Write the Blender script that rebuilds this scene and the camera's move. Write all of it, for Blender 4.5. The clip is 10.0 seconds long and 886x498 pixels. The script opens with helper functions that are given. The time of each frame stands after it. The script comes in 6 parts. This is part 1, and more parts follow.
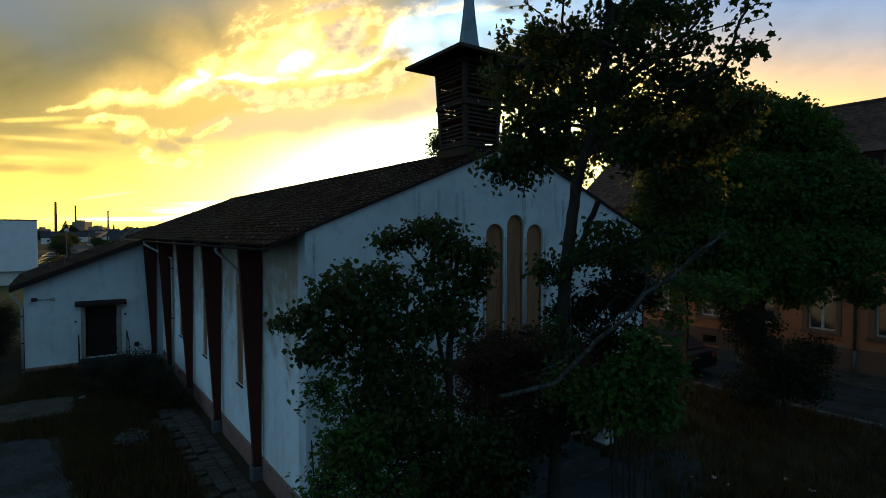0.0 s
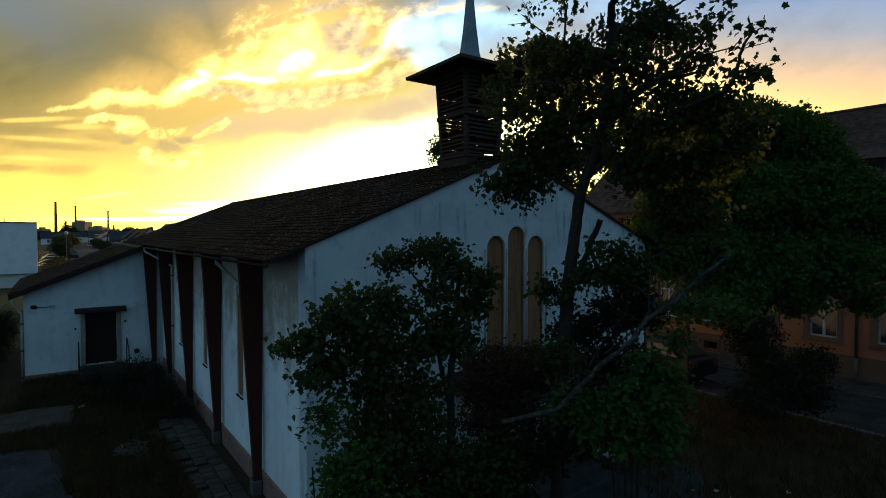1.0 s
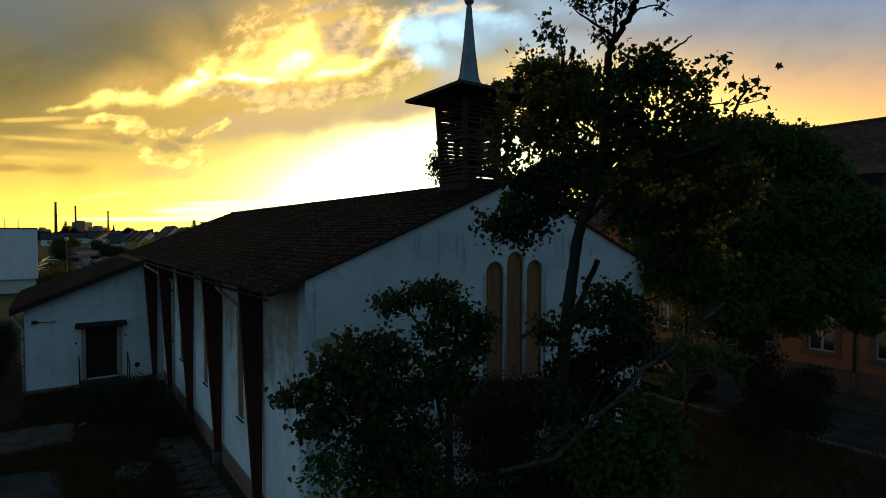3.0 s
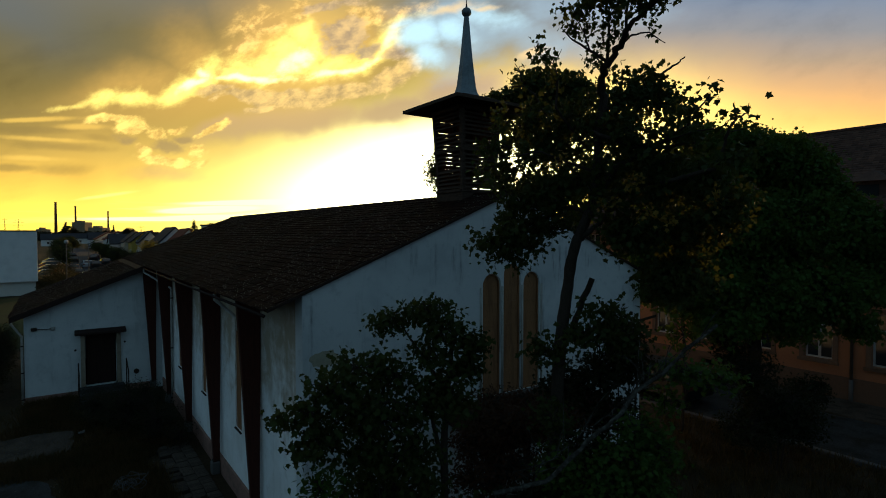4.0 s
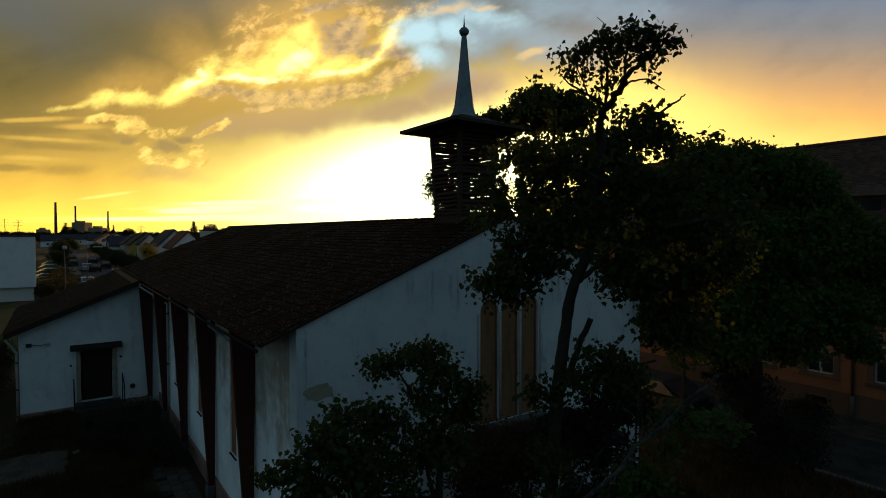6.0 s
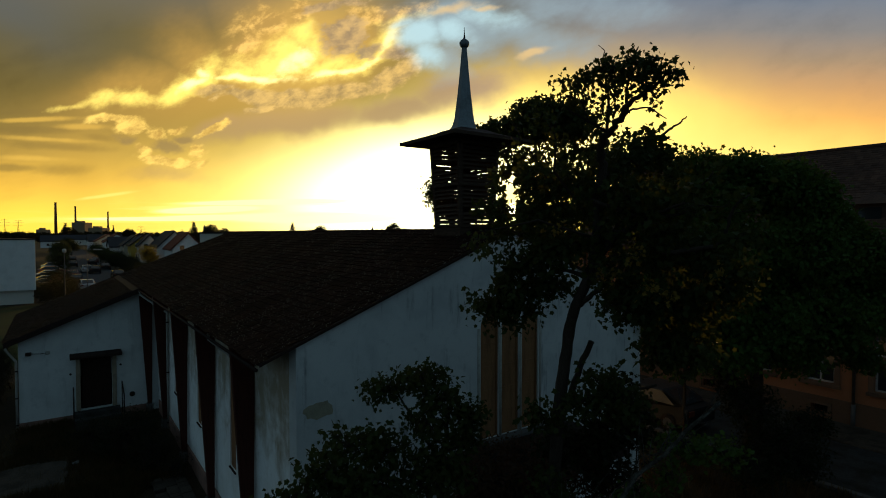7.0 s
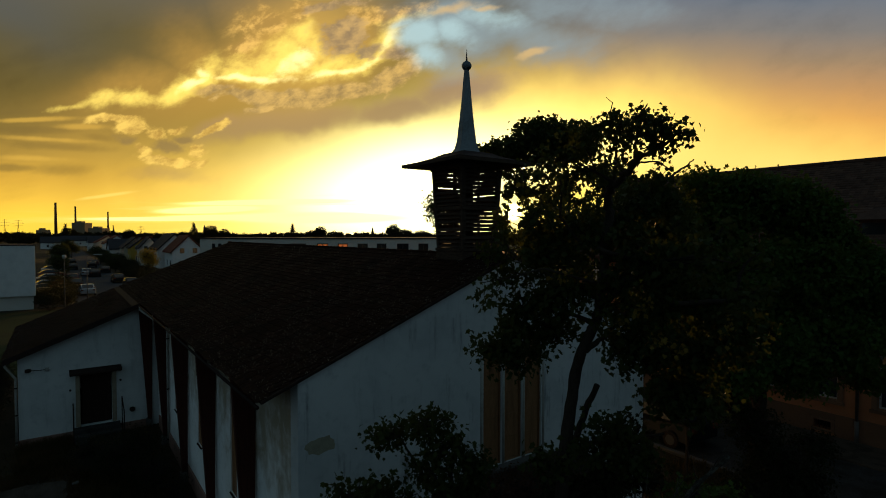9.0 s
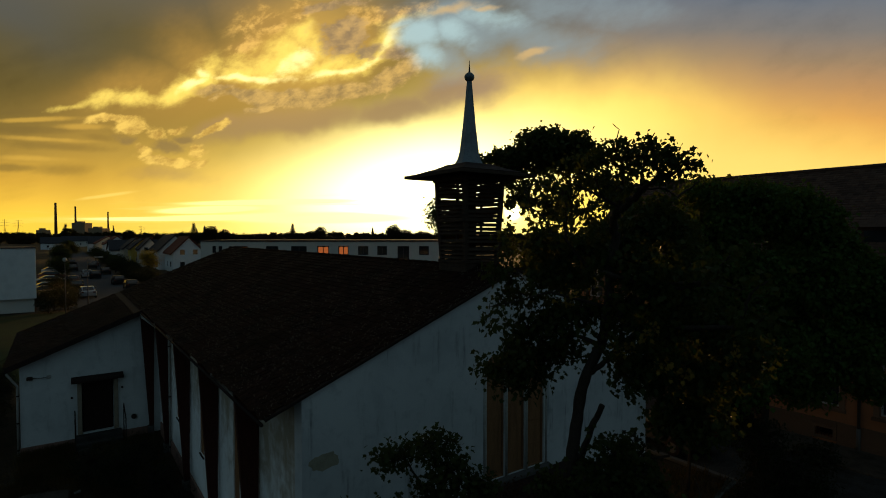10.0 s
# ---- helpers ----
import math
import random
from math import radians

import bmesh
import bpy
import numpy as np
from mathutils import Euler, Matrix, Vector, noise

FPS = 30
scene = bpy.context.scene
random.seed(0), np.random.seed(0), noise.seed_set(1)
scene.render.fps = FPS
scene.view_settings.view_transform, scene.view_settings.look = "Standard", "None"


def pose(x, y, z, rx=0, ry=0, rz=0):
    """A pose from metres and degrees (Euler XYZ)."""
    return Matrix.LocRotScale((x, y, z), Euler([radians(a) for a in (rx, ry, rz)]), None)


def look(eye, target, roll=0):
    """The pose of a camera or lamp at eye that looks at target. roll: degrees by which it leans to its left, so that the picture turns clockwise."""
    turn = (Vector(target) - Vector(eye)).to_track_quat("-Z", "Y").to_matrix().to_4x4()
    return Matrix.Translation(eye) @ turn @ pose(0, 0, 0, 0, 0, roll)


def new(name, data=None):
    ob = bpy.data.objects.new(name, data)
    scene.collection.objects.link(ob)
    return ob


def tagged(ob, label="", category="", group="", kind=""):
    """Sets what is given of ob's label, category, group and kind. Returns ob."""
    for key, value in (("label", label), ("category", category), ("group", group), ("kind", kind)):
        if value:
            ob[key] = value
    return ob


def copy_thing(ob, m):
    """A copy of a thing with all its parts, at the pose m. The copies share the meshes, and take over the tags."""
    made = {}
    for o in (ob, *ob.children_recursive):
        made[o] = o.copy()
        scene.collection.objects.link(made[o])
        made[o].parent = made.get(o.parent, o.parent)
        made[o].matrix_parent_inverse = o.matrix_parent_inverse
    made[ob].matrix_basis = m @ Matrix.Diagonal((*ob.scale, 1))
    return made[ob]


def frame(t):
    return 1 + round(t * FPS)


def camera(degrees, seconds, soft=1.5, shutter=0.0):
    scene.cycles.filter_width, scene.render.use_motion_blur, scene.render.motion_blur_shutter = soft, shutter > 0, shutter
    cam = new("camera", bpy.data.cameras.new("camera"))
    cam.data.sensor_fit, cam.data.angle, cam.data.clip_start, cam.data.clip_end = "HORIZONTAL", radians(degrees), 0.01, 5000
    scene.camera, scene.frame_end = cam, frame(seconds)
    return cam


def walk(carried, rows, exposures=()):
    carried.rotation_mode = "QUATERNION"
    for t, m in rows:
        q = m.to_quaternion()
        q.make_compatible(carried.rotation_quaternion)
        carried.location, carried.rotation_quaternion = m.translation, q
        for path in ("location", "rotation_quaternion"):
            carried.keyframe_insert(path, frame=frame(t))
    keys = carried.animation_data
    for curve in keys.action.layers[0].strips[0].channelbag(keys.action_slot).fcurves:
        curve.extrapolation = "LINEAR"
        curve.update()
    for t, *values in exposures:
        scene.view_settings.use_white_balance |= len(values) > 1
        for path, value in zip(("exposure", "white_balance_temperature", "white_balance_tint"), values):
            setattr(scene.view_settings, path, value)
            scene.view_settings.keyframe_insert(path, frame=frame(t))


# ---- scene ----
cam = camera(78.58, 10.0, soft=1.0)
YAW, PITCH = -35.508, -1.630
# a drone that rises almost straight up and keeps its heading: seconds, x, y, z
ROWS = [
    (0.0, -3.529, -9.108, 5.277),
    (0.5, -3.520, -9.087, 5.407),
    (1.0, -3.517, -9.057, 5.543),
    (1.5, -3.501, -9.027, 5.670),
    (2.0, -3.505, -9.028, 5.816),
    (2.5, -3.532, -9.054, 5.970),
    (4.0, -3.506, -9.187, 6.391),
    (4.5, -3.439, -9.162, 6.529),
    (5.0, -3.390, -9.137, 6.674),
    (5.5, -3.367, -9.100, 6.803),
    (7.0, -3.333, -9.050, 7.261),
    (7.5, -3.326, -8.991, 7.400),
    (8.0, -3.315, -8.952, 7.554),
    (8.5, -3.303, -8.943, 7.701),
    (9.0, -3.313, -8.928, 7.849),
    (9.5, -3.346, -8.912, 7.989),
    (10.0, -3.362, -8.879, 8.132),
]
EXPOSURES = [(0.0, 1.42, 5300, 10), (2.5, 1.0, 5600, 10), (5.0, 0.64, 6000, 10), (7.5, 0.32, 6350, 10), (9.0, 0.12, 6550, 10), (10.0, 0.05, 6650, 10)]
walk(cam, [(t, pose(x, y, z, 90 + PITCH, 0, YAW)) for t, x, y, z in ROWS], EXPOSURES)

from mathutils.geometry import tessellate_polygon

# ---- world and sun ----
RIGHT = Vector((math.cos(radians(YAW)), math.sin(radians(YAW)), 0))
AHEAD = Vector((-math.sin(radians(YAW)), math.cos(radians(YAW)), 0))
SUN_WAY = Vector((0.6871, 0.7408, 0.0400)).normalized()


def lin(r, g, b, gain=1.0):
    """Linear colour from 0..255 display values."""
    f = lambda v: (v / 255 / 12.92 if v <= 10 else ((v / 255 + 0.055) / 1.055) ** 2.4) * gain
    return (f(r), f(g), f(b), 1.0)


class Nodes:
    """Short hand for a node tree."""

    def __init__(self, tree):
        self.tree = tree
        tree.nodes.clear()

    def add(self, kind):
        return self.tree.nodes.new(kind)

    def put(self, socket, value):
        if isinstance(value, bpy.types.NodeSocket):
            self.tree.links.new(value, socket)
        elif value is not None:
            socket.default_value = value

    def m(self, op, a, b=None, c=None, clamp=False):
        node = self.add("ShaderNodeMath")
        node.operation, node.use_clamp = op, clamp
        for socket, value in zip(node.inputs, (a, b, c)):
            self.put(socket, value)
        return node.outputs[0]

    def step(self, value, low, high):
        node = self.add("ShaderNodeMapRange")
        node.interpolation_type = "SMOOTHSTEP"
        for socket, v in zip(node.inputs, (value, low, high, 0.0, 1.0)):
            self.put(socket, v)
        return node.outputs[0]

    def vec(self, op, a, b=None):
        node = self.add("ShaderNodeVectorMath")
        node.operation = op
        self.put(node.inputs[0], a)
        if b is not None:
            self.put(node.inputs[1], b)
        return node.outputs["Value"] if op in ("DOT_PRODUCT", "LENGTH") else node.outputs[0]

    def xyz(self, x, y, z):
        node = self.add("ShaderNodeCombineXYZ")
        for socket, v in zip(node.inputs, (x, y, z)):
            self.put(socket, v)
        return node.outputs[0]

    def mix(self, fac, a, b, blend="MIX"):
        node = self.add("ShaderNodeMix")
        node.data_type, node.blend_type = "RGBA", blend
        self.put(node.inputs[0], fac)
        self.put(node.inputs[6], a)
        self.put(node.inputs[7], b)
        return node.outputs[2]

    def noise(self, vector, scale, detail=5.0, rough=0.55, warp=0.0):
        node = self.add("ShaderNodeTexNoise")
        self.put(node.inputs["Vector"], vector)
        node.inputs["Scale"].default_value = scale
        node.inputs["Detail"].default_value = detail
        node.inputs["Roughness"].default_value = rough
        node.inputs["Distortion"].default_value = warp
        return node.outputs[0]

    def ramp(self, fac, stops):
        node = self.add("ShaderNodeValToRGB")
        self.put(node.inputs[0], fac)
        el = node.color_ramp.elements
        while len(el) < len(stops):
            el.new(0.5)
        for e, (p, c) in zip(el, stops):
            e.position, e.color = p, c
        return node.outputs[0]

    def blob(self, place, cx, cy, rx, ry, turn=0.0):
        """A soft spot on the sky: 1 in its middle."""
        c, s = math.cos(radians(turn)), math.sin(radians(turn))
        node = self.add("ShaderNodeGroup")
        node.node_tree = SOFT_SPOT
        self.put(node.inputs[0], place)
        for socket, value in zip(node.inputs[1:], ((cx, cy, 0), (c / rx, s / rx, 0), (-s / ry, c / ry, 0))):
            socket.default_value = value
        return node.outputs[0]


def soft_spot():
    """Fades from 1 at the centre, by the two axes of an ellipse."""
    tree = bpy.data.node_groups.new("soft_spot", "ShaderNodeTree")
    for name in ("Place", "Centre", "Long Axis", "Short Axis"):
        tree.interface.new_socket(name, in_out="INPUT", socket_type="NodeSocketVector")
    tree.interface.new_socket("Spot", in_out="OUTPUT", socket_type="NodeSocketFloat")
    n = Nodes(tree)
    given, out = n.add("NodeGroupInput"), n.add("NodeGroupOutput")
    off = n.vec("SUBTRACT", given.outputs[0], given.outputs[1])
    a, b = n.vec("DOT_PRODUCT", off, given.outputs[2]), n.vec("DOT_PRODUCT", off, given.outputs[3])
    n.put(out.inputs[0], n.m("POWER", math.exp(-1), n.m("MULTIPLY_ADD", a, a, n.m("MULTIPLY", b, b))))
    return tree


SOFT_SPOT = soft_spot()


DOME = (0.058, 0.098, 0.123, 1)


def build_sky():
    """An evening sky: a warm bank of cloud lit from behind, a blue gap, and a dim blue dome on the far side."""
    world = bpy.data.worlds.new("evening_sky")
    world.use_nodes = True
    scene.world = world
    n = Nodes(world.node_tree)
    way = n.add("ShaderNodeTexCoord").outputs["Generated"]
    ahead = n.vec("DOT_PRODUCT", way, tuple(AHEAD))
    safe = n.m("MAXIMUM", ahead, 0.15)
    sep = n.add("ShaderNodeSeparateXYZ")
    n.put(sep.inputs[0], way)
    u0 = n.m("DIVIDE", n.vec("DOT_PRODUCT", way, tuple(RIGHT)), safe)
    v0 = n.m("DIVIDE", sep.outputs[2], safe)
    flat = n.xyz(u0, v0, 0.0)
    # coordinates bent by noise, for drifting edges
    wob = n.add("ShaderNodeTexNoise")
    n.put(wob.inputs["Vector"], flat)
    wob.inputs["Scale"].default_value, wob.inputs["Detail"].default_value, wob.inputs["Roughness"].default_value = 7.0, 4.0, 0.5
    off = n.add("ShaderNodeSeparateColor")
    n.put(off.inputs[0], wob.outputs[1])
    u = n.m("ADD", u0, n.m("MULTIPLY", n.m("SUBTRACT", off.outputs[0], 0.5), 0.07))
    v = n.m("ADD", v0, n.m("MULTIPLY", n.m("SUBTRACT", off.outputs[1], 0.5), 0.08))
    bent = n.xyz(u, v, 0.0)
    turn = radians(20)
    a = n.m("ADD", n.m("MULTIPLY", u0, math.cos(turn)), n.m("MULTIPLY", v0, math.sin(turn)))
    b = n.m("ADD", n.m("MULTIPLY", u0, -math.sin(turn)), n.m("MULTIPLY", v0, math.cos(turn)))
    puffs = n.m("SUBTRACT", n.noise(n.xyz(a, n.m("MULTIPLY", b, 1.7), 3.0), 9.0, 12.0, 0.60, 0.12), 0.5)
    lumps = n.m("SUBTRACT", n.noise(n.xyz(a, n.m("MULTIPLY", b, 1.5), 9.0), 20.0, 11.0, 0.62, 0.15), 0.5)
    mixed = n.m("ADD", n.m("MULTIPLY", puffs, 0.65), n.m("MULTIPLY", lumps, 0.65))
    mist = n.m("SUBTRACT", n.noise(n.xyz(a, n.m("MULTIPLY", b, 2.6), 5.0), 3.2, 6.0, 0.55, 0.3), 0.5)

    # the same lumps a little towards the sun: the difference is the lit side of each billow
    beyond = n.m("SUBTRACT", n.noise(n.xyz(n.m("ADD", a, 0.010), n.m("MULTIPLY", n.m("SUBTRACT", b, 0.010), 1.5), 9.0), 20.0, 11.0, 0.62, 0.15), 0.5)
    relief = n.m("ADD", n.m("MULTIPLY", n.m("SUBTRACT", lumps, beyond), 0.7), n.m("MULTIPLY", mixed, 0.55))

    def spot(x, y, rx, ry, tilt=0.0, gain=1.0, sharp=True):
        """A soft patch by its bearing and height over the skyline."""
        s = n.blob(bent if sharp else flat, x, y, rx, ry, tilt)
        return n.m("MULTIPLY", s, gain) if gain != 1.0 else s

    def total(*spots):
        s = spots[0]
        for other in spots[1:]:
            s = n.m("MAXIMUM", s, other)
        return s

    def cut(mask, grain, k, low, high):
        """Break a soft patch up into cloud with lumpy edges."""
        return n.m("MULTIPLY", n.step(n.m("ADD", mask, n.m("MULTIPLY", grain, k * 1.5)), low - 0.2, high + 0.2), n.step(mask, 0.03, 0.3))

    def edge(mask, grain, k):
        """A cloud with a crisp, billowing rim."""
        return n.m("MULTIPLY", n.step(n.m("ADD", mask, n.m("MULTIPLY", grain, k * 3.6)), 0.26, 0.70), n.step(mask, 0.05, 0.40))

    h = n.m("MULTIPLY", n.m("ADD", v0, n.m("MULTIPLY", mist, 0.05)), 2.2, clamp=True)
    left = n.ramp(h, [(0.0, lin(255, 208, 62)), (0.06, lin(255, 212, 66)), (0.13, lin(244, 192, 62)), (0.22, lin(216, 166, 58)), (0.32, lin(172, 136, 58)),
                      (0.44, lin(136, 112, 54)), (0.58, lin(108, 92, 48)), (0.80, lin(96, 86, 54)), (1.0, lin(100, 96, 84))])
    right = n.ramp(h, [(0.0, lin(255, 214, 104)), (0.22, lin(255, 212, 108)), (0.34, lin(244, 184, 88)), (0.46, lin(222, 158, 84)), (0.58, lin(188, 142, 96)),
                       (0.70, lin(156, 132, 106)), (0.82, lin(126, 122, 118)), (1.0, lin(100, 114, 130))])
    col = n.mix(n.step(u, -0.08, 0.38), left, right)
    col = n.mix(n.m("MULTIPLY", n.step(n.m("ADD", mist, n.m("MULTIPLY", puffs, 0.6)), -0.05, 0.25), 0.45), col, n.mix(1.0, col, (0.66, 0.66, 0.66, 1), "MULTIPLY"))
    col = n.mix(spot(-0.80, 0.42, 0.16, 0.06, -20, 0.7), col, lin(86, 88, 84))
    # the broad glow, then its white heart
    col = n.mix(spot(0.00, 0.075, 0.55, 0.12, 4, 0.9, False), col, lin(255, 220, 104, 1.2))
    col = n.mix(spot(0.28, 0.225, 0.26, 0.070, -6, 0.95), col, lin(255, 214, 98, 1.12))
    col = n.mix(spot(0.50, 0.115, 0.40, 0.07, -4, 0.8), col, lin(255, 218, 116, 1.1))
    col = n.mix(spot(0.00, 0.115, 0.28, 0.085, 10, 1.0), col, lin(255, 240, 140, 1.8))
    col = n.mix(spot(-0.03, 0.075, 0.20, 0.085, 8, 1.0, False), col, lin(255, 248, 196, 3.0))
    # grey cloud standing before the glow
    grey = total(spot(-0.276, 0.200, 0.177, 0.027, 6), spot(-0.088, 0.228, 0.125, 0.027, 14), spot(-0.390, 0.197, 0.073, 0.017, 0, 0.90), spot(0.017, 0.260, 0.115, 0.035, 14, 0.90), spot(-0.505, 0.114, 0.094, 0.025, 0, 0.45))
    col = n.mix(n.m("MULTIPLY", cut(grey, puffs, 0.4, 0.25, 0.72), 0.9), col, n.mix(n.step(u0, -0.1, 0.15), lin(162, 134, 94), lin(154, 128, 112)))
    # the left bank: dim layers with gold between them
    col = n.mix(n.m("MULTIPLY", cut(total(spot(-0.756, 0.190, 0.094, 0.009, 0, 1.0, False), spot(-0.693, 0.159, 0.094, 0.009, -3, 0.90, False), spot(-0.792, 0.121, 0.057, 0.008, 0, 1.0, False), spot(-0.704, 0.119, 0.063, 0.013, 0, 0.80, False), spot(-0.766, 0.223, 0.084, 0.008, 2, 0.80, False), spot(-0.630, 0.176, 0.042, 0.008, -10, 0.70, False)), puffs, 0.8, 0.30, 0.70), 0.55), col, lin(118, 98, 52))
    col = n.mix(n.m("MULTIPLY", cut(total(spot(-0.756, 0.209, 0.084, 0.005, 2, 1.0, False), spot(-0.724, 0.173, 0.094, 0.005, -3, 0.80, False), spot(-0.662, 0.196, 0.052, 0.006, 0, 0.90, False), spot(-0.745, 0.138, 0.084, 0.006, -2, 0.80, False)), mixed, 0.8, 0.30, 0.70), 0.6), col, lin(226, 180, 76))
    col = n.mix(n.m("MULTIPLY", total(spot(-0.662, 0.109, 0.063, 0.057, 80, 0.60), spot(-0.578, 0.114, 0.042, 0.063, 80, 0.50)), 0.5), col, lin(190, 146, 56))
    # the bright slanting streak, in a golden haze
    col = n.mix(spot(-0.42, 0.255, 0.24, 0.055, 12, 0.55, False), col, lin(204, 158, 72))
    col = n.mix(spot(-0.24, 0.34, 0.13, 0.10, 30, 0.85, False), col, lin(216, 172, 84))
    col = n.mix(n.m("MULTIPLY", n.m("ADD", n.m("MULTIPLY", mixed, 1.2), 0.75, clamp=True), total(spot(-0.568, 0.276, 0.115, 0.035, 14, 0.55), spot(-0.458, 0.328, 0.073, 0.052, -30, 0.55), spot(-0.328, 0.343, 0.094, 0.054, 25, 0.75), spot(-0.192, 0.336, 0.094, 0.042, 20, 0.70), spot(-0.317, 0.401, 0.084, 0.042, 10, 0.60))), col, lin(216, 166, 76))
    puff = total(spot(-0.328, 0.401, 0.057, 0.027, 20), spot(-0.265, 0.415, 0.031, 0.023, 40), spot(-0.359, 0.359, 0.031, 0.017, 30, 0.80), spot(-0.098, 0.409, 0.084, 0.019, 12, 0.90), spot(-0.150, 0.385, 0.042, 0.015, 20, 0.70))
    tone = n.mix(n.step(relief, -0.10, 0.12), lin(176, 138, 72), lin(246, 196, 104))
    col = n.mix(n.m("MULTIPLY", cut(puff, mixed, 1.6, 0.32, 0.62), 0.85), col, tone)
    streak = total(spot(-0.672, 0.236, 0.084, 0.008, 3, 0.60), spot(-0.568, 0.248, 0.078, 0.017, 8, 0.85), spot(-0.484, 0.271, 0.065, 0.025, 22), spot(-0.432, 0.294, 0.035, 0.031, 40), spot(-0.370, 0.303, 0.069, 0.031, -6, 0.95), spot(-0.302, 0.322, 0.063, 0.040, 25), spot(-0.246, 0.353, 0.038, 0.046, 55, 0.90), spot(-0.171, 0.315, 0.092, 0.025, 14), spot(-0.098, 0.357, 0.057, 0.027, 55, 0.80), spot(-0.056, 0.401, 0.073, 0.017, 14, 0.70))
    col = n.mix(n.m("MULTIPLY", cut(streak, mixed, 1.5, 0.34, 0.86), 0.95), col, lin(255, 222, 104, 1.15))
    core = total(spot(-0.458, 0.284, 0.038, 0.009, 25), spot(-0.359, 0.291, 0.078, 0.008, -6), spot(-0.273, 0.317, 0.042, 0.015, 30), spot(-0.180, 0.306, 0.073, 0.008, 12), spot(-0.438, 0.305, 0.010, 0.017, 60, 0.90), spot(-0.098, 0.354, 0.042, 0.010, 55, 0.80))
    col = n.mix(n.m("MULTIPLY", cut(core, mixed, 1.4, 0.40, 0.90), 0.8), col, lin(255, 240, 158, 1.5))
    # lumpy clouds below the streak, lit along their edges
    under = total(spot(-0.406, 0.267, 0.047, 0.015, 0), spot(-0.359, 0.253, 0.073, 0.019, -4), spot(-0.276, 0.242, 0.078, 0.019, 6), spot(-0.192, 0.257, 0.078, 0.023, 12), spot(-0.103, 0.280, 0.061, 0.021, 20), spot(-0.328, 0.218, 0.044, 0.008, 8, 0.80), spot(-0.067, 0.299, 0.027, 0.017, 30, 0.80))
    tone = n.mix(n.step(relief, -0.20, 0.20), lin(154, 128, 82), lin(226, 184, 104))
    col = n.mix(n.m("MULTIPLY", edge(under, mixed, 0.8), 0.93), col, tone)
    hollow = total(spot(-0.505, 0.167, 0.035, 0.014, -5), spot(-0.474, 0.182, 0.023, 0.009, 10, 0.90), spot(-0.584, 0.175, 0.023, 0.008, 0, 0.70))
    col = n.mix(n.m("MULTIPLY", cut(hollow, mixed, 1.4, 0.30, 0.60), 0.7), col, lin(140, 116, 74))
    fluff = total(spot(-0.576, 0.196, 0.031, 0.014, 0), spot(-0.530, 0.188, 0.029, 0.016, 10), spot(-0.486, 0.200, 0.025, 0.010, 20), spot(-0.505, 0.140, 0.054, 0.010, -9), spot(-0.453, 0.136, 0.025, 0.009, 0), spot(-0.451, 0.159, 0.016, 0.018, 60, 0.95), spot(-0.416, 0.193, 0.038, 0.008, 10), spot(-0.549, 0.159, 0.025, 0.009, -25, 0.90), spot(-0.610, 0.209, 0.042, 0.007, 4, 0.80))
    tone = n.mix(n.step(relief, -0.18, 0.18), lin(184, 144, 68), lin(255, 212, 104, 1.0))
    col = n.mix(n.m("MULTIPLY", edge(fluff, mixed, 0.75), 0.93), col, tone)
    # grey tufts at the top
    tuft = total(spot(-0.180, 0.363, 0.057, 0.031, 8), spot(-0.203, 0.422, 0.073, 0.013, 5, 0.90), spot(-0.088, 0.324, 0.025, 0.015, 10, 0.90), spot(-0.135, 0.338, 0.035, 0.017, 20, 0.80))
    tone = n.mix(n.step(relief, -0.18, 0.20), lin(140, 120, 94), lin(200, 164, 106))
    col = n.mix(n.m("MULTIPLY", edge(tuft, mixed, 0.9), 0.9), col, tone)
    # the blue gap
    pale = total(spot(0.027, 0.385, 0.110, 0.065, -10), spot(0.147, 0.372, 0.136, 0.050, -12, 0.75), spot(0.011, 0.317, 0.048, 0.048, 0, 0.70), spot(0.246, 0.418, 0.198, 0.046, -5, 0.60))
    col = n.mix(n.m("MULTIPLY", cut(pale, puffs, 0.7, 0.20, 0.75), 0.75), col, lin(146, 164, 170))
    gap = total(spot(-0.046, 0.359, 0.044, 0.038, 20), spot(-0.033, 0.319, 0.031, 0.027, 0, 0.95), spot(0.017, 0.370, 0.042, 0.031, 0, 0.80), spot(0.090, 0.401, 0.073, 0.025, -8, 0.60), spot(-0.067, 0.385, 0.031, 0.015, 20, 0.70))
    col = n.mix(n.m("MULTIPLY", cut(gap, mixed, 0.8, 0.25, 0.75), 0.9), col, lin(178, 206, 208))
    wisp = total(spot(0.168, 0.336, 0.038, 0.007, 24), spot(0.017, 0.418, 0.063, 0.010, 8, 0.80), spot(0.079, 0.420, 0.031, 0.006, 10, 0.70))
    col = n.mix(n.m("MULTIPLY", cut(wisp, mixed, 0.9, 0.35, 0.75), 0.7), col, lin(222, 184, 120))
    # thin bright lines low over the skyline, and the sun itself
    bars = n.noise(n.xyz(n.m("MULTIPLY", u0, 1.2), n.m("MULTIPLY", v0, 24.0), 0.0), 3.0, 5.0, 0.5)
    low = n.m("MULTIPLY", n.blob(flat, -0.25, 0.045, 0.42, 0.022, 2), n.step(bars, 0.50, 0.64))
    col = n.mix(n.m("MULTIPLY", low, 0.5), col, lin(255, 236, 140, 1.3))
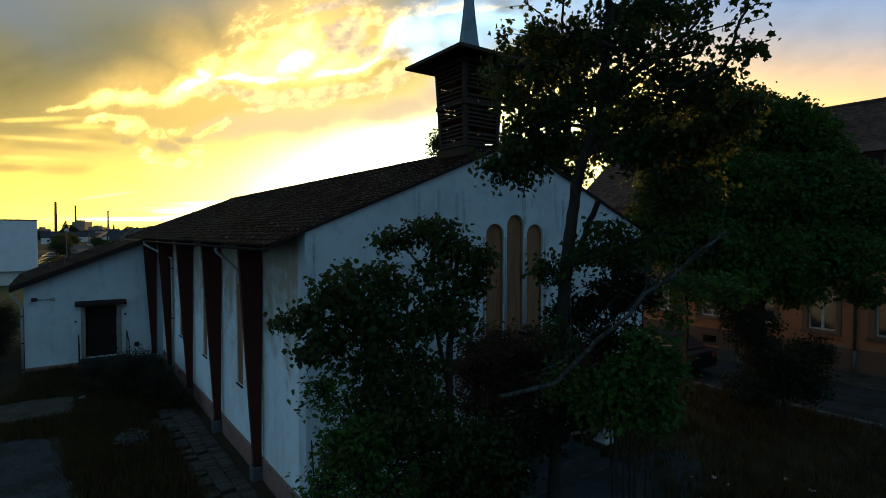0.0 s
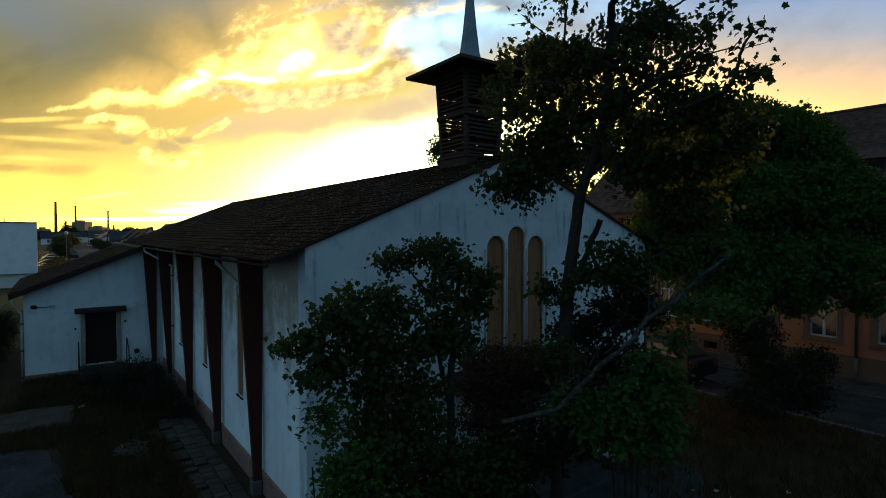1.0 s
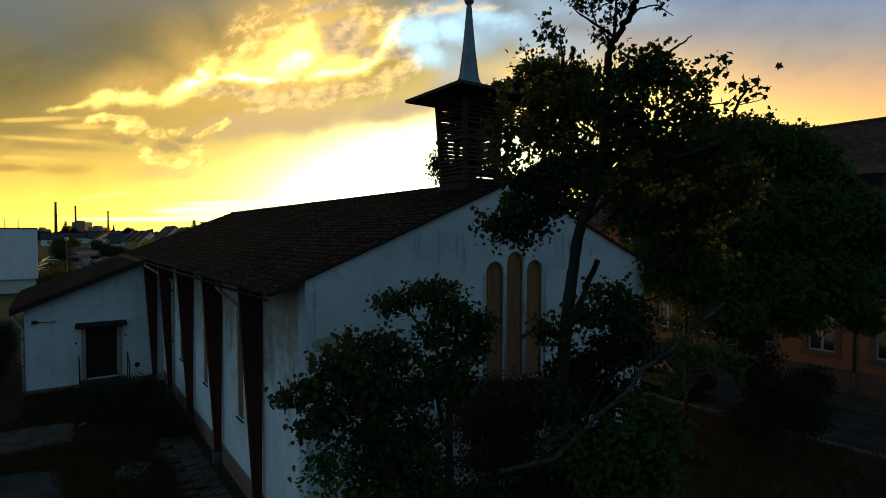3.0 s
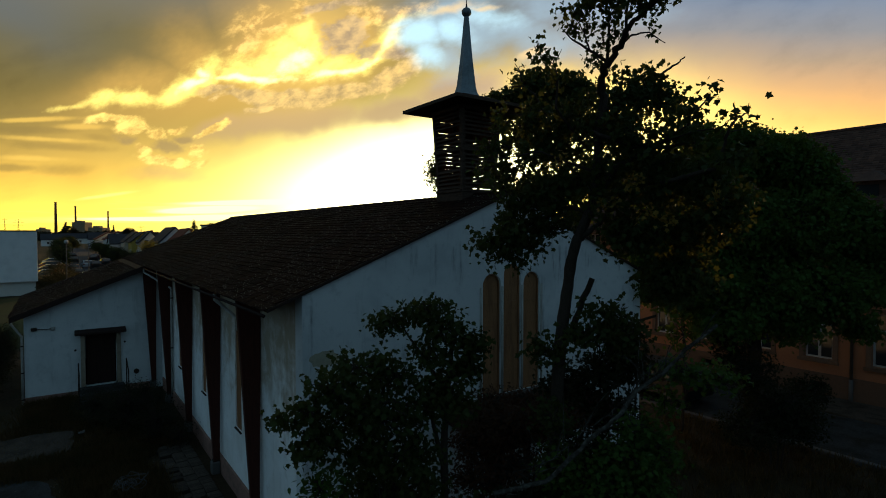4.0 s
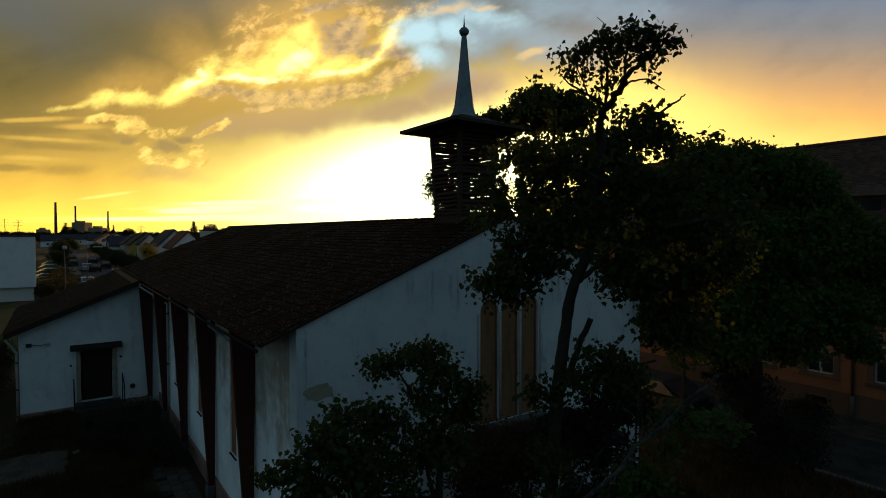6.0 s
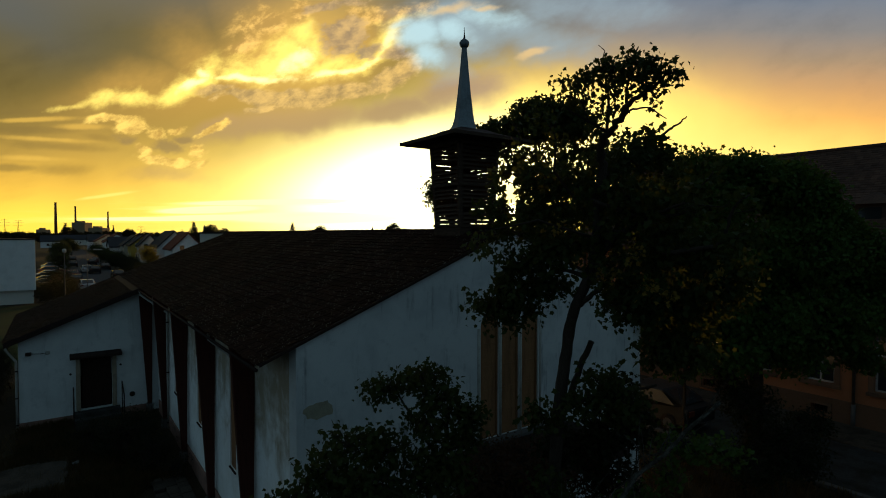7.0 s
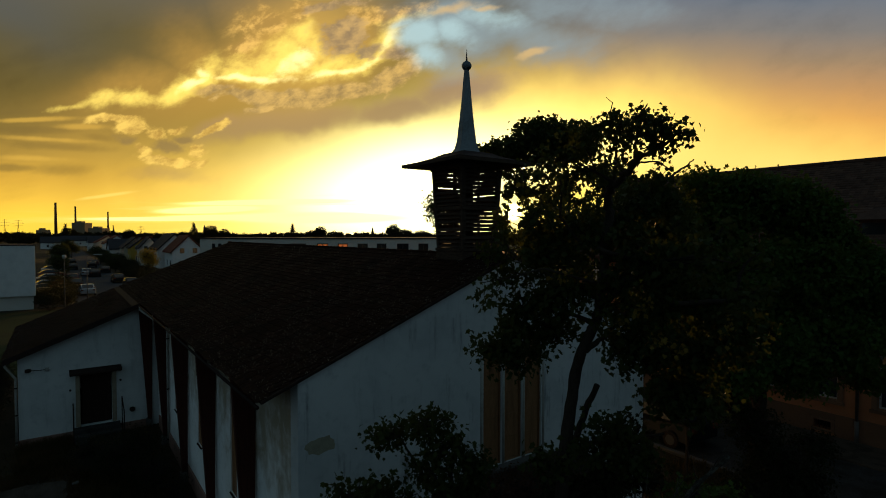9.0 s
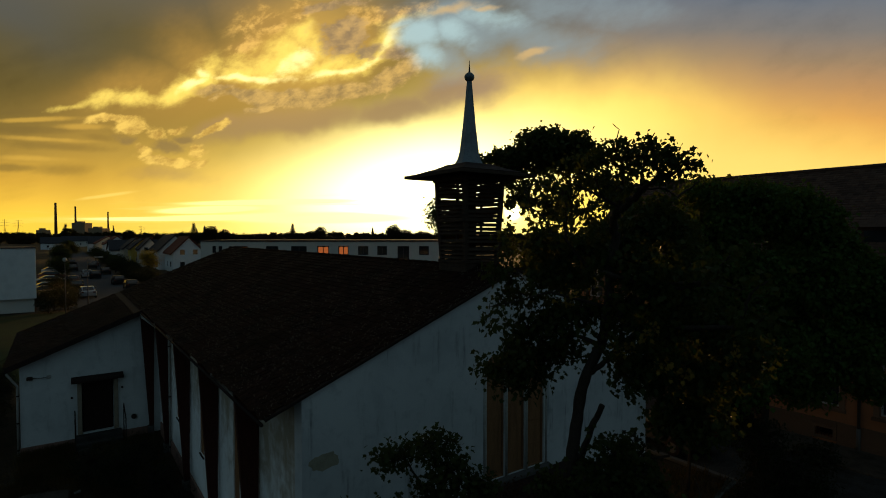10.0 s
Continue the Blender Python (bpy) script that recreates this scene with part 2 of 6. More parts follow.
    col = n.mix(n.m("MULTIPLY", cut(total(spot(-0.432, 0.044, 0.073, 0.005, 2, 1.0, False), spot(-0.317, 0.058, 0.125, 0.004, 1, 0.90, False), spot(-0.380, 0.030, 0.115, 0.004, 0, 0.90, False), spot(-0.505, 0.027, 0.125, 0.003, 0, 0.80, False), spot(-0.234, 0.029, 0.136, 0.008, 0, 0.90, False)), bars, 0.9, 0.3, 0.7), 0.7), col, lin(255, 240, 150, 1.6))
    col = n.mix(n.m("MULTIPLY", cut(total(spot(-0.620, 0.070, 0.050, 0.003, 8, 1.0, False), spot(-0.651, 0.066, 0.021, 0.003, 8, 0.80, False)), mixed, 0.5, 0.2, 0.7), 0.6), col, lin(255, 220, 110, 1.1))
    col = n.mix(spot(0.22, 0.055, 0.17, 0.075, 0, 0.85, False), col, lin(255, 220, 84, 1.1))
    col = n.mix(spot(0.134, 0.038, 0.032, 0.032, 0, 0.9, False), col, lin(255, 236, 130, 2.2))
    disc = n.m("POWER", n.m("MAXIMUM", n.vec("DOT_PRODUCT", way, tuple(SUN_WAY)), 0.0), 26000.0)
    col = n.mix(disc, col, lin(255, 240, 170, 20.0))
    # the rest of the dome: a dusk sky, dimmer and bluer away from the sun
    air = n.add("ShaderNodeTexSky")
    air.sky_type, air.sun_disc = "NISHITA", False
    air.sun_elevation, air.sun_rotation = radians(4.0), math.atan2(SUN_WAY.x, SUN_WAY.y)
    dome = n.mix(0.9, n.mix(1.0, air.outputs[0], (0.05, 0.05, 0.05, 1), "MULTIPLY"), DOME)
    col = n.mix(n.step(ahead, 0.30, 0.66), dome, col)
    back = n.add("ShaderNodeBackground")
    n.put(back.inputs[0], col)
    back.inputs[1].default_value = 1.0
    out = n.add("ShaderNodeOutputWorld")
    n.put(out.inputs[0], back.outputs[0])


build_sky()
lamp = bpy.data.lights.new("sun", "SUN")
lamp.energy, lamp.angle, lamp.color = 1.8, radians(0.6), (1.0, 0.55, 0.2)
new("sun", lamp).matrix_world = look(SUN_WAY * 100, (0, 0, 0))


# ---- materials ----
def material(name, colour, rough=0.8, spots=None, scale=3.0, amount=0.5, fine=40.0, fine_amount=0.25, bump=0.2, metal=0.0, stretch=(1, 1, 1), vary=0.0, gloss=0.12):
    """Colour with stains of a second colour, fine grain and relief; vary: change of value from piece to piece."""
    mat = bpy.data.materials.new(name)
    mat.use_nodes = True
    n = Nodes(mat.node_tree)
    at = n.add("ShaderNodeTexCoord").outputs["Object"]
    size = n.add("ShaderNodeMapping")
    n.put(size.inputs[0], at)
    size.inputs["Scale"].default_value = stretch
    big = n.noise(size.outputs[0], scale, 6.0, 0.6, 0.3)
    small = n.noise(size.outputs[0], fine, 4.0, 0.6)
    spots = spots or tuple(c * 0.55 for c in colour)
    col = n.mix(n.m("MULTIPLY", n.step(big, 0.42, 0.68), amount), (*colour, 1), (*spots, 1))
    col = n.mix(n.m("MULTIPLY", n.step(small, 0.35, 0.75), fine_amount), col, (*(c * 0.45 for c in spots), 1))
    if vary:
        info = n.add("ShaderNodeObjectInfo").outputs["Random"]
        isle = n.add("ShaderNodeNewGeometry").outputs["Random Per Island"]
        pick = n.m("FRACT", n.m("ADD", info, isle))
        hsv = n.add("ShaderNodeHueSaturation")
        n.put(hsv.inputs["Color"], col)
        n.put(hsv.inputs["Value"], n.m("ADD", n.m("MULTIPLY", pick, 2 * vary), 1 - vary))
        col = hsv.outputs[0]
    shade = n.add("ShaderNodeBsdfPrincipled")
    n.put(shade.inputs["Base Color"], col)
    n.put(shade.inputs["Roughness"], n.m("ADD", n.m("MULTIPLY", small, 0.2), rough - 0.1, clamp=True))
    shade.inputs["Metallic"].default_value = metal
    shade.inputs["Specular IOR Level"].default_value = gloss
    if bump:
        relief = n.add("ShaderNodeBump")
        relief.inputs["Strength"].default_value = bump
        relief.inputs["Distance"].default_value = 0.02
        n.put(relief.inputs["Height"], n.m("ADD", n.m("MULTIPLY", big, 0.5), small))
        n.put(shade.inputs["Normal"], relief.outputs[0])
    out = n.add("ShaderNodeOutputMaterial")
    n.put(out.inputs[0], shade.outputs[0])
    return mat


def leaf_material(name, colour, second, glow):
    """Leaves: two greens from leaf to leaf, part of the light going through."""
    mat = bpy.data.materials.new(name)
    mat.use_nodes = True
    n = Nodes(mat.node_tree)
    pick = n.add("ShaderNodeNewGeometry").outputs["Random Per Island"]
    at = n.add("ShaderNodeTexCoord").outputs["Object"]
    patch = n.step(n.noise(at, 1.1, 3.0), 0.35, 0.65)
    col = n.mix(n.m("MULTIPLY", n.m("ADD", pick, patch), 0.5), (*colour, 1), (*second, 1))
    face = n.add("ShaderNodeBsdfPrincipled")
    n.put(face.inputs["Base Color"], col)
    face.inputs["Roughness"].default_value = 0.6
    face.inputs["Specular IOR Level"].default_value = 0.12
    thru = n.add("ShaderNodeBsdfTranslucent")
    n.put(thru.inputs[0], n.mix(0.5, col, (*glow, 1)))
    both = n.add("ShaderNodeMixShader")
    both.inputs[0].default_value = 0.26
    n.put(both.inputs[1], face.outputs[0])
    n.put(both.inputs[2], thru.outputs[0])
    out = n.add("ShaderNodeOutputMaterial")
    n.put(out.inputs[0], both.outputs[0])
    return mat


def stucco_material(name, colour, stain, streaks, damp=None):
    """Weathered white render: broad clouds of dirt, runs below the eaves, fine grain."""
    mat = bpy.data.materials.new(name)
    mat.use_nodes = True
    n = Nodes(mat.node_tree)
    at = n.add("ShaderNodeTexCoord").outputs["Object"]
    big = n.noise(at, 0.9, 6.0, 0.6, 0.5)
    mid = n.noise(at, 4.0, 6.0, 0.65, 0.2)
    fine = n.noise(at, 55.0, 3.0, 0.6)
    runs = n.add("ShaderNodeMapping")
    n.put(runs.inputs[0], at)
    runs.inputs["Scale"].default_value = (3.0, 3.0, 0.35)
    run = n.noise(runs.outputs[0], 1.3, 6.0, 0.65, 0.1)
    col = n.mix(n.m("MULTIPLY", n.step(big, 0.40, 0.70), 0.5), (*colour, 1), (*stain, 1))
    col = n.mix(n.m("MULTIPLY", n.m("MULTIPLY", n.step(run, 0.52, 0.66), n.step(big, 0.42, 0.58)), streaks), col, (*(c * 0.45 for c in stain), 1))
    col = n.mix(n.m("MULTIPLY", n.step(mid, 0.52, 0.72), 0.35), col, (*(c * 0.8 for c in stain), 1))
    if damp:
        # a ragged yellow-brown tide mark of damp
        high = n.add("ShaderNodeSeparateXYZ")
        n.put(high.inputs[0], at)
        blotch = n.noise(at, 1.7, 6.0, 0.65, 0.4)
        ragged = n.m("ADD", high.outputs[2], n.m("ADD", n.m("MULTIPLY", n.m("SUBTRACT", run, 0.5), 2.2), n.m("MULTIPLY", n.m("SUBTRACT", blotch, 0.5), 6.0)))
        col = n.mix(n.m("MULTIPLY", n.step(ragged, 2.1, 4.8), 0.88), col, (*damp, 1))
    shade = n.add("ShaderNodeBsdfPrincipled")
    n.put(shade.inputs["Base Color"], col)
    shade.inputs["Roughness"].default_value = 0.92
    shade.inputs["Specular IOR Level"].default_value = 0.15
    relief = n.add("ShaderNodeBump")
    relief.inputs["Strength"].default_value, relief.inputs["Distance"].default_value = 0.35, 0.02
    n.put(relief.inputs["Height"], n.m("ADD", fine, mid))
    n.put(shade.inputs["Normal"], relief.outputs[0])
    out = n.add("ShaderNodeOutputMaterial")
    n.put(out.inputs[0], shade.outputs[0])
    return mat


def glass_material(name, colour=(0.02, 0.025, 0.03), rough=0.08):
    mat = bpy.data.materials.new(name)
    mat.use_nodes = True
    shade = mat.node_tree.nodes["Principled BSDF"]
    shade.inputs["Base Color"].default_value = (*colour, 1)
    shade.inputs["Roughness"].default_value = rough
    shade.inputs["Specular IOR Level"].default_value = 0.6
    return mat


def glow_material(name, colour, power):
    mat = bpy.data.materials.new(name)
    mat.use_nodes = True
    shade = mat.node_tree.nodes["Principled BSDF"]
    shade.inputs["Base Color"].default_value = (0.05, 0.03, 0.02, 1)
    shade.inputs["Emission Color"].default_value = (*colour, 1)
    shade.inputs["Emission Strength"].default_value = power
    return mat


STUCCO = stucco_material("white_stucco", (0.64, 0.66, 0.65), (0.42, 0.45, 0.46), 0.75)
# base colour lifted above the gable's for skylight on this side; damp is staining
STUCCO_SIDE = stucco_material("skylit_side_stucco", (0.90, 0.91, 0.89), (0.72, 0.70, 0.64), 0.15, (0.37, 0.29, 0.18))
STUCCO_ANNEX = stucco_material("grimy_white_stucco", (0.66, 0.68, 0.67), (0.50, 0.53, 0.53), 0.25)
WARM_STONE = material("warm_cast_stone", (0.36, 0.30, 0.22), 0.9, (0.22, 0.18, 0.13), 3.0, 0.6)
PLINTH = material("red_plinth", (0.30, 0.17, 0.13), 0.9, (0.16, 0.11, 0.09), 4.0, 0.7)
TIMBER = material("dark_red_timber", (0.070, 0.022, 0.015), 0.75, (0.035, 0.013, 0.010), 3.0, 0.6, 30, 0.4, 0.3, stretch=(6, 6, 0.8))
OLD_WOOD = material("grey_brown_timber", (0.075, 0.05, 0.035), 0.85, (0.035, 0.024, 0.018), 4.0, 0.7, 30, 0.4, 0.35, stretch=(1, 1, 4))
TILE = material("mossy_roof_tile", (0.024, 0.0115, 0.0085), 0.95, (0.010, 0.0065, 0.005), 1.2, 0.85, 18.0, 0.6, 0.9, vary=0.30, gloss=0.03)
LICHEN = material("pale_lichen", (0.20, 0.19, 0.16), 0.95, (0.12, 0.12, 0.09), 8.0, 0.6, vary=0.4)
BOARD = material("dark_board", (0.035, 0.022, 0.018), 0.8, None, 3.0, 0.5)
OCHRE = material("ochre_window_panel", (0.31, 0.155, 0.070), 0.6, (0.20, 0.10, 0.050), 2.0, 0.8, 20, 0.4, 0.15, stretch=(4, 4, 0.5))
STONE = material("cast_stone", (0.42, 0.41, 0.37), 0.9, (0.24, 0.23, 0.20), 3.0, 0.6)
LEAD = material("weathered_zinc", (0.20, 0.24, 0.26), 0.5, (0.12, 0.14, 0.15), 3.0, 0.7, 20, 0.3, 0.1, metal=0.35, gloss=0.5)
PIPE = material("painted_pipe", (0.46, 0.45, 0.42), 0.6, (0.24, 0.22, 0.19), 3.0, 0.5)
DARK_PIPE = material("dark_pipe", (0.07, 0.06, 0.055), 0.6)
IRON = material("dark_iron", (0.03, 0.028, 0.026), 0.6, (0.08, 0.04, 0.025), 8.0, 0.6, metal=0.4)
DOOR_WOOD = material("dark_door_wood", (0.035, 0.02, 0.015), 0.6, None, 3.0, 0.5, stretch=(5, 5, 0.6))
SOIL = material("weedy_ground", (0.055, 0.036, 0.020), 0.95, (0.030, 0.026, 0.011), 0.5, 0.8, 14.0, 0.5, 0.6)
ASPHALT = material("worn_asphalt", (0.050, 0.052, 0.054), 0.9, (0.022, 0.022, 0.016), 1.3, 0.9, 24.0, 0.6, 0.6)
SLAB = material("paving_slab", (0.070, 0.056, 0.044), 0.9, (0.030, 0.026, 0.018), 1.8, 0.9, 24.0, 0.5, 0.5, vary=0.3)
KERB = material("kerb_stone", (0.11, 0.105, 0.10), 0.9, (0.12, 0.11, 0.1), 2.0, 0.6)
STEP_STONE = material("dark_step_stone", (0.060, 0.058, 0.056), 0.9, (0.030, 0.028, 0.024), 2.5, 0.8, 30.0, 0.5, 0.4)
PEACH = material("peach_render", (0.33, 0.150, 0.075), 0.9, (0.25, 0.115, 0.06), 0.8, 0.5, 40, 0.2, 0.2)
SANDSTONE = material("brown_sandstone", (0.14, 0.085, 0.055), 0.9, (0.12, 0.08, 0.055), 2.0, 0.6, 25, 0.3, 0.4, vary=0.2)
FAR_TILE = material("old_brown_tile", (0.100, 0.060, 0.045), 0.9, (0.06, 0.038, 0.03), 1.0, 0.7, 14, 0.4, 0.4, vary=0.3)
WHITE = material("white_paint", (0.80, 0.80, 0.78), 0.7, (0.6, 0.6, 0.58), 1.0, 0.4, 20, 0.1, 0.05)
CREAM = material("cream_paint", (0.62, 0.56, 0.42), 0.8, None, 1.0, 0.2, 20, 0.1, 0.05)
YELLOW = material("yellow_paint", (0.52, 0.38, 0.08), 0.8, None, 1.0, 0.2, 20, 0.1, 0.05)
GREY_WALL = material("grey_white_render", (0.68, 0.65, 0.58), 0.85, (0.56, 0.54, 0.48), 0.6, 0.4, 10, 0.1, 0.05)
SLATE = material("dark_slate", (0.045, 0.045, 0.05), 0.8, None, 1.0, 0.4, 6, 0.3, 0.2)
RED_TILE = material("red_clay_tile", (0.17, 0.055, 0.035), 0.85, None, 1.0, 0.4, 6, 0.3, 0.2)
GLASS = glass_material("window_glass")
# emission standing in for sunset sky showing through the flat building, no lamp inside
GLOW_PANE = glow_material("sunset_glow_pane", (1.0, 0.25, 0.06), 0.30)
BARK = material("tree_bark", (0.055, 0.043, 0.033), 0.95, (0.03, 0.026, 0.02), 6.0, 0.7, 40, 0.5, 0.8, stretch=(2, 2, 0.6))
LICHEN_BARK = material("lichen_bark", (0.030, 0.026, 0.020), 0.95, (0.11, 0.11, 0.095), 16.0, 0.9, 30, 0.4, 0.9)
LEAF = leaf_material("green_leaf", (0.024, 0.040, 0.010), (0.044, 0.058, 0.014), (0.14, 0.14, 0.02))
LEAF_DARK = leaf_material("maple_leaf", (0.030, 0.072, 0.012), (0.052, 0.096, 0.016), (0.22, 0.22, 0.02))
# darker copy of the green leaf, with the shade on shrubs and hedges put in
LEAF_SHADE = leaf_material("shaded_shrub_leaf", (0.012, 0.020, 0.007), (0.026, 0.026, 0.010), (0.06, 0.05, 0.01))
MEADOW = material("dark_meadow", (0.026, 0.042, 0.011), 0.95, (0.018, 0.024, 0.010), 0.4, 0.7, 8.0, 0.5, 0.5)
STREET = material("grey_street", (0.062, 0.068, 0.076), 0.95, (0.05, 0.053, 0.058), 0.3, 0.5, 20.0, 0.2, 0.1, gloss=0.05)
LEAF_DRY = leaf_material("dry_leaf", (0.06, 0.022, 0.014), (0.045, 0.03, 0.015), (0.25, 0.10, 0.02))
# gold brightened to carry the low sun that the houses block
LEAF_GOLD = leaf_material("sunlit_gold_leaf", (0.62, 0.36, 0.03), (0.45, 0.28, 0.03), (0.9, 0.5, 0.04))
# yellow leaves, their colour also holding the sun's backlight
LEAF_YELLOW = leaf_material("backlit_yellow_leaf", (0.20, 0.13, 0.02), (0.10, 0.085, 0.016), (0.5, 0.28, 0.03))
GRASS = leaf_material("dry_grass", (0.045, 0.042, 0.014), (0.15, 0.085, 0.035), (0.15, 0.12, 0.04))
# far works: warm evening haze mixed into the concrete and chimney colours
CONCRETE = material("hazy_concrete", (0.34, 0.25, 0.155), 0.9, None, 0.02, 0.3, 0.3, 0.2, 0.0)
CHIMNEY = material("hazy_chimney_brick", (0.20, 0.10, 0.06), 0.9, None, 0.02, 0.3, 0.3, 0.2, 0.0)
FAR_WOOD = material("far_wood", (0.045, 0.040, 0.018), 1.0, None, 0.05, 0.5, 0.8, 0.4, 0.0, vary=0.4)


# ---- mesh helpers ----
class Form:
    """Corners and faces of one mesh."""

    def __init__(self):
        self.v, self.f = [], []

    def poly(self, points, faces):
        n = len(self.v)
        self.v += [tuple(p) for p in points]
        self.f += [tuple(n + i for i in face) for face in faces]
        return self

    def hexa(self, p):
        """Eight corners: four below, four above, both counter-clockwise."""
        return self.poly(p, [(3, 2, 1, 0), (4, 5, 6, 7), (0, 1, 5, 4), (1, 2, 6, 5), (2, 3, 7, 6), (3, 0, 4, 7)])

    def box(self, x0, x1, y0, y1, z0, z1):
        return self.hexa([(x0, y0, z0), (x1, y0, z0), (x1, y1, z0), (x0, y1, z0), (x0, y0, z1), (x1, y0, z1), (x1, y1, z1), (x0, y1, z1)])

    def prism(self, outline, way):
        """A flat outline pushed along way."""
        n, way = len(outline), Vector(way)
        a = [Vector(p) for p in outline]
        return self.poly(a + [p + way for p in a], [tuple(range(n))[::-1], tuple(range(n, 2 * n))] + [(i, (i + 1) % n, n + (i + 1) % n, n + i) for i in range(n)])

    def tube(self, points, radii, sides=6, cap=True):
        pts = [Vector(p) for p in points]
        rings = []
        side = None
        for i, p in enumerate(pts):
            d = (pts[min(i + 1, len(pts) - 1)] - pts[max(i - 1, 0)]).normalized()
            if side is None:
                side = d.cross(Vector((0, 0, 1)) if abs(d.z) < 0.9 else Vector((1, 0, 0))).normalized()
            side = (side - d * side.dot(d)).normalized()
            up = d.cross(side)
            r = radii[i] if hasattr(radii, "__len__") else radii
            rings.append([p + (side * math.cos(2 * math.pi * k / sides) + up * math.sin(2 * math.pi * k / sides)) * r for k in range(sides)])
        faces = []
        for i in range(len(pts) - 1):
            for k in range(sides):
                j = (k + 1) % sides
                faces.append((i * sides + k, i * sides + j, (i + 1) * sides + j, (i + 1) * sides + k))
        if cap:
            faces += [tuple(range(sides))[::-1], tuple(range((len(pts) - 1) * sides, len(pts) * sides))]
        return self.poly([p for ring in rings for p in ring], faces)

    def plate(self, loops, origin, right, up, push):
        """A wall from flat loops (outline, then holes) given in right and up, pushed along push, open through the holes."""
        origin, right, up, push = Vector(origin), Vector(right), Vector(up), Vector(push)
        flat = [[Vector((x, y, 0)) for x, y in loop] for loop in loops]
        tris = tessellate_polygon(flat)
        pts = [origin + right * p.x + up * p.y for loop in flat for p in loop]
        n = len(pts)
        faces = [tuple(t) for t in tris] + [tuple(n + i for i in t[::-1]) for t in tris]
        first = 0
        for loop in loops:
            m = len(loop)
            faces += [(first + i, first + (i + 1) % m, n + first + (i + 1) % m, n + first + i) for i in range(m)]
            first += m
        return self.poly(pts + [p + push for p in pts], faces)

    def mesh(self, name, material, bevel=0.0, smooth=False):
        me = bpy.data.meshes.new(name)
        me.from_pydata(self.v, [], self.f)
        bm = bmesh.new()
        bm.from_mesh(me)
        bmesh.ops.recalc_face_normals(bm, faces=bm.faces)
        if bevel:
            edges = [e for e in bm.edges if len(e.link_faces) == 2 and e.calc_face_angle(0) > 0.5]
            bmesh.ops.bevel(bm, geom=edges, offset=bevel, segments=1, affect="EDGES", clamp_overlap=True)
        bm.to_mesh(me)
        bm.free()
        if smooth:
            me.polygons.foreach_set("use_smooth", [True] * len(me.polygons))
        me.materials.append(material)
        return me


def part(name, form, material, parent=None, label="", bevel=0.0, smooth=False):
    ob = new(name, form.mesh(name, material, bevel, smooth))
    if parent is not None:
        ob.parent = parent
    return tagged(ob, label)


def thing(name, label, category, group="", kind="", at=(0, 0, 0), turn=0.0):
    ob = new(name)
    ob.matrix_basis = pose(*at, 0, 0, turn)
    return tagged(ob, label, category, group, kind)


def arch(x0, x1, z0, spring, sides=10):
    """An arched opening, as a loop."""
    r, c = (x1 - x0) / 2, (x0 + x1) / 2
    return [(x0, z0), (x1, z0)] + [(c + r * math.cos(math.pi * k / sides), spring + r * math.sin(math.pi * k / sides)) for k in range(sides + 1)]


def rect(x0, x1, z0, z1):
    return [(x0, z0), (x1, z0), (x1, z1), (x0, z1)]


# ---- foliage ----
LEAF_SHAPES = {
    "lobed": np.array([(0, 0, 0), (0.36, 0.06, 0.05), (0.29, 0.28, 0.03), (0.52, 0.52, 0.10), (0.24, 0.64, 0.03), (0, 1, -0.14),
                       (-0.24, 0.64, 0.03), (-0.52, 0.52, 0.10), (-0.29, 0.28, 0.03), (-0.36, 0.06, 0.05)]),
    "plain": np.array([(0, 0, 0), (0.26, 0.25, 0.06), (0.20, 0.65, 0.05), (0, 1, -0.06), (-0.20, 0.65, 0.05), (-0.26, 0.25, 0.06)]),
    "blade": np.array([(-0.03, 0, 0), (0.03, 0, 0), (0.02, 0.55, 0.03), (0, 1, 0.12), (-0.02, 0.55, 0.03)]),
}
LEAF_FACES = {"lobed": [(0, 1, 2, 3, 4, 5), (0, 5, 6, 7, 8, 9)], "plain": [(0, 1, 2, 3), (0, 3, 4, 5)], "blade": [(0, 1, 2, 3, 4)]}


def leaf_mesh(name, places, ways, ups, sizes, shape, mat):
    """All leaves of one crown in one mesh: places, the way each tip points, its upper side, its length."""
    form, faces = LEAF_SHAPES[shape], LEAF_FACES[shape]
    y = ways / np.linalg.norm(ways, axis=1, keepdims=True)
    x = np.cross(y, ups)
    x /= np.linalg.norm(x, axis=1, keepdims=True) + 1e-9
    z = np.cross(x, y)
    axes = np.stack([x, y, z], 1) * sizes[:, None, None]
    v = (np.einsum("kc,ncd->nkd", form, axes) + places[:, None]).reshape(-1, 3)
    n, k = len(places), len(form)
    loops = np.concatenate([np.array(f) for f in faces])
    idx = (np.arange(n)[:, None] * k + loops[None]).ravel()
    lens = np.tile([len(f) for f in faces], n)
    me = bpy.data.meshes.new(name)
    me.vertices.add(len(v))
    me.vertices.foreach_set("co", v.astype(np.float32).ravel())
    me.loops.add(len(idx))
    me.loops.foreach_set("vertex_index", idx.astype(np.int32))
    me.polygons.add(len(lens))
    me.polygons.foreach_set("loop_start", np.concatenate([[0], np.cumsum(lens)[:-1]]).astype(np.int32))
    me.update(calc_edges=True)
    me.validate()
    me.materials.append(mat)
    return me


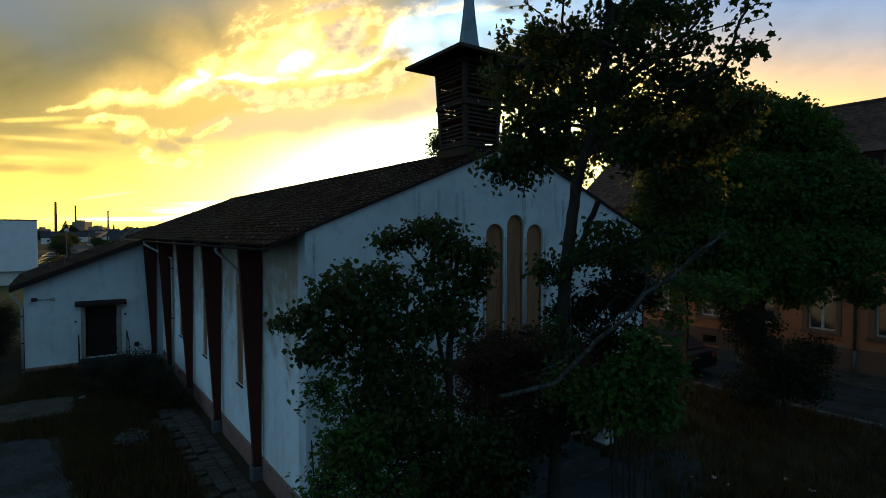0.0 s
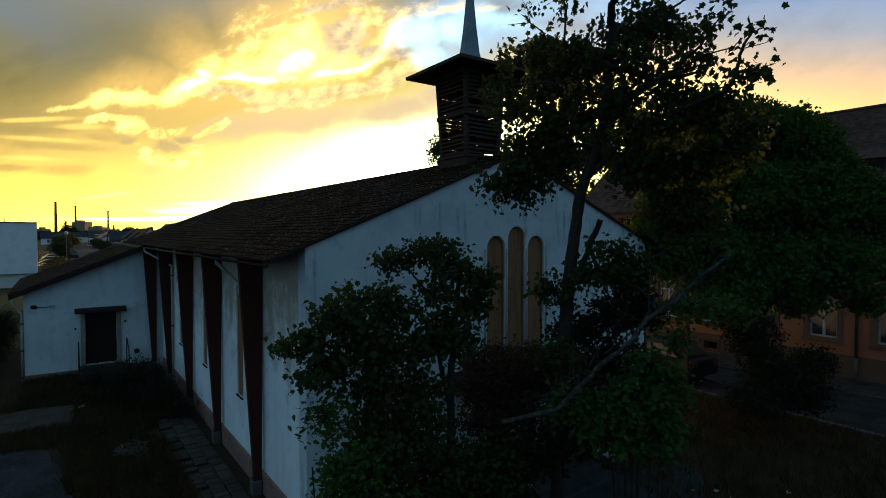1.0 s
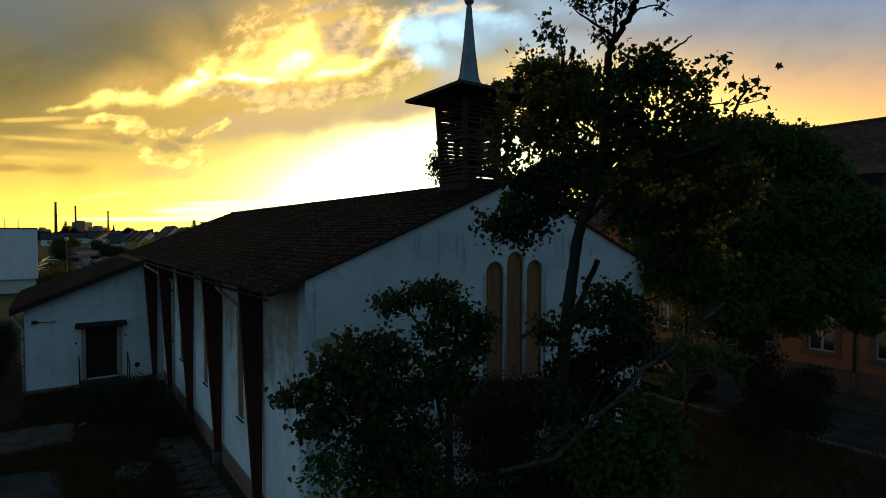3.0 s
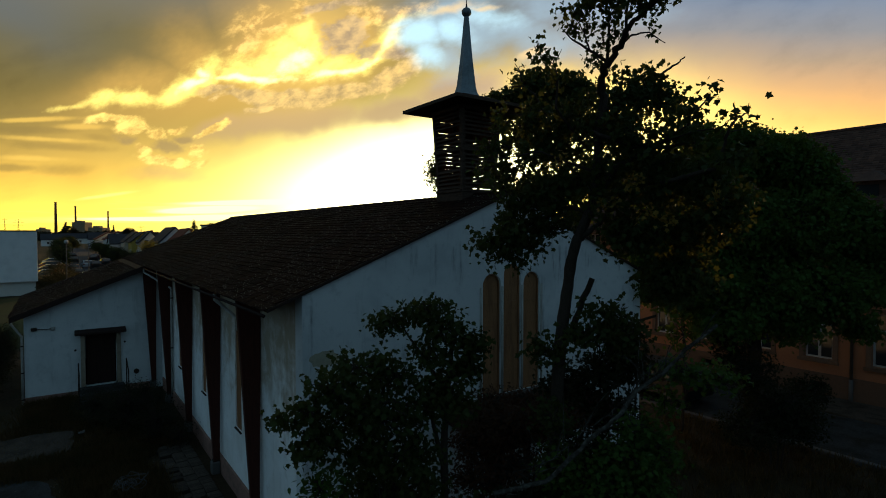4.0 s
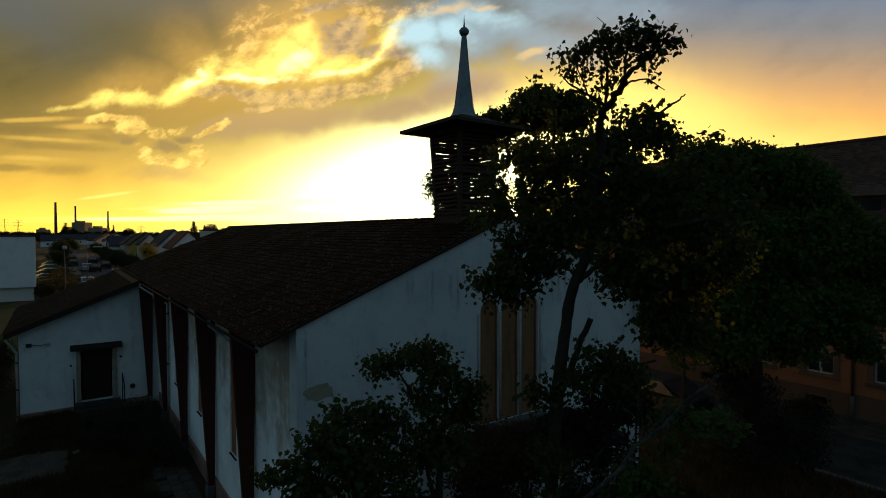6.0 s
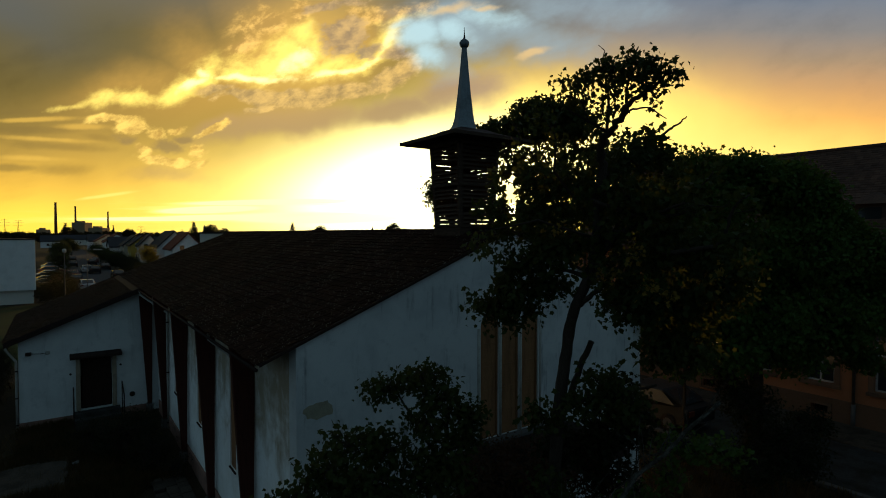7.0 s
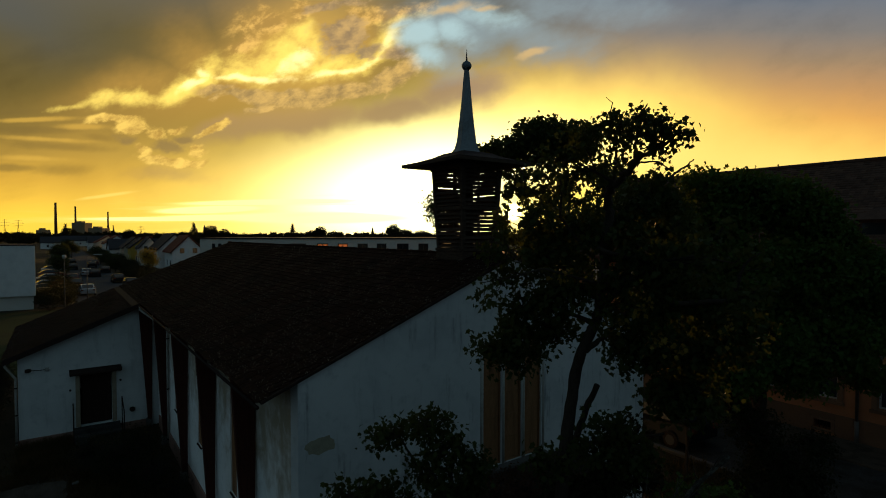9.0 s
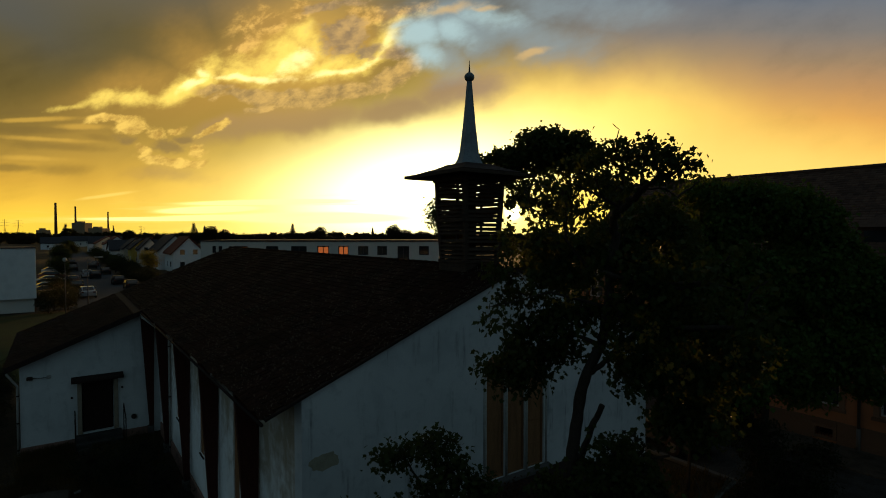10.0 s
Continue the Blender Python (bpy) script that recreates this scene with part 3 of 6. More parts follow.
def crown_points(lobes, rng, per_area, cluster, spread):
    """Twig ends inside the lobes (x, y, z, radius across, radius up), and leaves round each."""
    ends, leaves = [], []
    for x, y, z, rh, rv, *thin in lobes:
        count = max(3, int(per_area * (thin[0] if thin else 1.0) * rh * rv / cluster))
        d = rng.normal(size=(count, 3))
        d /= np.linalg.norm(d, axis=1, keepdims=True)
        r = rng.uniform(0.15, 1.0, count) ** 0.45 * rng.uniform(0.85, 1.12, count)
        c = np.array([x, y, z]) + d * r[:, None] * [rh, rh, rv]
        ends.append((np.array([x, y, z]), c))
        at = np.repeat(c, cluster, 0)
        leaves.append(at + rng.normal(size=at.shape) * [spread, spread, spread * 0.8])
    return ends, np.concatenate(leaves)


def add_crown(tree, lobes, seed, mat, size, shape="lobed", per_area=1300, cluster=9, spread=0.10, droop=0.6, twig=0.007, bark=None, name="crown", gaps=()):
    rng = np.random.default_rng(seed)
    ends, at = crown_points(lobes, rng, per_area, cluster, spread)
    # openings in the crown: only a share of the leaves stands there
    for x, y, z, rh, rv, keep in gaps:
        inside = (((at - [x, y, z]) / [rh, rh, rv]) ** 2).sum(1) < rng.uniform(0.6, 1.2, len(at))
        at = at[~inside | (rng.random(len(at)) < keep)]
    ways = rng.normal(size=at.shape) * [0.8, 0.8, 0.5] - [0, 0, droop * 1.4]
    ups = rng.normal(size=at.shape) * 0.6 + [0, 0, 0.8]
    sizes = size * rng.uniform(0.55, 1.25, len(at))
    crown = new(name, leaf_mesh(name, at, ways, ups, sizes, shape, mat))
    crown.parent = tree
    if twig:
        form = Form()
        for centre, tips in ends:
            for tip in tips:
                open_here = any((((tip - g[:3]) / [g[3], g[3], g[4]]) ** 2).sum() < 1 for g in gaps)
                if rng.random() < (0.15 if open_here else 0.75):
                    a, b = Vector(centre), Vector(tip)
                    m = (a + b) / 2 + Vector(rng.normal(size=3) * 0.12 * (b - a).length)
                    form.tube([a, m, b], [twig * 2.0, twig * 1.3, twig * 0.5], 3, False)
        me = bpy.data.meshes.new("twigs")
        me.from_pydata(form.v, [], form.f)
        me.materials.append(bark or BARK)
        ob = tagged(new("twiggery", me), "thin bare twigs", kind="stuff")
        ob.parent = tree
    return crown


def limb(tree, points, r0, r1, name="limb", mat=None, sides=8, seed=0, label="", bend=0.18):
    """A tapered, slightly crooked limb through the points."""
    rng = random.Random(seed)
    pts = [Vector(p) for p in points]
    line = []
    for a, b in zip(pts, pts[1:]):
        for k in range(4):
            line.append(a.lerp(b, k / 4) + (Vector((rng.gauss(0, 1), rng.gauss(0, 1), rng.gauss(0, 1))) * r0 * bend if (k or a != pts[0]) else Vector()))
    line.append(pts[-1])
    radii = [(r0 + (r1 - r0) * i / (len(line) - 1)) * rng.uniform(0.92, 1.1) for i in range(len(line))]
    return part(name, Form().tube(line, radii, sides), mat or BARK, tree, label, smooth=True)

# ---- the ground ----
SLOPE = 0.404
RIDGE_X, RIDGE_Z = 4.95, 7.36


def roof_z(x):
    return RIDGE_Z - SLOPE * abs(x - RIDGE_X)


def grid_sheet(name, x0, x1, y0, y1, step, rough, z, mat, label, category):
    form = Form()
    nx, ny = max(1, int((x1 - x0) / step)), max(1, int((y1 - y0) / step))
    pts = []
    for j in range(ny + 1):
        for i in range(nx + 1):
            x, y = x0 + (x1 - x0) * i / nx, y0 + (y1 - y0) * j / ny
            pts.append((x, y, z + rough * noise.noise((x * 0.6, y * 0.6, z))))
    faces = [(j * (nx + 1) + i, j * (nx + 1) + i + 1, (j + 1) * (nx + 1) + i + 1, (j + 1) * (nx + 1) + i) for j in range(ny) for i in range(nx)]
    form.poly(pts, faces)
    return tagged(part(name, form, mat), label, category, kind="structure")


far = Form()
far.poly([(-2600, -400, -0.02), (2600, -400, -0.02), (2600, 3200, -0.02), (-2600, 3200, -0.02)], [(0, 1, 2, 3)])
tagged(part("ground", far, SOIL), "dark weedy earth and dry grass reaching the horizon", "ground", kind="structure")
grid_sheet("churchyard", -14, 13.4, -12, 30, 0.5, 0.05, 0.03, SOIL, "uneven weedy churchyard with dry grass", "ground")
def ragged_edge(corners, step, rough, seed):
    """An outline broken up into short uneven pieces."""
    rng = random.Random(seed)
    out = []
    for (xa, ya), (xb, yb) in zip(corners, corners[1:] + corners[:1]):
        k = max(1, int(math.hypot(xb - xa, yb - ya) / step))
        out += [(xa + (xb - xa) * i / k + rng.uniform(-rough, rough), ya + (yb - ya) * i / k + rng.uniform(-rough, rough)) for i in range(k)]
    return out


# the yard's asphalt, the forecourt of the church door and the lane beside the long house
tagged(part("forecourt", Form().prism([(x, y, 0.045) for x, y in ragged_edge([(3.0, -1.4), (3.2, -4.2), (6.2, -3.7), (7.8, -3.0), (8.6, -1.9), (6.7, -1.4)], 0.35, 0.10, 9)], (0, 0, 0.05)), ASPHALT),
       "dark worn asphalt before the church steps", "pavement", kind="structure")
tagged(part("asphalt_yard", Form().prism([(x, y, 0.045) for x, y in ragged_edge([(-13, -11), (-2.9, -11), (-3.0, 1.5), (-3.3, 4.5), (-3.5, 6.2), (-4.0, 7.9), (-4.9, 9.0), (-13, 9.3)], 0.4, 0.16, 6)], (0, 0, 0.05)), ASPHALT),
       "cracked grey asphalt yard", "yard", kind="structure")
tagged(part("concrete_pad", Form().prism([(x, y, 0.045) for x, y in ragged_edge([(-5.6, 9.6), (-4.1, 9.35), (-3.2, 9.35), (-3.1, 11.6), (-4.2, 11.9), (-5.6, 11.8)], 0.35, 0.10, 8)], (0, 0, 0.05)), SLAB),
       "broken pale concrete pad among weeds", "pavement", kind="structure")
tagged(part("lane", Form().box(14.6, 18.6, -40, 30, -0.01, 0.03), ASPHALT), "grey asphalt lane in deep shade", "road", kind="structure")
tagged(part("lane_kerb", Form().box(14.4, 14.6, -40, 30, -0.01, 0.12), KERB, bevel=0.02), "worn stone kerb", "kerb", kind="structure")
tagged(part("lane_pavement", Form().box(18.6, 20.78, -40, 30, -0.01, 0.10), SLAB, bevel=0.02), "grey pavement along the long house", "pavement", kind="structure")
tagged(part("street", Form().prism([(-1.6, 62, 0.0), (5.7, 62, 0.0), (6.4, 400, 0.0), (0.5, 400, 0.0)], (0, 0, 0.04)), STREET), "grey residential street with parked cars", "road", kind="structure")
tagged(part("meadow", Form().box(-34, -1.75, 25.5, 59.5, -0.015, 0.02), MEADOW), "dark green rough meadow behind the annex", "meadow", kind="structure")
tagged(part("car_park", Form().box(-5.2, -1.9, 62, 260, -0.01, 0.03), STREET), "asphalt parking strip", "road", kind="structure")

# ---- the church ----
church = thing("church", "abandoned whitewashed church with a dark tiled roof and brown buttresses", "church")


def wall_holes(name, loops, origin, right, up, push, mat, label="", parent=church):
    return part(name, Form().plate(loops, origin, right, up, push), mat, parent, label)


GABLE_WINDOWS = [(4.13, 4.66, 5.235), (4.745, 5.275, 5.445), (5.36, 5.89, 5.235)]
SILL = 2.74
gable = [(0, 0), (9.9, 0), (9.9, roof_z(9.9) - 0.045), (4.95, RIDGE_Z - 0.045), (0, roof_z(0) - 0.045)]
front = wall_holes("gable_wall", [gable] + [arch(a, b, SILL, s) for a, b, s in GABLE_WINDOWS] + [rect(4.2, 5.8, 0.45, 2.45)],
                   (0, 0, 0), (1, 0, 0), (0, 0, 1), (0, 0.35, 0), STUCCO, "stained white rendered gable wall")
SIDE_WINDOWS = [4.22, 7.95, 11.75]
eave_z = roof_z(0) - 0.048
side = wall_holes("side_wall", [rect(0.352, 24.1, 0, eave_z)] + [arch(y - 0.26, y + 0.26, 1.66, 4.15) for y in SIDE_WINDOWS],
                  (0, 0, 0), (0, 1, 0), (0, 0, 1), (0.35, 0, 0), STUCCO_SIDE, "white rendered side wall, lightened in colour for the sky, with damp stains")
part("far_side_wall", Form().box(9.55, 9.9, 0.352, 24.1, 0, eave_z), STUCCO, church)
part("rear_wall", Form().plate([[(x, z) for x, z in ((0.352, 0), (9.548, 0), (9.548, eave_z + 0.04), (4.95, RIDGE_Z - 0.1), (0.352, eave_z + 0.04))]], (0, 23.8, 0), (1, 0, 0), (0, 0, 1), (0, 0.3, 0)), STUCCO, church)
part("nave_floor", Form().box(0.35, 9.55, 0.36, 23.8, 0.2, 0.4), STONE, church)
part("side_plinth", Form().box(-0.06, -0.002, 0.0, 15.5, 0, 0.5), PLINTH, church, "reddish rendered plinth", bevel=0.012)
part("front_plinth", Form().box(-0.06, 4.1, -0.06, -0.002, 0, 0.5), PLINTH, church, "reddish rendered plinth", bevel=0.012)
part("front_plinth", Form().box(5.9, 9.96, -0.06, -0.002, 0, 0.5), PLINTH, church, "reddish rendered plinth", bevel=0.012)

# gable windows: a tall arched panel in each, with a slim frame and shafts between
for a, b, s in GABLE_WINDOWS:
    window = part("arched_window", Form().plate([arch(a + 0.002, b - 0.002, SILL + 0.002, s)], (0, 0.09, 0), (1, 0, 0), (0, 0, 1), (0, 0.03, 0)), OCHRE, church, "tall arched window with a brown ochre pane")
    part("arch_frame", Form().plate([arch(a, b, SILL + 0.002, s), arch(a + 0.03, b - 0.03, SILL + 0.04, s)], (0, 0.05, 0), (1, 0, 0), (0, 0, 1), (0, 0.035, 0)), OCHRE, window)
    for k in range(1, 5):
        part("glazing_bar", Form().box(a + 0.03, b - 0.03, 0.075, 0.088, SILL + 0.52 * k, SILL + 0.52 * k + 0.012), OCHRE, window)
for x in (4.07, 4.7025, 5.3175, 5.95):
    part("window_shaft", Form().tube([(x, 0.0, SILL - 0.05), (x, 0.0, 5.2)], 0.032, 10), STONE, church, "slim pale half-round shaft", smooth=True)
part("window_sill", Form().hexa([(3.98, -0.16, SILL - 0.10), (6.03, -0.16, SILL - 0.10), (6.03, -0.002, SILL - 0.10), (3.98, -0.002, SILL - 0.10),
                                 (3.98, -0.16, SILL - 0.03), (6.03, -0.16, SILL - 0.03), (6.03, -0.002, SILL), (3.98, -0.002, SILL)]), KERB, church, "stone sill")
# side windows
for y in SIDE_WINDOWS:
    window = part("side_window", Form().plate([arch(y - 0.258, y + 0.258, 1.662, 4.15)], (0.03, 0, 0), (0, 1, 0), (0, 0, 1), (0.03, 0, 0)), OCHRE, church, "narrow arched window with an ochre pane")
    part("sill", Form().box(-0.04, 0.028, y - 0.28, y + 0.28, 1.625, 1.658), BOARD, window, "dark sloping sill", bevel=0.01)
# flaking patch of paint beside the corner
rng = random.Random(4)
flake = [(0.42 + 0.30 * math.cos(a) * rng.uniform(0.75, 1.1), 4.12 + 0.17 * math.sin(a) * rng.uniform(0.75, 1.1)) for a in [2 * math.pi * k / 18 for k in range(18)]]
part("bare_patch", Form().plate([flake], (0, -0.004, 0), (1, 0, 0), (0, 0, 1), (0, 0.003, 0)), material("bare_render", (0.40, 0.37, 0.27), 0.95, (0.30, 0.27, 0.2), 6.0, 0.6), church, "patch of bare yellowish render")

# entrance behind the trees: door, canopy on posts, steps
door = part("door", Form().box(4.25, 5.75, 0.16, 0.22, 0.46, 2.44), DOOR_WOOD, church, "dark double entrance door")
part("door_leaf_joint", Form().box(4.99, 5.01, 0.145, 0.159, 0.5, 2.4), IRON, door)
part("door_handle", Form().tube([(5.1, 0.12, 1.4), (5.1, 0.12, 1.6)], 0.015, 6), IRON, door)
canopy = part("porch_roof", Form().hexa([(3.0, -1.75, 2.32), (7.0, -1.75, 2.32), (7.0, -0.01, 2.46), (3.0, -0.01, 2.46), (3.0, -1.75, 2.46), (7.0, -1.75, 2.46), (7.0, -0.01, 2.64), (3.0, -0.01, 2.64)]), BOARD, church, "shallow dark porch roof", bevel=0.02)
for x in (4.0, 6.75):
    post = part("porch_post", Form().box(x - 0.14, x + 0.14, -1.3, -1.02, 0.5, 2.33), STONE, church, "rendered porch post", bevel=0.02)
    part("post_base", Form().box(x - 0.2, x + 0.2, -1.36, -0.96, 0.452, 0.52), STONE, post, bevel=0.02)
steps = thing("entrance_steps", "worn grey stone steps before the church door", "steps")
for k in range(3):
    part("step", Form().box(3.4 - 0.1 * (2 - k), 6.45 + 0.1 * (2 - k), -1.62 + 0.40 * k, -1.21 + 0.40 * k if k < 2 else -0.07, 0, 0.15 * (k + 1)), STEP_STONE, steps, bevel=0.02)
railing = thing("stair_railing", "rusty iron railing beside the steps", "railing")
for k in range(8):
    part("baluster", Form().tube([(3.05, -2.0 + 0.24 * k, 0.0), (3.05, -2.0 + 0.24 * k, 0.95)], 0.012, 6), IRON, railing)
part("handrail", Form().tube([(3.05, -2.05, 0.96), (3.05, -0.3, 0.96)], 0.02, 8), IRON, railing)

# buttress fins: deep under the eave, slim at the foot, each on a stone block
BUTTRESS = [2.38, 5.85, 9.5, 13.2]


def buttress():
    fin = thing("buttress", "dark red-brown timber buttress, tapering down to a stone block", "buttress", "buttresses along the church wall")
    part("fin", Form().hexa([(-0.215, 0, 0.35), (-0.062, 0, 0.35), (-0.062, 0.14, 0.35), (-0.215, 0.14, 0.35), (-0.50, 0, roof_z(-0.50) - 0.12), (-0.004, 0, roof_z(0) - 0.12), (-0.004, 0.14, roof_z(0) - 0.12), (-0.50, 0.14, roof_z(-0.50) - 0.12)]), TIMBER, fin, bevel=0.012)
    part("foot_block", Form().box(-0.27, -0.064, -0.05, 0.19, 0, 0.35), KERB, fin, "grey stone foot block", bevel=0.02)
    part("shoe", Form().box(-0.235, -0.063, -0.015, 0.155, 0.351, 0.39), IRON, fin)
    return fin


first_fin = buttress()
first_fin.matrix_basis = pose(0, BUTTRESS[0], 0)
for y in BUTTRESS[1:]:
    copy_thing(first_fin, pose(0, y, 0))
copy_thing(first_fin, pose(-0.2, 15.68, 0))

# roof: a deck each side, boards at the edges, then the tiles
Y0, Y1, EAVE_X = -0.04, 24.3, -0.64
roof = part("roof", Form().poly([], []).prism([(EAVE_X, Y0, roof_z(EAVE_X) - 0.042), (RIDGE_X, Y0, RIDGE_Z - 0.042), (RIDGE_X, Y0, RIDGE_Z - 0.02), (EAVE_X, Y0, roof_z(EAVE_X) - 0.02)], (0, Y1 - Y0, 0)), BOARD, church, "low-pitched roof of mossy dark brown tiles")
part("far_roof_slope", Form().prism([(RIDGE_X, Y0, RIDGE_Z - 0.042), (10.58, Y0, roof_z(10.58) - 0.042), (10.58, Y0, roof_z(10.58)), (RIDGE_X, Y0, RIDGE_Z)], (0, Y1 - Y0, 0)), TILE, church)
part("verge_board", Form().prism([(EAVE_X, Y0 - 0.03, roof_z(EAVE_X) - 0.055), (RIDGE_X, Y0 - 0.03, RIDGE_Z - 0.055), (RIDGE_X, Y0 - 0.03, RIDGE_Z + 0.0), (EAVE_X, Y0 - 0.03, roof_z(EAVE_X) + 0.0)], (0, 0.027, 0)), BOARD, church)
part("verge_board", Form().prism([(RIDGE_X, Y0 - 0.03, RIDGE_Z - 0.055), (10.58, Y0 - 0.03, roof_z(10.58) - 0.055), (10.58, Y0 - 0.03, roof_z(10.58)), (RIDGE_X, Y0 - 0.03, RIDGE_Z)], (0, 0.027, 0)), BOARD, church)
ridge_form = Form()
y = Y0
while y < Y1:
    ridge_form.tube([(RIDGE_X, y, RIDGE_Z - 0.055), (RIDGE_X, y + 0.34, RIDGE_Z - 0.045)], [0.075, 0.085], 8)
    y += 0.33
part("ridge_tiles", ridge_form, TILE, church, smooth=True)

# gutter and downpipes
gutter = thing("gutter", "thin pale metal gutter along the eave", "gutter")
part("channel", Form().tube([(EAVE_X - 0.05, Y0, roof_z(EAVE_X) - 0.10), (EAVE_X - 0.05, 15.5, roof_z(EAVE_X) - 0.12)], 0.030, 8), BOARD, gutter, smooth=True)


def downpipe(x, y, gx, gy, ztop, zend, material=PIPE):
    pipe = thing("downpipe", "pale painted downpipe with a bent neck", "downpipe")
    part("pipe", Form().tube([(gx, gy, ztop), (gx, gy, ztop - 0.12), (x, y, ztop - 0.62), (x, y, ztop - 0.75), (x, y, zend)], 0.04, 8), material, pipe, smooth=True)
    for k in range(3 if ztop - zend > 2 else 0):
        z = ztop - 1.0 - k * (ztop - zend - 1.2) / 2
        part("clip", Form().tube([(x, y, z), (x, y, z + 0.05)], 0.052, 8), IRON, pipe)
    return pipe


downpipe(-0.07, 13.05, EAVE_X - 0.05, 15.3, roof_z(EAVE_X) - 0.13, 0.05)
downpipe(-0.05, 4.02, EAVE_X + 0.07, 3.96, roof_z(EAVE_X) - 0.10, 4.1)

# the side annex under the same slope
annex = thing("annex", "low whitewashed annex under the same long roof slope", "annex")
AX0, AY = -4.55, 15.9
top = lambda x: roof_z(x) - 0.13
wall_loop = [(AX0, 0), (-0.004, 0), (-0.004, top(0)), (AX0, top(AX0))]
part("front_wall", Form().plate([wall_loop, rect(-2.670, -1.630, 0.45, 2.48)], (0, AY, 0), (1, 0, 0), (0, 0, 1), (0, 0.3, 0)), STUCCO_ANNEX, annex, "dirty white rendered wall with a door")
part("outer_wall", Form().box(AX0, AX0 + 0.3, AY + 0.302, 24.1, 0, top(AX0)), STUCCO, annex)
part("back_wall", Form().plate([[(AX0 + 0.302, 0), (-0.004, 0), (-0.004, top(0)), (AX0 + 0.302, top(AX0))]], (0, 23.8, 0), (1, 0, 0), (0, 0, 1), (0, 0.3, 0)), STUCCO, annex)
part("plinth", Form().box(AX0 - 0.03, -2.840, AY - 0.04, AY - 0.002, 0, 0.32), PLINTH, annex, bevel=0.01)
part("plinth", Form().box(-1.490, -0.4, AY - 0.04, AY - 0.002, 0, 0.32), PLINTH, annex, bevel=0.01)
EX = -4.95
annex_roof = part("annex_roof", Form().prism([(EX, AY - 0.35, roof_z(EX) - 0.12), (EAVE_X - 0.002, AY - 0.35, roof_z(EAVE_X) - 0.12), (EAVE_X - 0.002, AY - 0.35, roof_z(EAVE_X) - 0.02), (EX, AY - 0.35, roof_z(EX) - 0.02)], (0, Y1 - AY + 0.35, 0)), BOARD, annex, "mossy dark tiled roof slope")
part("verge_board", Form().prism([(EX, AY - 0.39, roof_z(EX) - 0.2), (EAVE_X, AY - 0.39, roof_z(EAVE_X) - 0.2), (EAVE_X, AY - 0.39, roof_z(EAVE_X) + 0.0), (EX, AY - 0.39, roof_z(EX) + 0.0)], (0, 0.035, 0)), BOARD, annex)
adoor = part("annex_door", Form().box(-2.630, -1.670, AY + 0.2, AY + 0.25, 0.46, 2.47), DOOR_WOOD, annex, "nearly black wooden door")
for k in range(4):
    part("door_board", Form().box(-2.590 + 0.23 * k, -2.380 + 0.23 * k, AY + 0.185, AY + 0.199, 0.5, 2.42), DOOR_WOOD, adoor)
part("door_knob", Form().tube([(-1.750, AY + 0.18, 1.45), (-1.750, AY + 0.12, 1.45)], 0.03, 8), IRON, adoor)
part("jamb", Form().box(-2.820, -2.672, AY - 0.05, AY + 0.02, 0.45, 2.48), WARM_STONE, annex, "cast stone door jamb", bevel=0.01)
part("jamb", Form().box(-1.628, -1.480, AY - 0.05, AY + 0.02, 0.45, 2.48), WARM_STONE, annex, "cast stone door jamb", bevel=0.01)
part("door_hood", Form().hexa([(-3.010, AY - 0.42, 2.50), (-1.310, AY - 0.42, 2.50), (-1.310, AY - 0.003, 2.50), (-3.010, AY - 0.003, 2.50), (-3.010, AY - 0.42, 2.60), (-1.310, AY - 0.42, 2.60), (-1.310, AY - 0.003, 2.68), (-3.010, AY - 0.003, 2.68)]), BOARD, annex, "dark slab hood over the door", bevel=0.015)
lamp_box = part("wall_lamp", Form().box(-4.340, -4.160, AY - 0.16, AY - 0.003, 2.78, 2.90), IRON, annex, "small dark wall lamp", bevel=0.02)
part("junction_box", Form().box(-3.750, -3.610, AY - 0.07, AY - 0.003, 2.75, 2.88), PIPE, annex, bevel=0.02)
part("cable", Form().tube([(-4.190, AY - 0.02, 2.83), (-3.890, AY - 0.02, 2.80), (-3.690, AY - 0.02, 2.82)], 0.012, 6), IRON, annex)
part("round_vent", Form().tube([(-0.950, AY - 0.05, 0.80), (-0.950, AY + 0.01, 0.80)], 0.10, 12), IRON, annex, "round iron vent cover")
for z in (1.9, 2.05):
    part("hook", Form().tube([(-2.990 if z < 2 else -1.340, AY - 0.06, z), (-2.990 if z < 2 else -1.340, AY, z)], 0.04, 8), IRON, annex)
asteps = thing("side_steps", "three mossy stone steps before the annex door", "steps")
for k in range(3):
    part("step", Form().box(-2.890, -1.390, AY - 1.15 + 0.32 * k, AY - 0.84 + 0.32 * k if k < 2 else AY - 0.055, 0, 0.15 * (k + 1)), STEP_STONE, asteps, bevel=0.015)
for x in (-2.910, -1.310):
    rail = thing("hand_rail", "thin iron handrail beside the steps", "handrail")
    part("post", Form().tube([(x, AY - 0.95, 0), (x, AY - 0.95, 1.05)], 0.02, 6), IRON, rail)
    part("post", Form().tube([(x, AY - 0.12, 0.2), (x, AY - 0.12, 1.4)], 0.02, 6), IRON, rail)
    part("bar", Form().tube([(x, AY - 0.95, 1.05), (x, AY - 0.12, 1.4)], 0.02, 6), IRON, rail)
downpipe(AX0 - 0.06, AY - 0.05, EX + 0.05, AY - 0.2, roof_z(EX) - 0.13, 0.05)

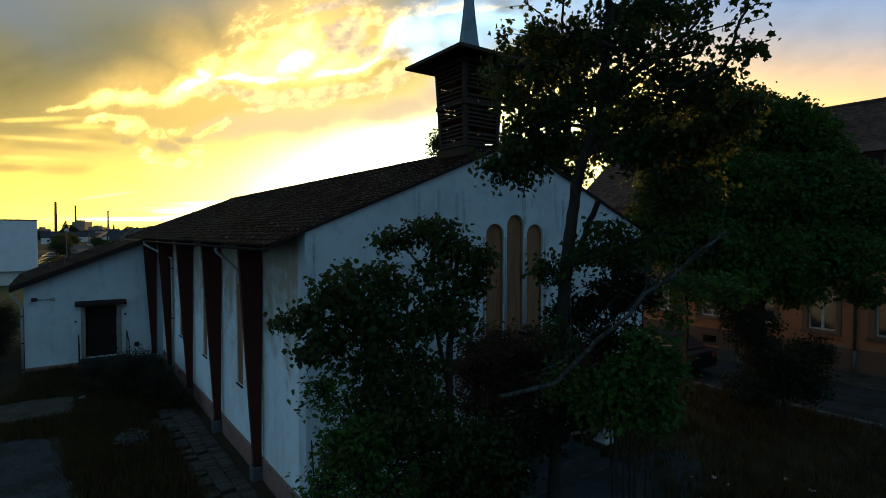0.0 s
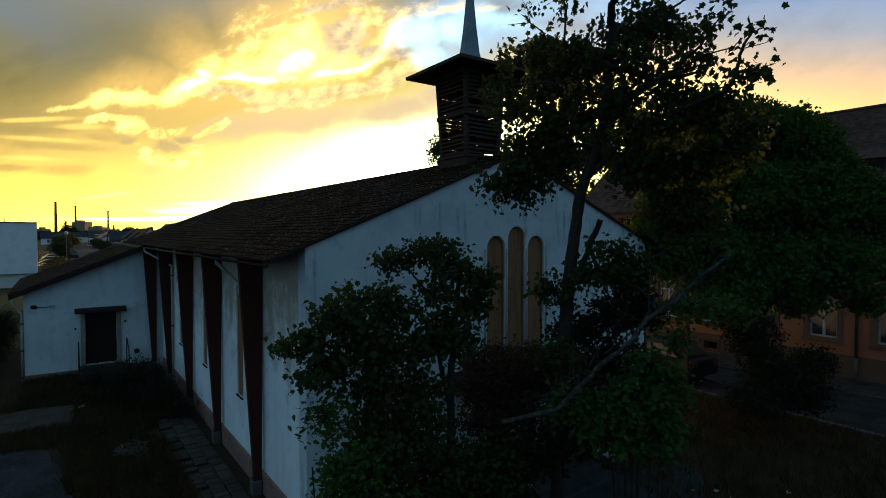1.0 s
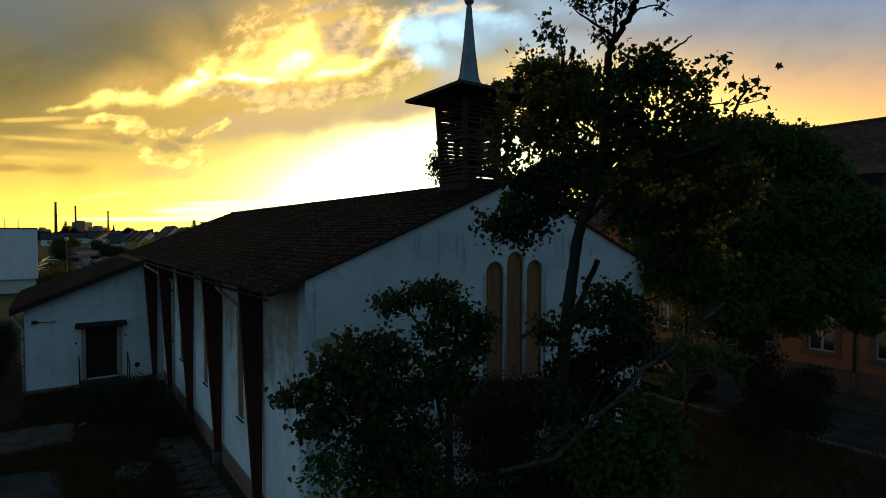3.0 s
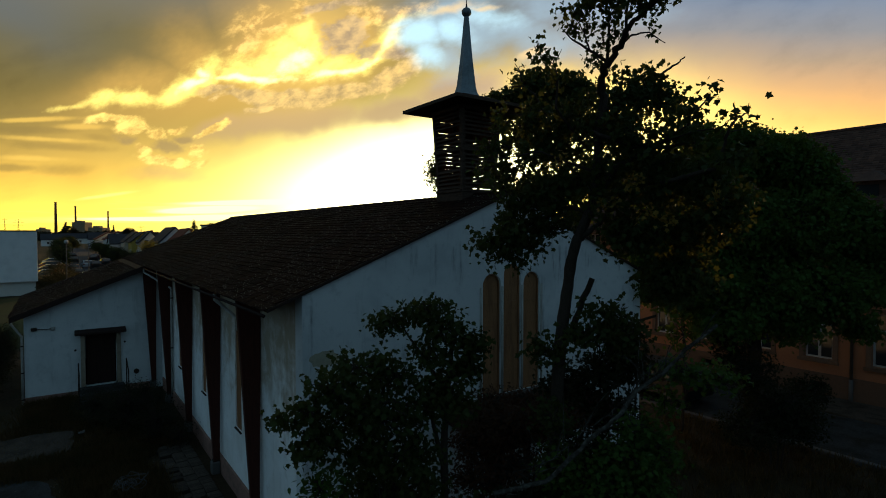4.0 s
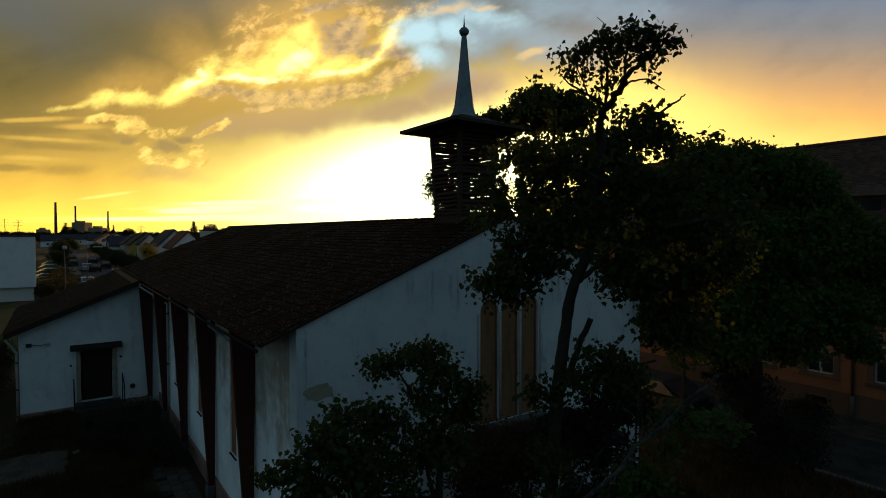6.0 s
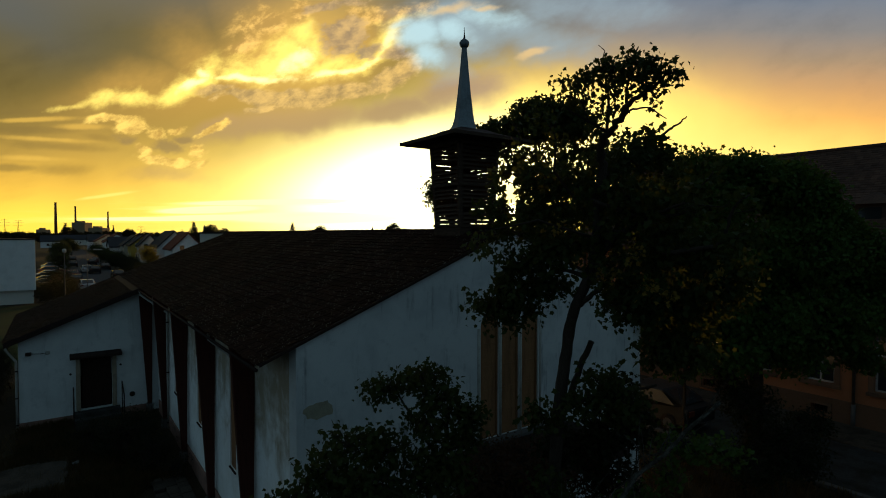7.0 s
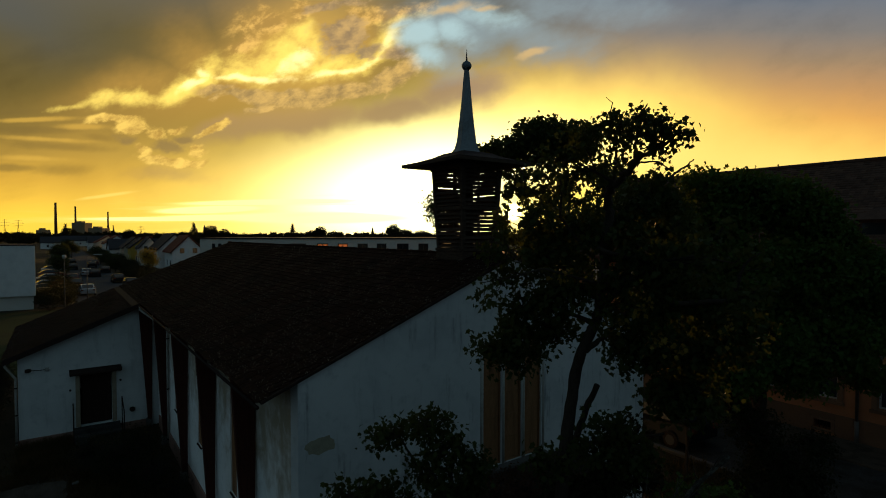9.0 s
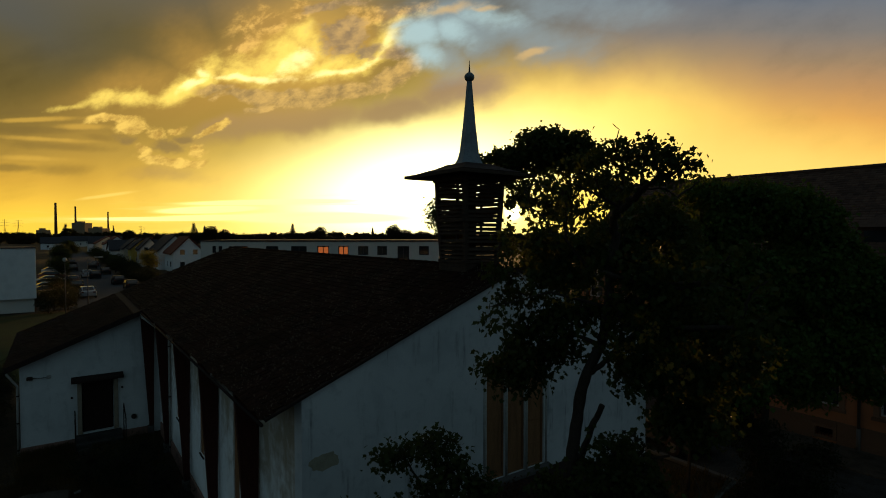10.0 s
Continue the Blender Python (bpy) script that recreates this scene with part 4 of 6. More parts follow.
# belfry on the ridge
BX, BY = 5.12, 1.87
belfry = thing("belfry", "dark slatted timber belfry with a flat flared roof and zinc spire", "belfry", at=(BX, BY, 0))
Z_BASE, Z_TOP = 7.42, 9.52
part("base_box", Form().hexa([(-0.55, -0.55, 6.85), (0.55, -0.55, 6.85), (0.55, 0.55, 6.85), (-0.55, 0.55, 6.85), (-0.55, -0.55, Z_BASE), (0.55, -0.55, Z_BASE), (0.55, 0.55, Z_BASE), (-0.55, 0.55, Z_BASE)]), OLD_WOOD, belfry, "boarded base", bevel=0.01)
half = lambda z: 0.54 + 0.10 * (z - Z_BASE) / (Z_TOP - Z_BASE)
for sx in (-1, 1):
    for sy in (-1, 1):
        a, b, w = half(Z_BASE), half(Z_TOP), 0.11
        q = lambda h, z: [(sx * h, sy * h, z), (sx * (h - w), sy * h, z), (sx * (h - w), sy * (h - w), z), (sx * h, sy * (h - w), z)]
        part("corner_post", Form().hexa(q(a, Z_BASE) + q(b, Z_TOP)), OLD_WOOD, belfry, bevel=0.008)
for z, t in ((Z_BASE, 0.07), (8.42, 0.09), (Z_TOP - 0.1, 0.1)):
    h = half(z) + 0.015
    for s in (-1, 1):
        part("rail", Form().box(-h, h, s * h - 0.03, s * h + 0.03, z, z + t), OLD_WOOD, belfry, bevel=0.006)
        part("rail", Form().box(s * h - 0.03, s * h + 0.03, -h + 0.035, h - 0.035, z, z + t), OLD_WOOD, belfry, bevel=0.006)
rng = random.Random(7)
for side in range(4):
    for tier, (z0, z1) in enumerate(((Z_BASE + 0.10, 8.40), (8.53, Z_TOP - 0.12))):
        z = z0
        while z < z1 - 0.05:
            h = half(z) - 0.05
            if rng.random() > 0.06:
                dz = rng.uniform(-0.015, 0.015)
                slat = part("slat", Form().hexa([(-h, -0.05, 0), (h, -0.05, dz), (h, 0.03, 0.067 + dz), (-h, 0.03, 0.067), (-h, -0.05, 0.013), (h, -0.05, 0.013 + dz), (h, 0.03, 0.080 + dz), (-h, 0.03, 0.080)]), OLD_WOOD, belfry)
                slat.matrix_basis = pose(0, 0, z, 0, 0, 90 * side) @ pose(0, -h - 0.01, 0)
            z += 0.098
    batten = part("batten", Form().box(-0.03, 0.03, -0.44, -0.41, Z_BASE, Z_TOP), OLD_WOOD, belfry)
    batten.matrix_basis = pose(0, 0, 0, 0, 0, 90 * side) @ pose(0.04, 0, 0)
part("inner_frame", Form().box(-0.12, 0.12, -0.12, 0.12, Z_BASE, Z_TOP).box(-0.45, 0.45, -0.04, 0.04, 8.40, 8.50), OLD_WOOD, belfry)
R = 1.17
rf = Form()
rings = [(R, 9.545), (R, 9.575), (0.95, 9.605), (0.95, 9.650), (0.60, 9.77), (0.42, 9.86), (0.0, 9.87)]
for (r0, z0), (r1, z1) in zip(rings, rings[1:]):
    for k in range(4):
        c = lambda r, z, k: ((-r, -r, z), (r, -r, z), (r, r, z), (-r, r, z))[k % 4]
        rf.poly([c(r0, z0, k), c(r0, z0, k + 1), c(r1, z1, k + 1), c(r1, z1, k)], [(0, 1, 2, 3)])
rf.poly([(-R, -R, 9.54), (R, -R, 9.54), (R, R, 9.54), (-R, R, 9.54)], [(3, 2, 1, 0)])
part("flared_roof", rf, BOARD, belfry, "dark flared roof with stepped boards")
for s in (-1, 1):
    part("eave_board", Form().box(-R - 0.02, R + 0.02, s * R - 0.012, s * R + 0.012, 9.52, 9.60), OLD_WOOD, belfry)
    part("eave_board", Form().box(s * R - 0.012, s * R + 0.012, -R + 0.014, R - 0.014, 9.52, 9.60), OLD_WOOD, belfry)
sp = Form()
spire_rings = [(0.54, 9.76), (0.40, 9.845), (0.31, 9.96), (0.25, 10.15), (0.165, 10.80), (0.115, 11.30), (0.07, 11.80), (0.055, 11.95)]
for (r0, z0), (r1, z1) in zip(spire_rings, spire_rings[1:]):
    for k in range(8):
        a0, a1 = math.pi / 8 + k * math.pi / 4, math.pi / 8 + (k + 1) * math.pi / 4
        sp.poly([(r0 * math.cos(a0), r0 * math.sin(a0), z0), (r0 * math.cos(a1), r0 * math.sin(a1), z0), (r1 * math.cos(a1), r1 * math.sin(a1), z1), (r1 * math.cos(a0), r1 * math.sin(a0), z1)], [(0, 1, 2, 3)])
spire = part("spire", sp, LEAD, belfry, "pointed grey zinc spire")
for k in range(8):
    a = math.pi / 8 + k * math.pi / 4
    part("seam", Form().tube([(r * math.cos(a), r * math.sin(a), z) for r, z in spire_rings], 0.008, 4), LEAD, spire)
part("ball", Form().tube([(0, 0, 11.94), (0, 0, 11.97), (0, 0, 12.02), (0, 0, 12.08), (0, 0, 12.13), (0, 0, 12.17)], [0.06, 0.10, 0.125, 0.125, 0.09, 0.03], 12), LEAD, spire, "round zinc ball", smooth=True)
part("tip", Form().tube([(0, 0, 12.15), (0, 0, 12.25), (0, 0, 12.46)], [0.03, 0.016, 0.004], 6), IRON, spire)

# ---- the long house across the lane ----
house = thing("long_house", "long two-storey peach-rendered house with a tall tiled roof", "house")
HX, HY0, HY1, HE = 20.8, -26.0, 11.6, 7.1
WIN_Y = [-0.53 + 2.2 * k for k in range(-9, 6)]
holes = [rect(y - 0.48, y + 0.48, z, z + h) for y in WIN_Y for z, h in ((1.50, 1.95), (4.65, 1.75))]
holes += [rect(y - 0.30, y + 0.30, 0.28, 0.62) for y in WIN_Y[1::2]]
part("facade", Form().plate([rect(HY0, HY1, 0, HE)] + holes, (HX, 0, 0), (0, 1, 0), (0, 0, 1), (0.4, 0, 0)), PEACH, house, "peach-coloured rendered facade")
part("end_wall", Form().plate([[(HX + 0.402, 0), (30.6, 0), (30.6, HE), (25.7, 10.95), (HX + 0.402, HE)]], (0, HY0, 0), (1, 0, 0), (0, 0, 1), (0, 0.4, 0)), PEACH, house)
part("end_wall", Form().plate([[(HX + 0.402, 0), (30.6, 0), (30.6, HE), (25.7, 10.95), (HX + 0.402, HE)]], (0, HY1 - 0.4, 0), (1, 0, 0), (0, 0, 1), (0, 0.4, 0)), PEACH, house)
part("back_wall", Form().box(30.2, 30.6, HY0 + 0.4, HY1 - 0.4, 0, HE), PEACH, house)
part("roof_deck", Form().prism([(20.25, HY0 - 0.3, 6.62), (25.7, HY0 - 0.3, 11.01), (31.15, HY0 - 0.3, 6.62), (31.15, HY0 - 0.3, 6.5), (25.7, HY0 - 0.3, 10.85), (20.25, HY0 - 0.3, 6.5)], (0, HY1 - HY0 + 0.6, 0)), FAR_TILE, house, "tall roof of old brown tiles")
part("eave_box", Form().box(20.3, HX - 0.003, HY0, HY1, 6.35, 6.52), SANDSTONE, house, bevel=0.02)
for y in WIN_Y:
    for z, h in ((1.50, 1.95), (4.65, 1.75)):
        win = part("window", Form().plate([rect(y - 0.66, y + 0.66, z - 0.16, z + h + 0.18), rect(y - 0.48, y + 0.48, z, z + h)], (HX - 0.05, 0, 0), (0, 1, 0), (0, 0, 1), (0.048, 0, 0)), SANDSTONE, house, "tall white casement window in a sandstone surround")
        part("sill", Form().box(HX - 0.12, HX - 0.052, y - 0.70, y + 0.70, z - 0.16, z - 0.04), SANDSTONE, win)
        fr = [rect(y - 0.478, y + 0.478, z + 0.002, z + h - 0.002)] + [rect(y + a, y + a + 0.36, z + 0.07 + b, z + c) for a in (-0.41, 0.05) for b, c in ((0, h * 0.66), (h * 0.70 - 0.07, h - 0.07))]
        part("frame", Form().plate(fr, (HX + 0.12, 0, 0), (0, 1, 0), (0, 0, 1), (0.05, 0, 0)), PIPE, win, "off-white window frame")
        part("pane", Form().box(HX + 0.14, HX + 0.15, y - 0.47, y + 0.47, z + 0.01, z + h - 0.01), GLASS, win)
for y in WIN_Y[1::2]:
    grate = part("cellar_window", Form().plate([rect(y - 0.42, y + 0.42, 0.2, 0.72), rect(y - 0.30, y + 0.30, 0.28, 0.62)], (HX - 0.09, 0, 0), (0, 1, 0), (0, 0, 1), (0.05, 0, 0)), SANDSTONE, house, "barred cellar window")
    for k in range(5):
        part("bar", Form().box(HX + 0.05, HX + 0.07, y - 0.25 + 0.12 * k, y - 0.23 + 0.12 * k, 0.281, 0.619), IRON, grate)
edge_y = [HY0] + [v for y in WIN_Y[1::2] for v in (y - 0.42, y + 0.42)] + [HY1]
for a, b in zip(edge_y[::2], edge_y[1::2]):
    part("plinth", Form().box(HX - 0.06, HX - 0.003, a, b, 0, 0.95), SANDSTONE, house, "brown sandstone plinth", bevel=0.012)
for k in range(1, len(edge_y) - 1, 2):
    part("plinth", Form().box(HX - 0.06, HX - 0.003, edge_y[k], edge_y[k + 1], 0.72, 0.95), SANDSTONE, house, bevel=0.012)
for y in (-1.65, 11.0, -14.0):
    pipe = thing("downpipe", "dark downpipe on the peach facade", "downpipe")
    part("pipe", Form().tube([(HX - 0.09, y, 6.4), (HX - 0.09, y, 0.9)], 0.055, 8), DARK_PIPE, pipe, smooth=True)
    part("foot", Form().tube([(HX - 0.09, y, 0.9), (HX - 0.09, y, 0.05)], 0.075, 8), KERB, pipe, smooth=True)
for y in (-1.75, -9.0, 5.5):
    dormer = thing("dormer", "small hipped dormer on the tiled roof", "dormer")
    part("cheeks", Form().box(21.7, 24.0, y - 0.55, y + 0.55, 7.45, 8.40), FAR_TILE, dormer)
    part("pane", Form().box(21.66, 21.698, y - 0.35, y + 0.35, 7.6, 8.25), GLASS, dormer)
    part("hood", Form().poly([(21.4, y - 0.75, 8.38), (21.4, y + 0.75, 8.38), (24.2, y + 0.75, 8.38), (24.2, y - 0.75, 8.38), (22.1, y, 8.85), (24.2, y, 8.85)],
                             [(0, 1, 4), (1, 2, 5, 4), (3, 0, 4, 5), (2, 3, 5), (3, 2, 1, 0)]), FAR_TILE, dormer)

# ---- the street behind ----
block = thing("white_block", "plain white flat-roofed building with an overhanging upper floor", "building")
part("upper_floor", Form().prism([(-24, 61, 1.42), (-5.15, 61, 1.42), (-6.3, 68, 1.42), (-24, 68, 1.42)], (0, 0, 5.2)), WHITE, block, bevel=0.03)
part("lower_floor", Form().prism([(-24, 61.4, 0), (-5.35, 61.4, 0), (-6.4, 67.6, 0), (-24, 67.6, 0)], (0, 0, 1.419)), GREY_WALL, block)
part("parapet", Form().prism([(-24.06, 60.94, 6.621), (-5.09, 60.94, 6.621), (-6.25, 68.06, 6.621), (-24.06, 68.06, 6.621)], (0, 0, 0.1)), SLATE, block)


def flat_building():
    b = thing("flat_building", "long grey-white flat-roofed building with square windows", "building", at=(9.6, 55.5, 0), turn=YAW)
    xs = [(1.48, 0.42, 0.75, 0), (2.17, 0.42, 0.75, 0), (4.4, 1.6, 0.6, 1), (7.9, 1.4, 0.9, 0), (10.86, 1.75, 1.0, 0), (13.55, 1.3, 1.0, 1), (15.8, 1.15, 1.0, 1), (18.0, 1.15, 1.0, 0), (20.1, 1.1, 1.0, 0), (22.45, 1.3, 1.6, 0), (24.73, 1.1, 1.0, 0)]
    loops = [rect(0, 26.4, 0, 7.25)] + [rect(x - w / 2, x + w / 2, 6.75 - h, 6.75) for x, w, h, lit in xs]
    part("facade", Form().plate(loops, (0, 0, 0), (1, 0, 0), (0, 0, 1), (0, 0.3, 0)), GREY_WALL, b)
    part("body", Form().box(0, 26.4, 1.2, 9, 0, 7.0), GREY_WALL, b)
    part("parapet", Form().box(-0.1, 26.5, -0.12, 9.1, 7.251, 7.40), SLATE, b)
    for x, w, h, lit in xs:
        win = part("window", Form().plate([rect(x - w / 2 + 0.002, x + w / 2 - 0.002, 6.752 - h, 6.748), rect(x - w / 2 + 0.1, x - 0.04, 6.85 - h, 6.65), rect(x + 0.04, x + w / 2 - 0.1, 6.85 - h, 6.65)], (0, 0.12, 0), (1, 0, 0), (0, 0, 1), (0, 0.06, 0)), SLATE, b)
        part("pane", Form().box(x - w / 2 + 0.05, x + w / 2 - 0.05, 0.2, 0.22, 6.8 - h, 6.7), GLOW_PANE if lit else GLASS, win, "pane glowing orange in place of the evening sky beyond" if lit else "")
    return b


flat_building()


def row_house(x, y, w, length, eave, ridge, wall, tile, label, across=False):
    h = thing("row_house", label, "house", "row houses along the street")
    part("shell", Form().plate([[(x, 0), (x + w, 0), (x + w, eave), (x + w / 2, ridge), (x, eave)]], (0, y, 0), (1, 0, 0), (0, 0, 1), (0, length, 0)) if not across
         else Form().plate([[(y, 0), (y + length, 0), (y + length, eave), (y + length / 2, ridge), (y, eave)]], (x, 0, 0), (0, 1, 0), (0, 0, 1), (w, 0, 0)), wall, h)
    t = 0.25
    if across:
        part("roof", Form().prism([(x - 0.3, y - 0.4, eave - 0.15), (x - 0.3, y + length / 2, ridge + 0.05), (x - 0.3, y + length + 0.4, eave - 0.15), (x - 0.3, y + length + 0.4, eave + t - 0.1), (x - 0.3, y + length / 2, ridge + t + 0.1), (x - 0.3, y - 0.4, eave + t - 0.1)], (w + 0.6, 0, 0)), tile, h)
    else:
        part("roof", Form().prism([(x - 0.4, y - 0.3, eave - 0.2), (x + w / 2, y - 0.3, ridge + 0.03), (x + w + 0.4, y - 0.3, eave - 0.2), (x + w + 0.4, y - 0.3, eave + t - 0.15), (x + w / 2, y - 0.3, ridge + t + 0.08), (x - 0.4, y - 0.3, eave + t - 0.15)], (0, length + 0.6, 0)), tile, h)
    for k in range(2):
        for z in (1.0, 3.6):
            if z + 1.2 > eave + 1.2:
                continue
            wx = x + w * (0.3 + 0.4 * k)
            win = part("window", Form().box(wx - 0.55, wx + 0.55, y - 0.05, y - 0.002, z, z + 1.25), WHITE, h)
            part("pane", Form().box(wx - 0.45, wx + 0.45, y - 0.07, y - 0.052, z + 0.1, z + 1.15), GLASS, win)
    for k in range(max(1, int(length / 4))):
        wy = y + 2 + 4 * k
        win = part("window", Form().box(x - 0.05, x - 0.002, wy - 0.6, wy + 0.6, 1.0, 2.3), WHITE, h)
        part("pane", Form().box(x - 0.07, x - 0.052, wy - 0.5, wy + 0.5, 1.1, 2.2), GLASS, win)
    part("chimney", Form().box(x + w * 0.6, x + w * 0.6 + 0.6, y + length * 0.6, y + length * 0.6 + 0.6, ridge - 0.8, ridge + 0.45), RED_TILE, h)
    return h


row_house(16.3, 116, 6.3, 10, 3.9, 7.2, WHITE, RED_TILE, "white row house with a red tiled gable roof")
row_house(15.3, 127, 6.6, 14, 4.2, 7.6, WHITE, SLATE, "white row house with a dark roof")
row_house(13.2, 142, 4.4, 6, 4.2, 6.8, GREY_WALL, SLATE, "grey row house with a narrow gable")
row_house(12.0, 149, 5.2, 8, 4.2, 6.5, YELLOW, SLATE, "yellow row house with a dark roof")
row_house(11.2, 158, 5.6, 10, 4.0, 6.6, CREAM, SLATE, "cream row house with a dark roof")
row_house(9.0, 172, 15.0, 10, 3.4, 6.0, WHITE, SLATE, "white house with a long dark roof", across=True)
row_house(11.5, 232, 8.0, 14, 4.0, 6.9, WHITE, RED_TILE, "white row house with a red roof")
row_house(9.5, 252, 9.0, 14, 4.0, 6.8, CREAM, RED_TILE, "cream row house with a lit roof")
row_house(8.0, 275, 13.0, 12, 3.8, 6.6, WHITE, SLATE, "white house far down the street", across=True)
row_house(-10, 330, 10.0, 10, 3.2, 6.0, WHITE, SLATE, "white house far down the street", across=True)
row_house(-1, 400, 14.0, 10, 3.4, 6.2, GREY_WALL, SLATE, "grey house closing the street", across=True)
row_house(-24, 150, 10.0, 12, 3.8, 7.0, PEACH, RED_TILE, "orange house with a brown roof")
row_house(-36, 190, 8.0, 10, 3.8, 6.8, WHITE, SLATE, "white house behind the flat block", across=True)


def street_lamp(x, y, h, arm):
    lamp_post = thing("street_lamp", "slim metal street lamp", "street lamp", "street lamps")
    lamp_post.location = (x, y, 0)
    part("post", Form().tube([(0, 0, 0), (0, 0, h)], [0.055, 0.032], 8), KERB, lamp_post, smooth=True)
    if arm:
        part("arm", Form().tube([(0, 0, h), (0.2, -0.1, h + 0.15), (0.9, -0.4, h + 0.2)], 0.02, 6), KERB, lamp_post)
        part("lantern", Form().box(0.6, 1.5, -0.6, -0.3, h + 0.18, h + 0.30), PIPE, lamp_post, bevel=0.04)
    else:
        part("lantern", Form().tube([(0, 0, h - 0.02), (0, 0, h + 0.10), (0, 0, h + 0.30), (0, 0, h + 0.38)], [0.08, 0.19, 0.19, 0.06], 10), PIPE, lamp_post, "round lantern head", smooth=True)


street_lamp(-2.75, 55.5, 5.4, False)
street_lamp(-0.55, 65.02, 5.2, True)


def build_car(name_label, paint):
    car = thing("car", name_label, "car", "parked cars")
    prof = [(-2.05, 0.30), (2.0, 0.30), (2.08, 0.55), (2.0, 0.78), (1.15, 0.90), (0.55, 1.38), (-0.95, 1.42), (-1.75, 0.98), (-2.08, 0.90)]
    form = Form()
    n = len(prof)
    ring = lambda w: [(x, w * (1.0 if z < 0.95 else 0.80), z) for x, z in prof]
    form.poly(ring(-0.86) + ring(0.86), [tuple(range(n)), tuple(range(2 * n - 1, n - 1, -1))] + [(i, (i + 1) % n, n + (i + 1) % n, n + i) for i in range(n)])
    part("body", form, paint, car, bevel=0.05)
    glassy = [(1.02, 0.94), (0.52, 1.34), (-0.92, 1.375), (-1.55, 1.00)]
    part("side_glass", Form().poly([(x, -0.862 + 0.17 * (z - 0.9) / 0.5 * 1.0, z) for x, z in glassy] + [(x, -0.90 + 0.17 * (z - 0.9) / 0.5, z) for x, z in glassy], [(0, 1, 2, 3), (7, 6, 5, 4), (0, 4, 5, 1), (1, 5, 6, 2), (2, 6, 7, 3), (3, 7, 4, 0)]), GLASS, car)
    part("side_glass", Form().poly([(x, 0.862 - 0.17 * (z - 0.9) / 0.5 * 1.0, z) for x, z in glassy] + [(x, 0.90 - 0.17 * (z - 0.9) / 0.5, z) for x, z in glassy], [(3, 2, 1, 0), (4, 5, 6, 7), (0, 1, 5, 4), (1, 2, 6, 5), (2, 3, 7, 6), (3, 0, 4, 7)]), GLASS, car)
    part("windscreen", Form().hexa([(1.13, -0.62, 0.93), (1.13, 0.62, 0.93), (1.10, 0.62, 0.93), (1.10, -0.62, 0.93), (0.62, -0.58, 1.34), (0.62, 0.58, 1.34), (0.58, 0.58, 1.34), (0.58, -0.58, 1.34)]), GLASS, car)
    part("rear_window", Form().hexa([(-1.76, -0.6, 1.02), (-1.76, 0.6, 1.02), (-1.70, 0.6, 1.02), (-1.70, -0.6, 1.02), (-1.05, -0.55, 1.38), (-1.05, 0.55, 1.38), (-0.98, 0.55, 1.38), (-0.98, -0.55, 1.38)]), GLASS, car)
    for x in (-1.3, 1.3):
        for y in (-0.80, 0.80):
            wheel = part("wheel", Form().tube([(x, y - 0.1, 0.31), (x, y + 0.1, 0.31)], 0.31, 14), IRON, car)
            part("rim", Form().tube([(x, y - 0.12 if y < 0 else y + 0.1, 0.31), (x, y - 0.1 if y < 0 else y + 0.12, 0.31)], 0.19, 10), KERB, wheel)
    for y in (-0.62, 0.62):
        part("headlight", Form().box(1.99, 2.09, y - 0.15, y + 0.15, 0.62, 0.74), GLASS, car)
        part("tail_light", Form().box(-2.11, -2.03, y - 0.14, y + 0.14, 0.70, 0.88), RED_TILE, car)
    return car


PAINT_SILVER = material("silver_paint", (0.42, 0.44, 0.47), 0.35, (0.36, 0.38, 0.4), 1.0, 0.3, 10, 0.05, 0.0, metal=0.3, gloss=0.6)
PAINT_BLACK = material("black_paint", (0.012, 0.012, 0.013), 0.45, None, 1.0, 0.3, 10, 0.05, 0.0, gloss=0.25)
PAINT_RED = material("dark_red_paint", (0.12, 0.03, 0.025), 0.35, None, 1.0, 0.3, 10, 0.05, 0.0, gloss=0.6)
silver = build_car("silver hatchback parked at the kerb", PAINT_SILVER)
silver.matrix_basis = pose(-0.3, 73.5, 0.04, 0, 0, 92)
black = build_car("black car parked at the kerb", PAINT_BLACK)
black.matrix_basis = pose(15.75, 3.4, 0.03, 0, 0, 86)
red = build_car("dark red car parked at the kerb", PAINT_RED)
red.matrix_basis = pose(-1.3, 96, 0.04, 0, 0, 90)
CARS_SILVER = [(1.1, 111.0), (-4.0, 98.0), (-4.2, 84.0), (-3.9, 125.0)]
CARS_BLACK = [(-1.2, 84.5), (2.2, 108.0), (4.6, 92.0), (5.4, 82.0), (4.4, 118.0), (-0.6, 133.0), (-4.2, 91.0), (-4.1, 77.5), (-4.2, 70.5), (3.2, 140.0), (-0.2, 160.0)]
for x, y in CARS_SILVER:
    copy_thing(silver, pose(x, y, 0.04 if x > -1.6 else 0.03, 0, 0, 90 if x > -3 else 3))
for x, y in CARS_BLACK:
    copy_thing(black, pose(x, y, 0.04, 0, 0, 91 if x > -3 else -2))
copy_thing(red, pose(-4.1, 110, 0.04, 0, 0, 2))
copy_thing(red, pose(4.2, 150, 0.04, 0, 0, 88))

# ---- far works on the horizon ----
def far_at(px, y, depth):
    """A place far ahead by its bearing: px and y in thousandths of the depth, right and up from level at 8 m."""
    p = AHEAD * depth + RIGHT * depth * px / 1000
    return (p.x - 3.3, p.y - 8.9, 8 + depth * y / 1000)


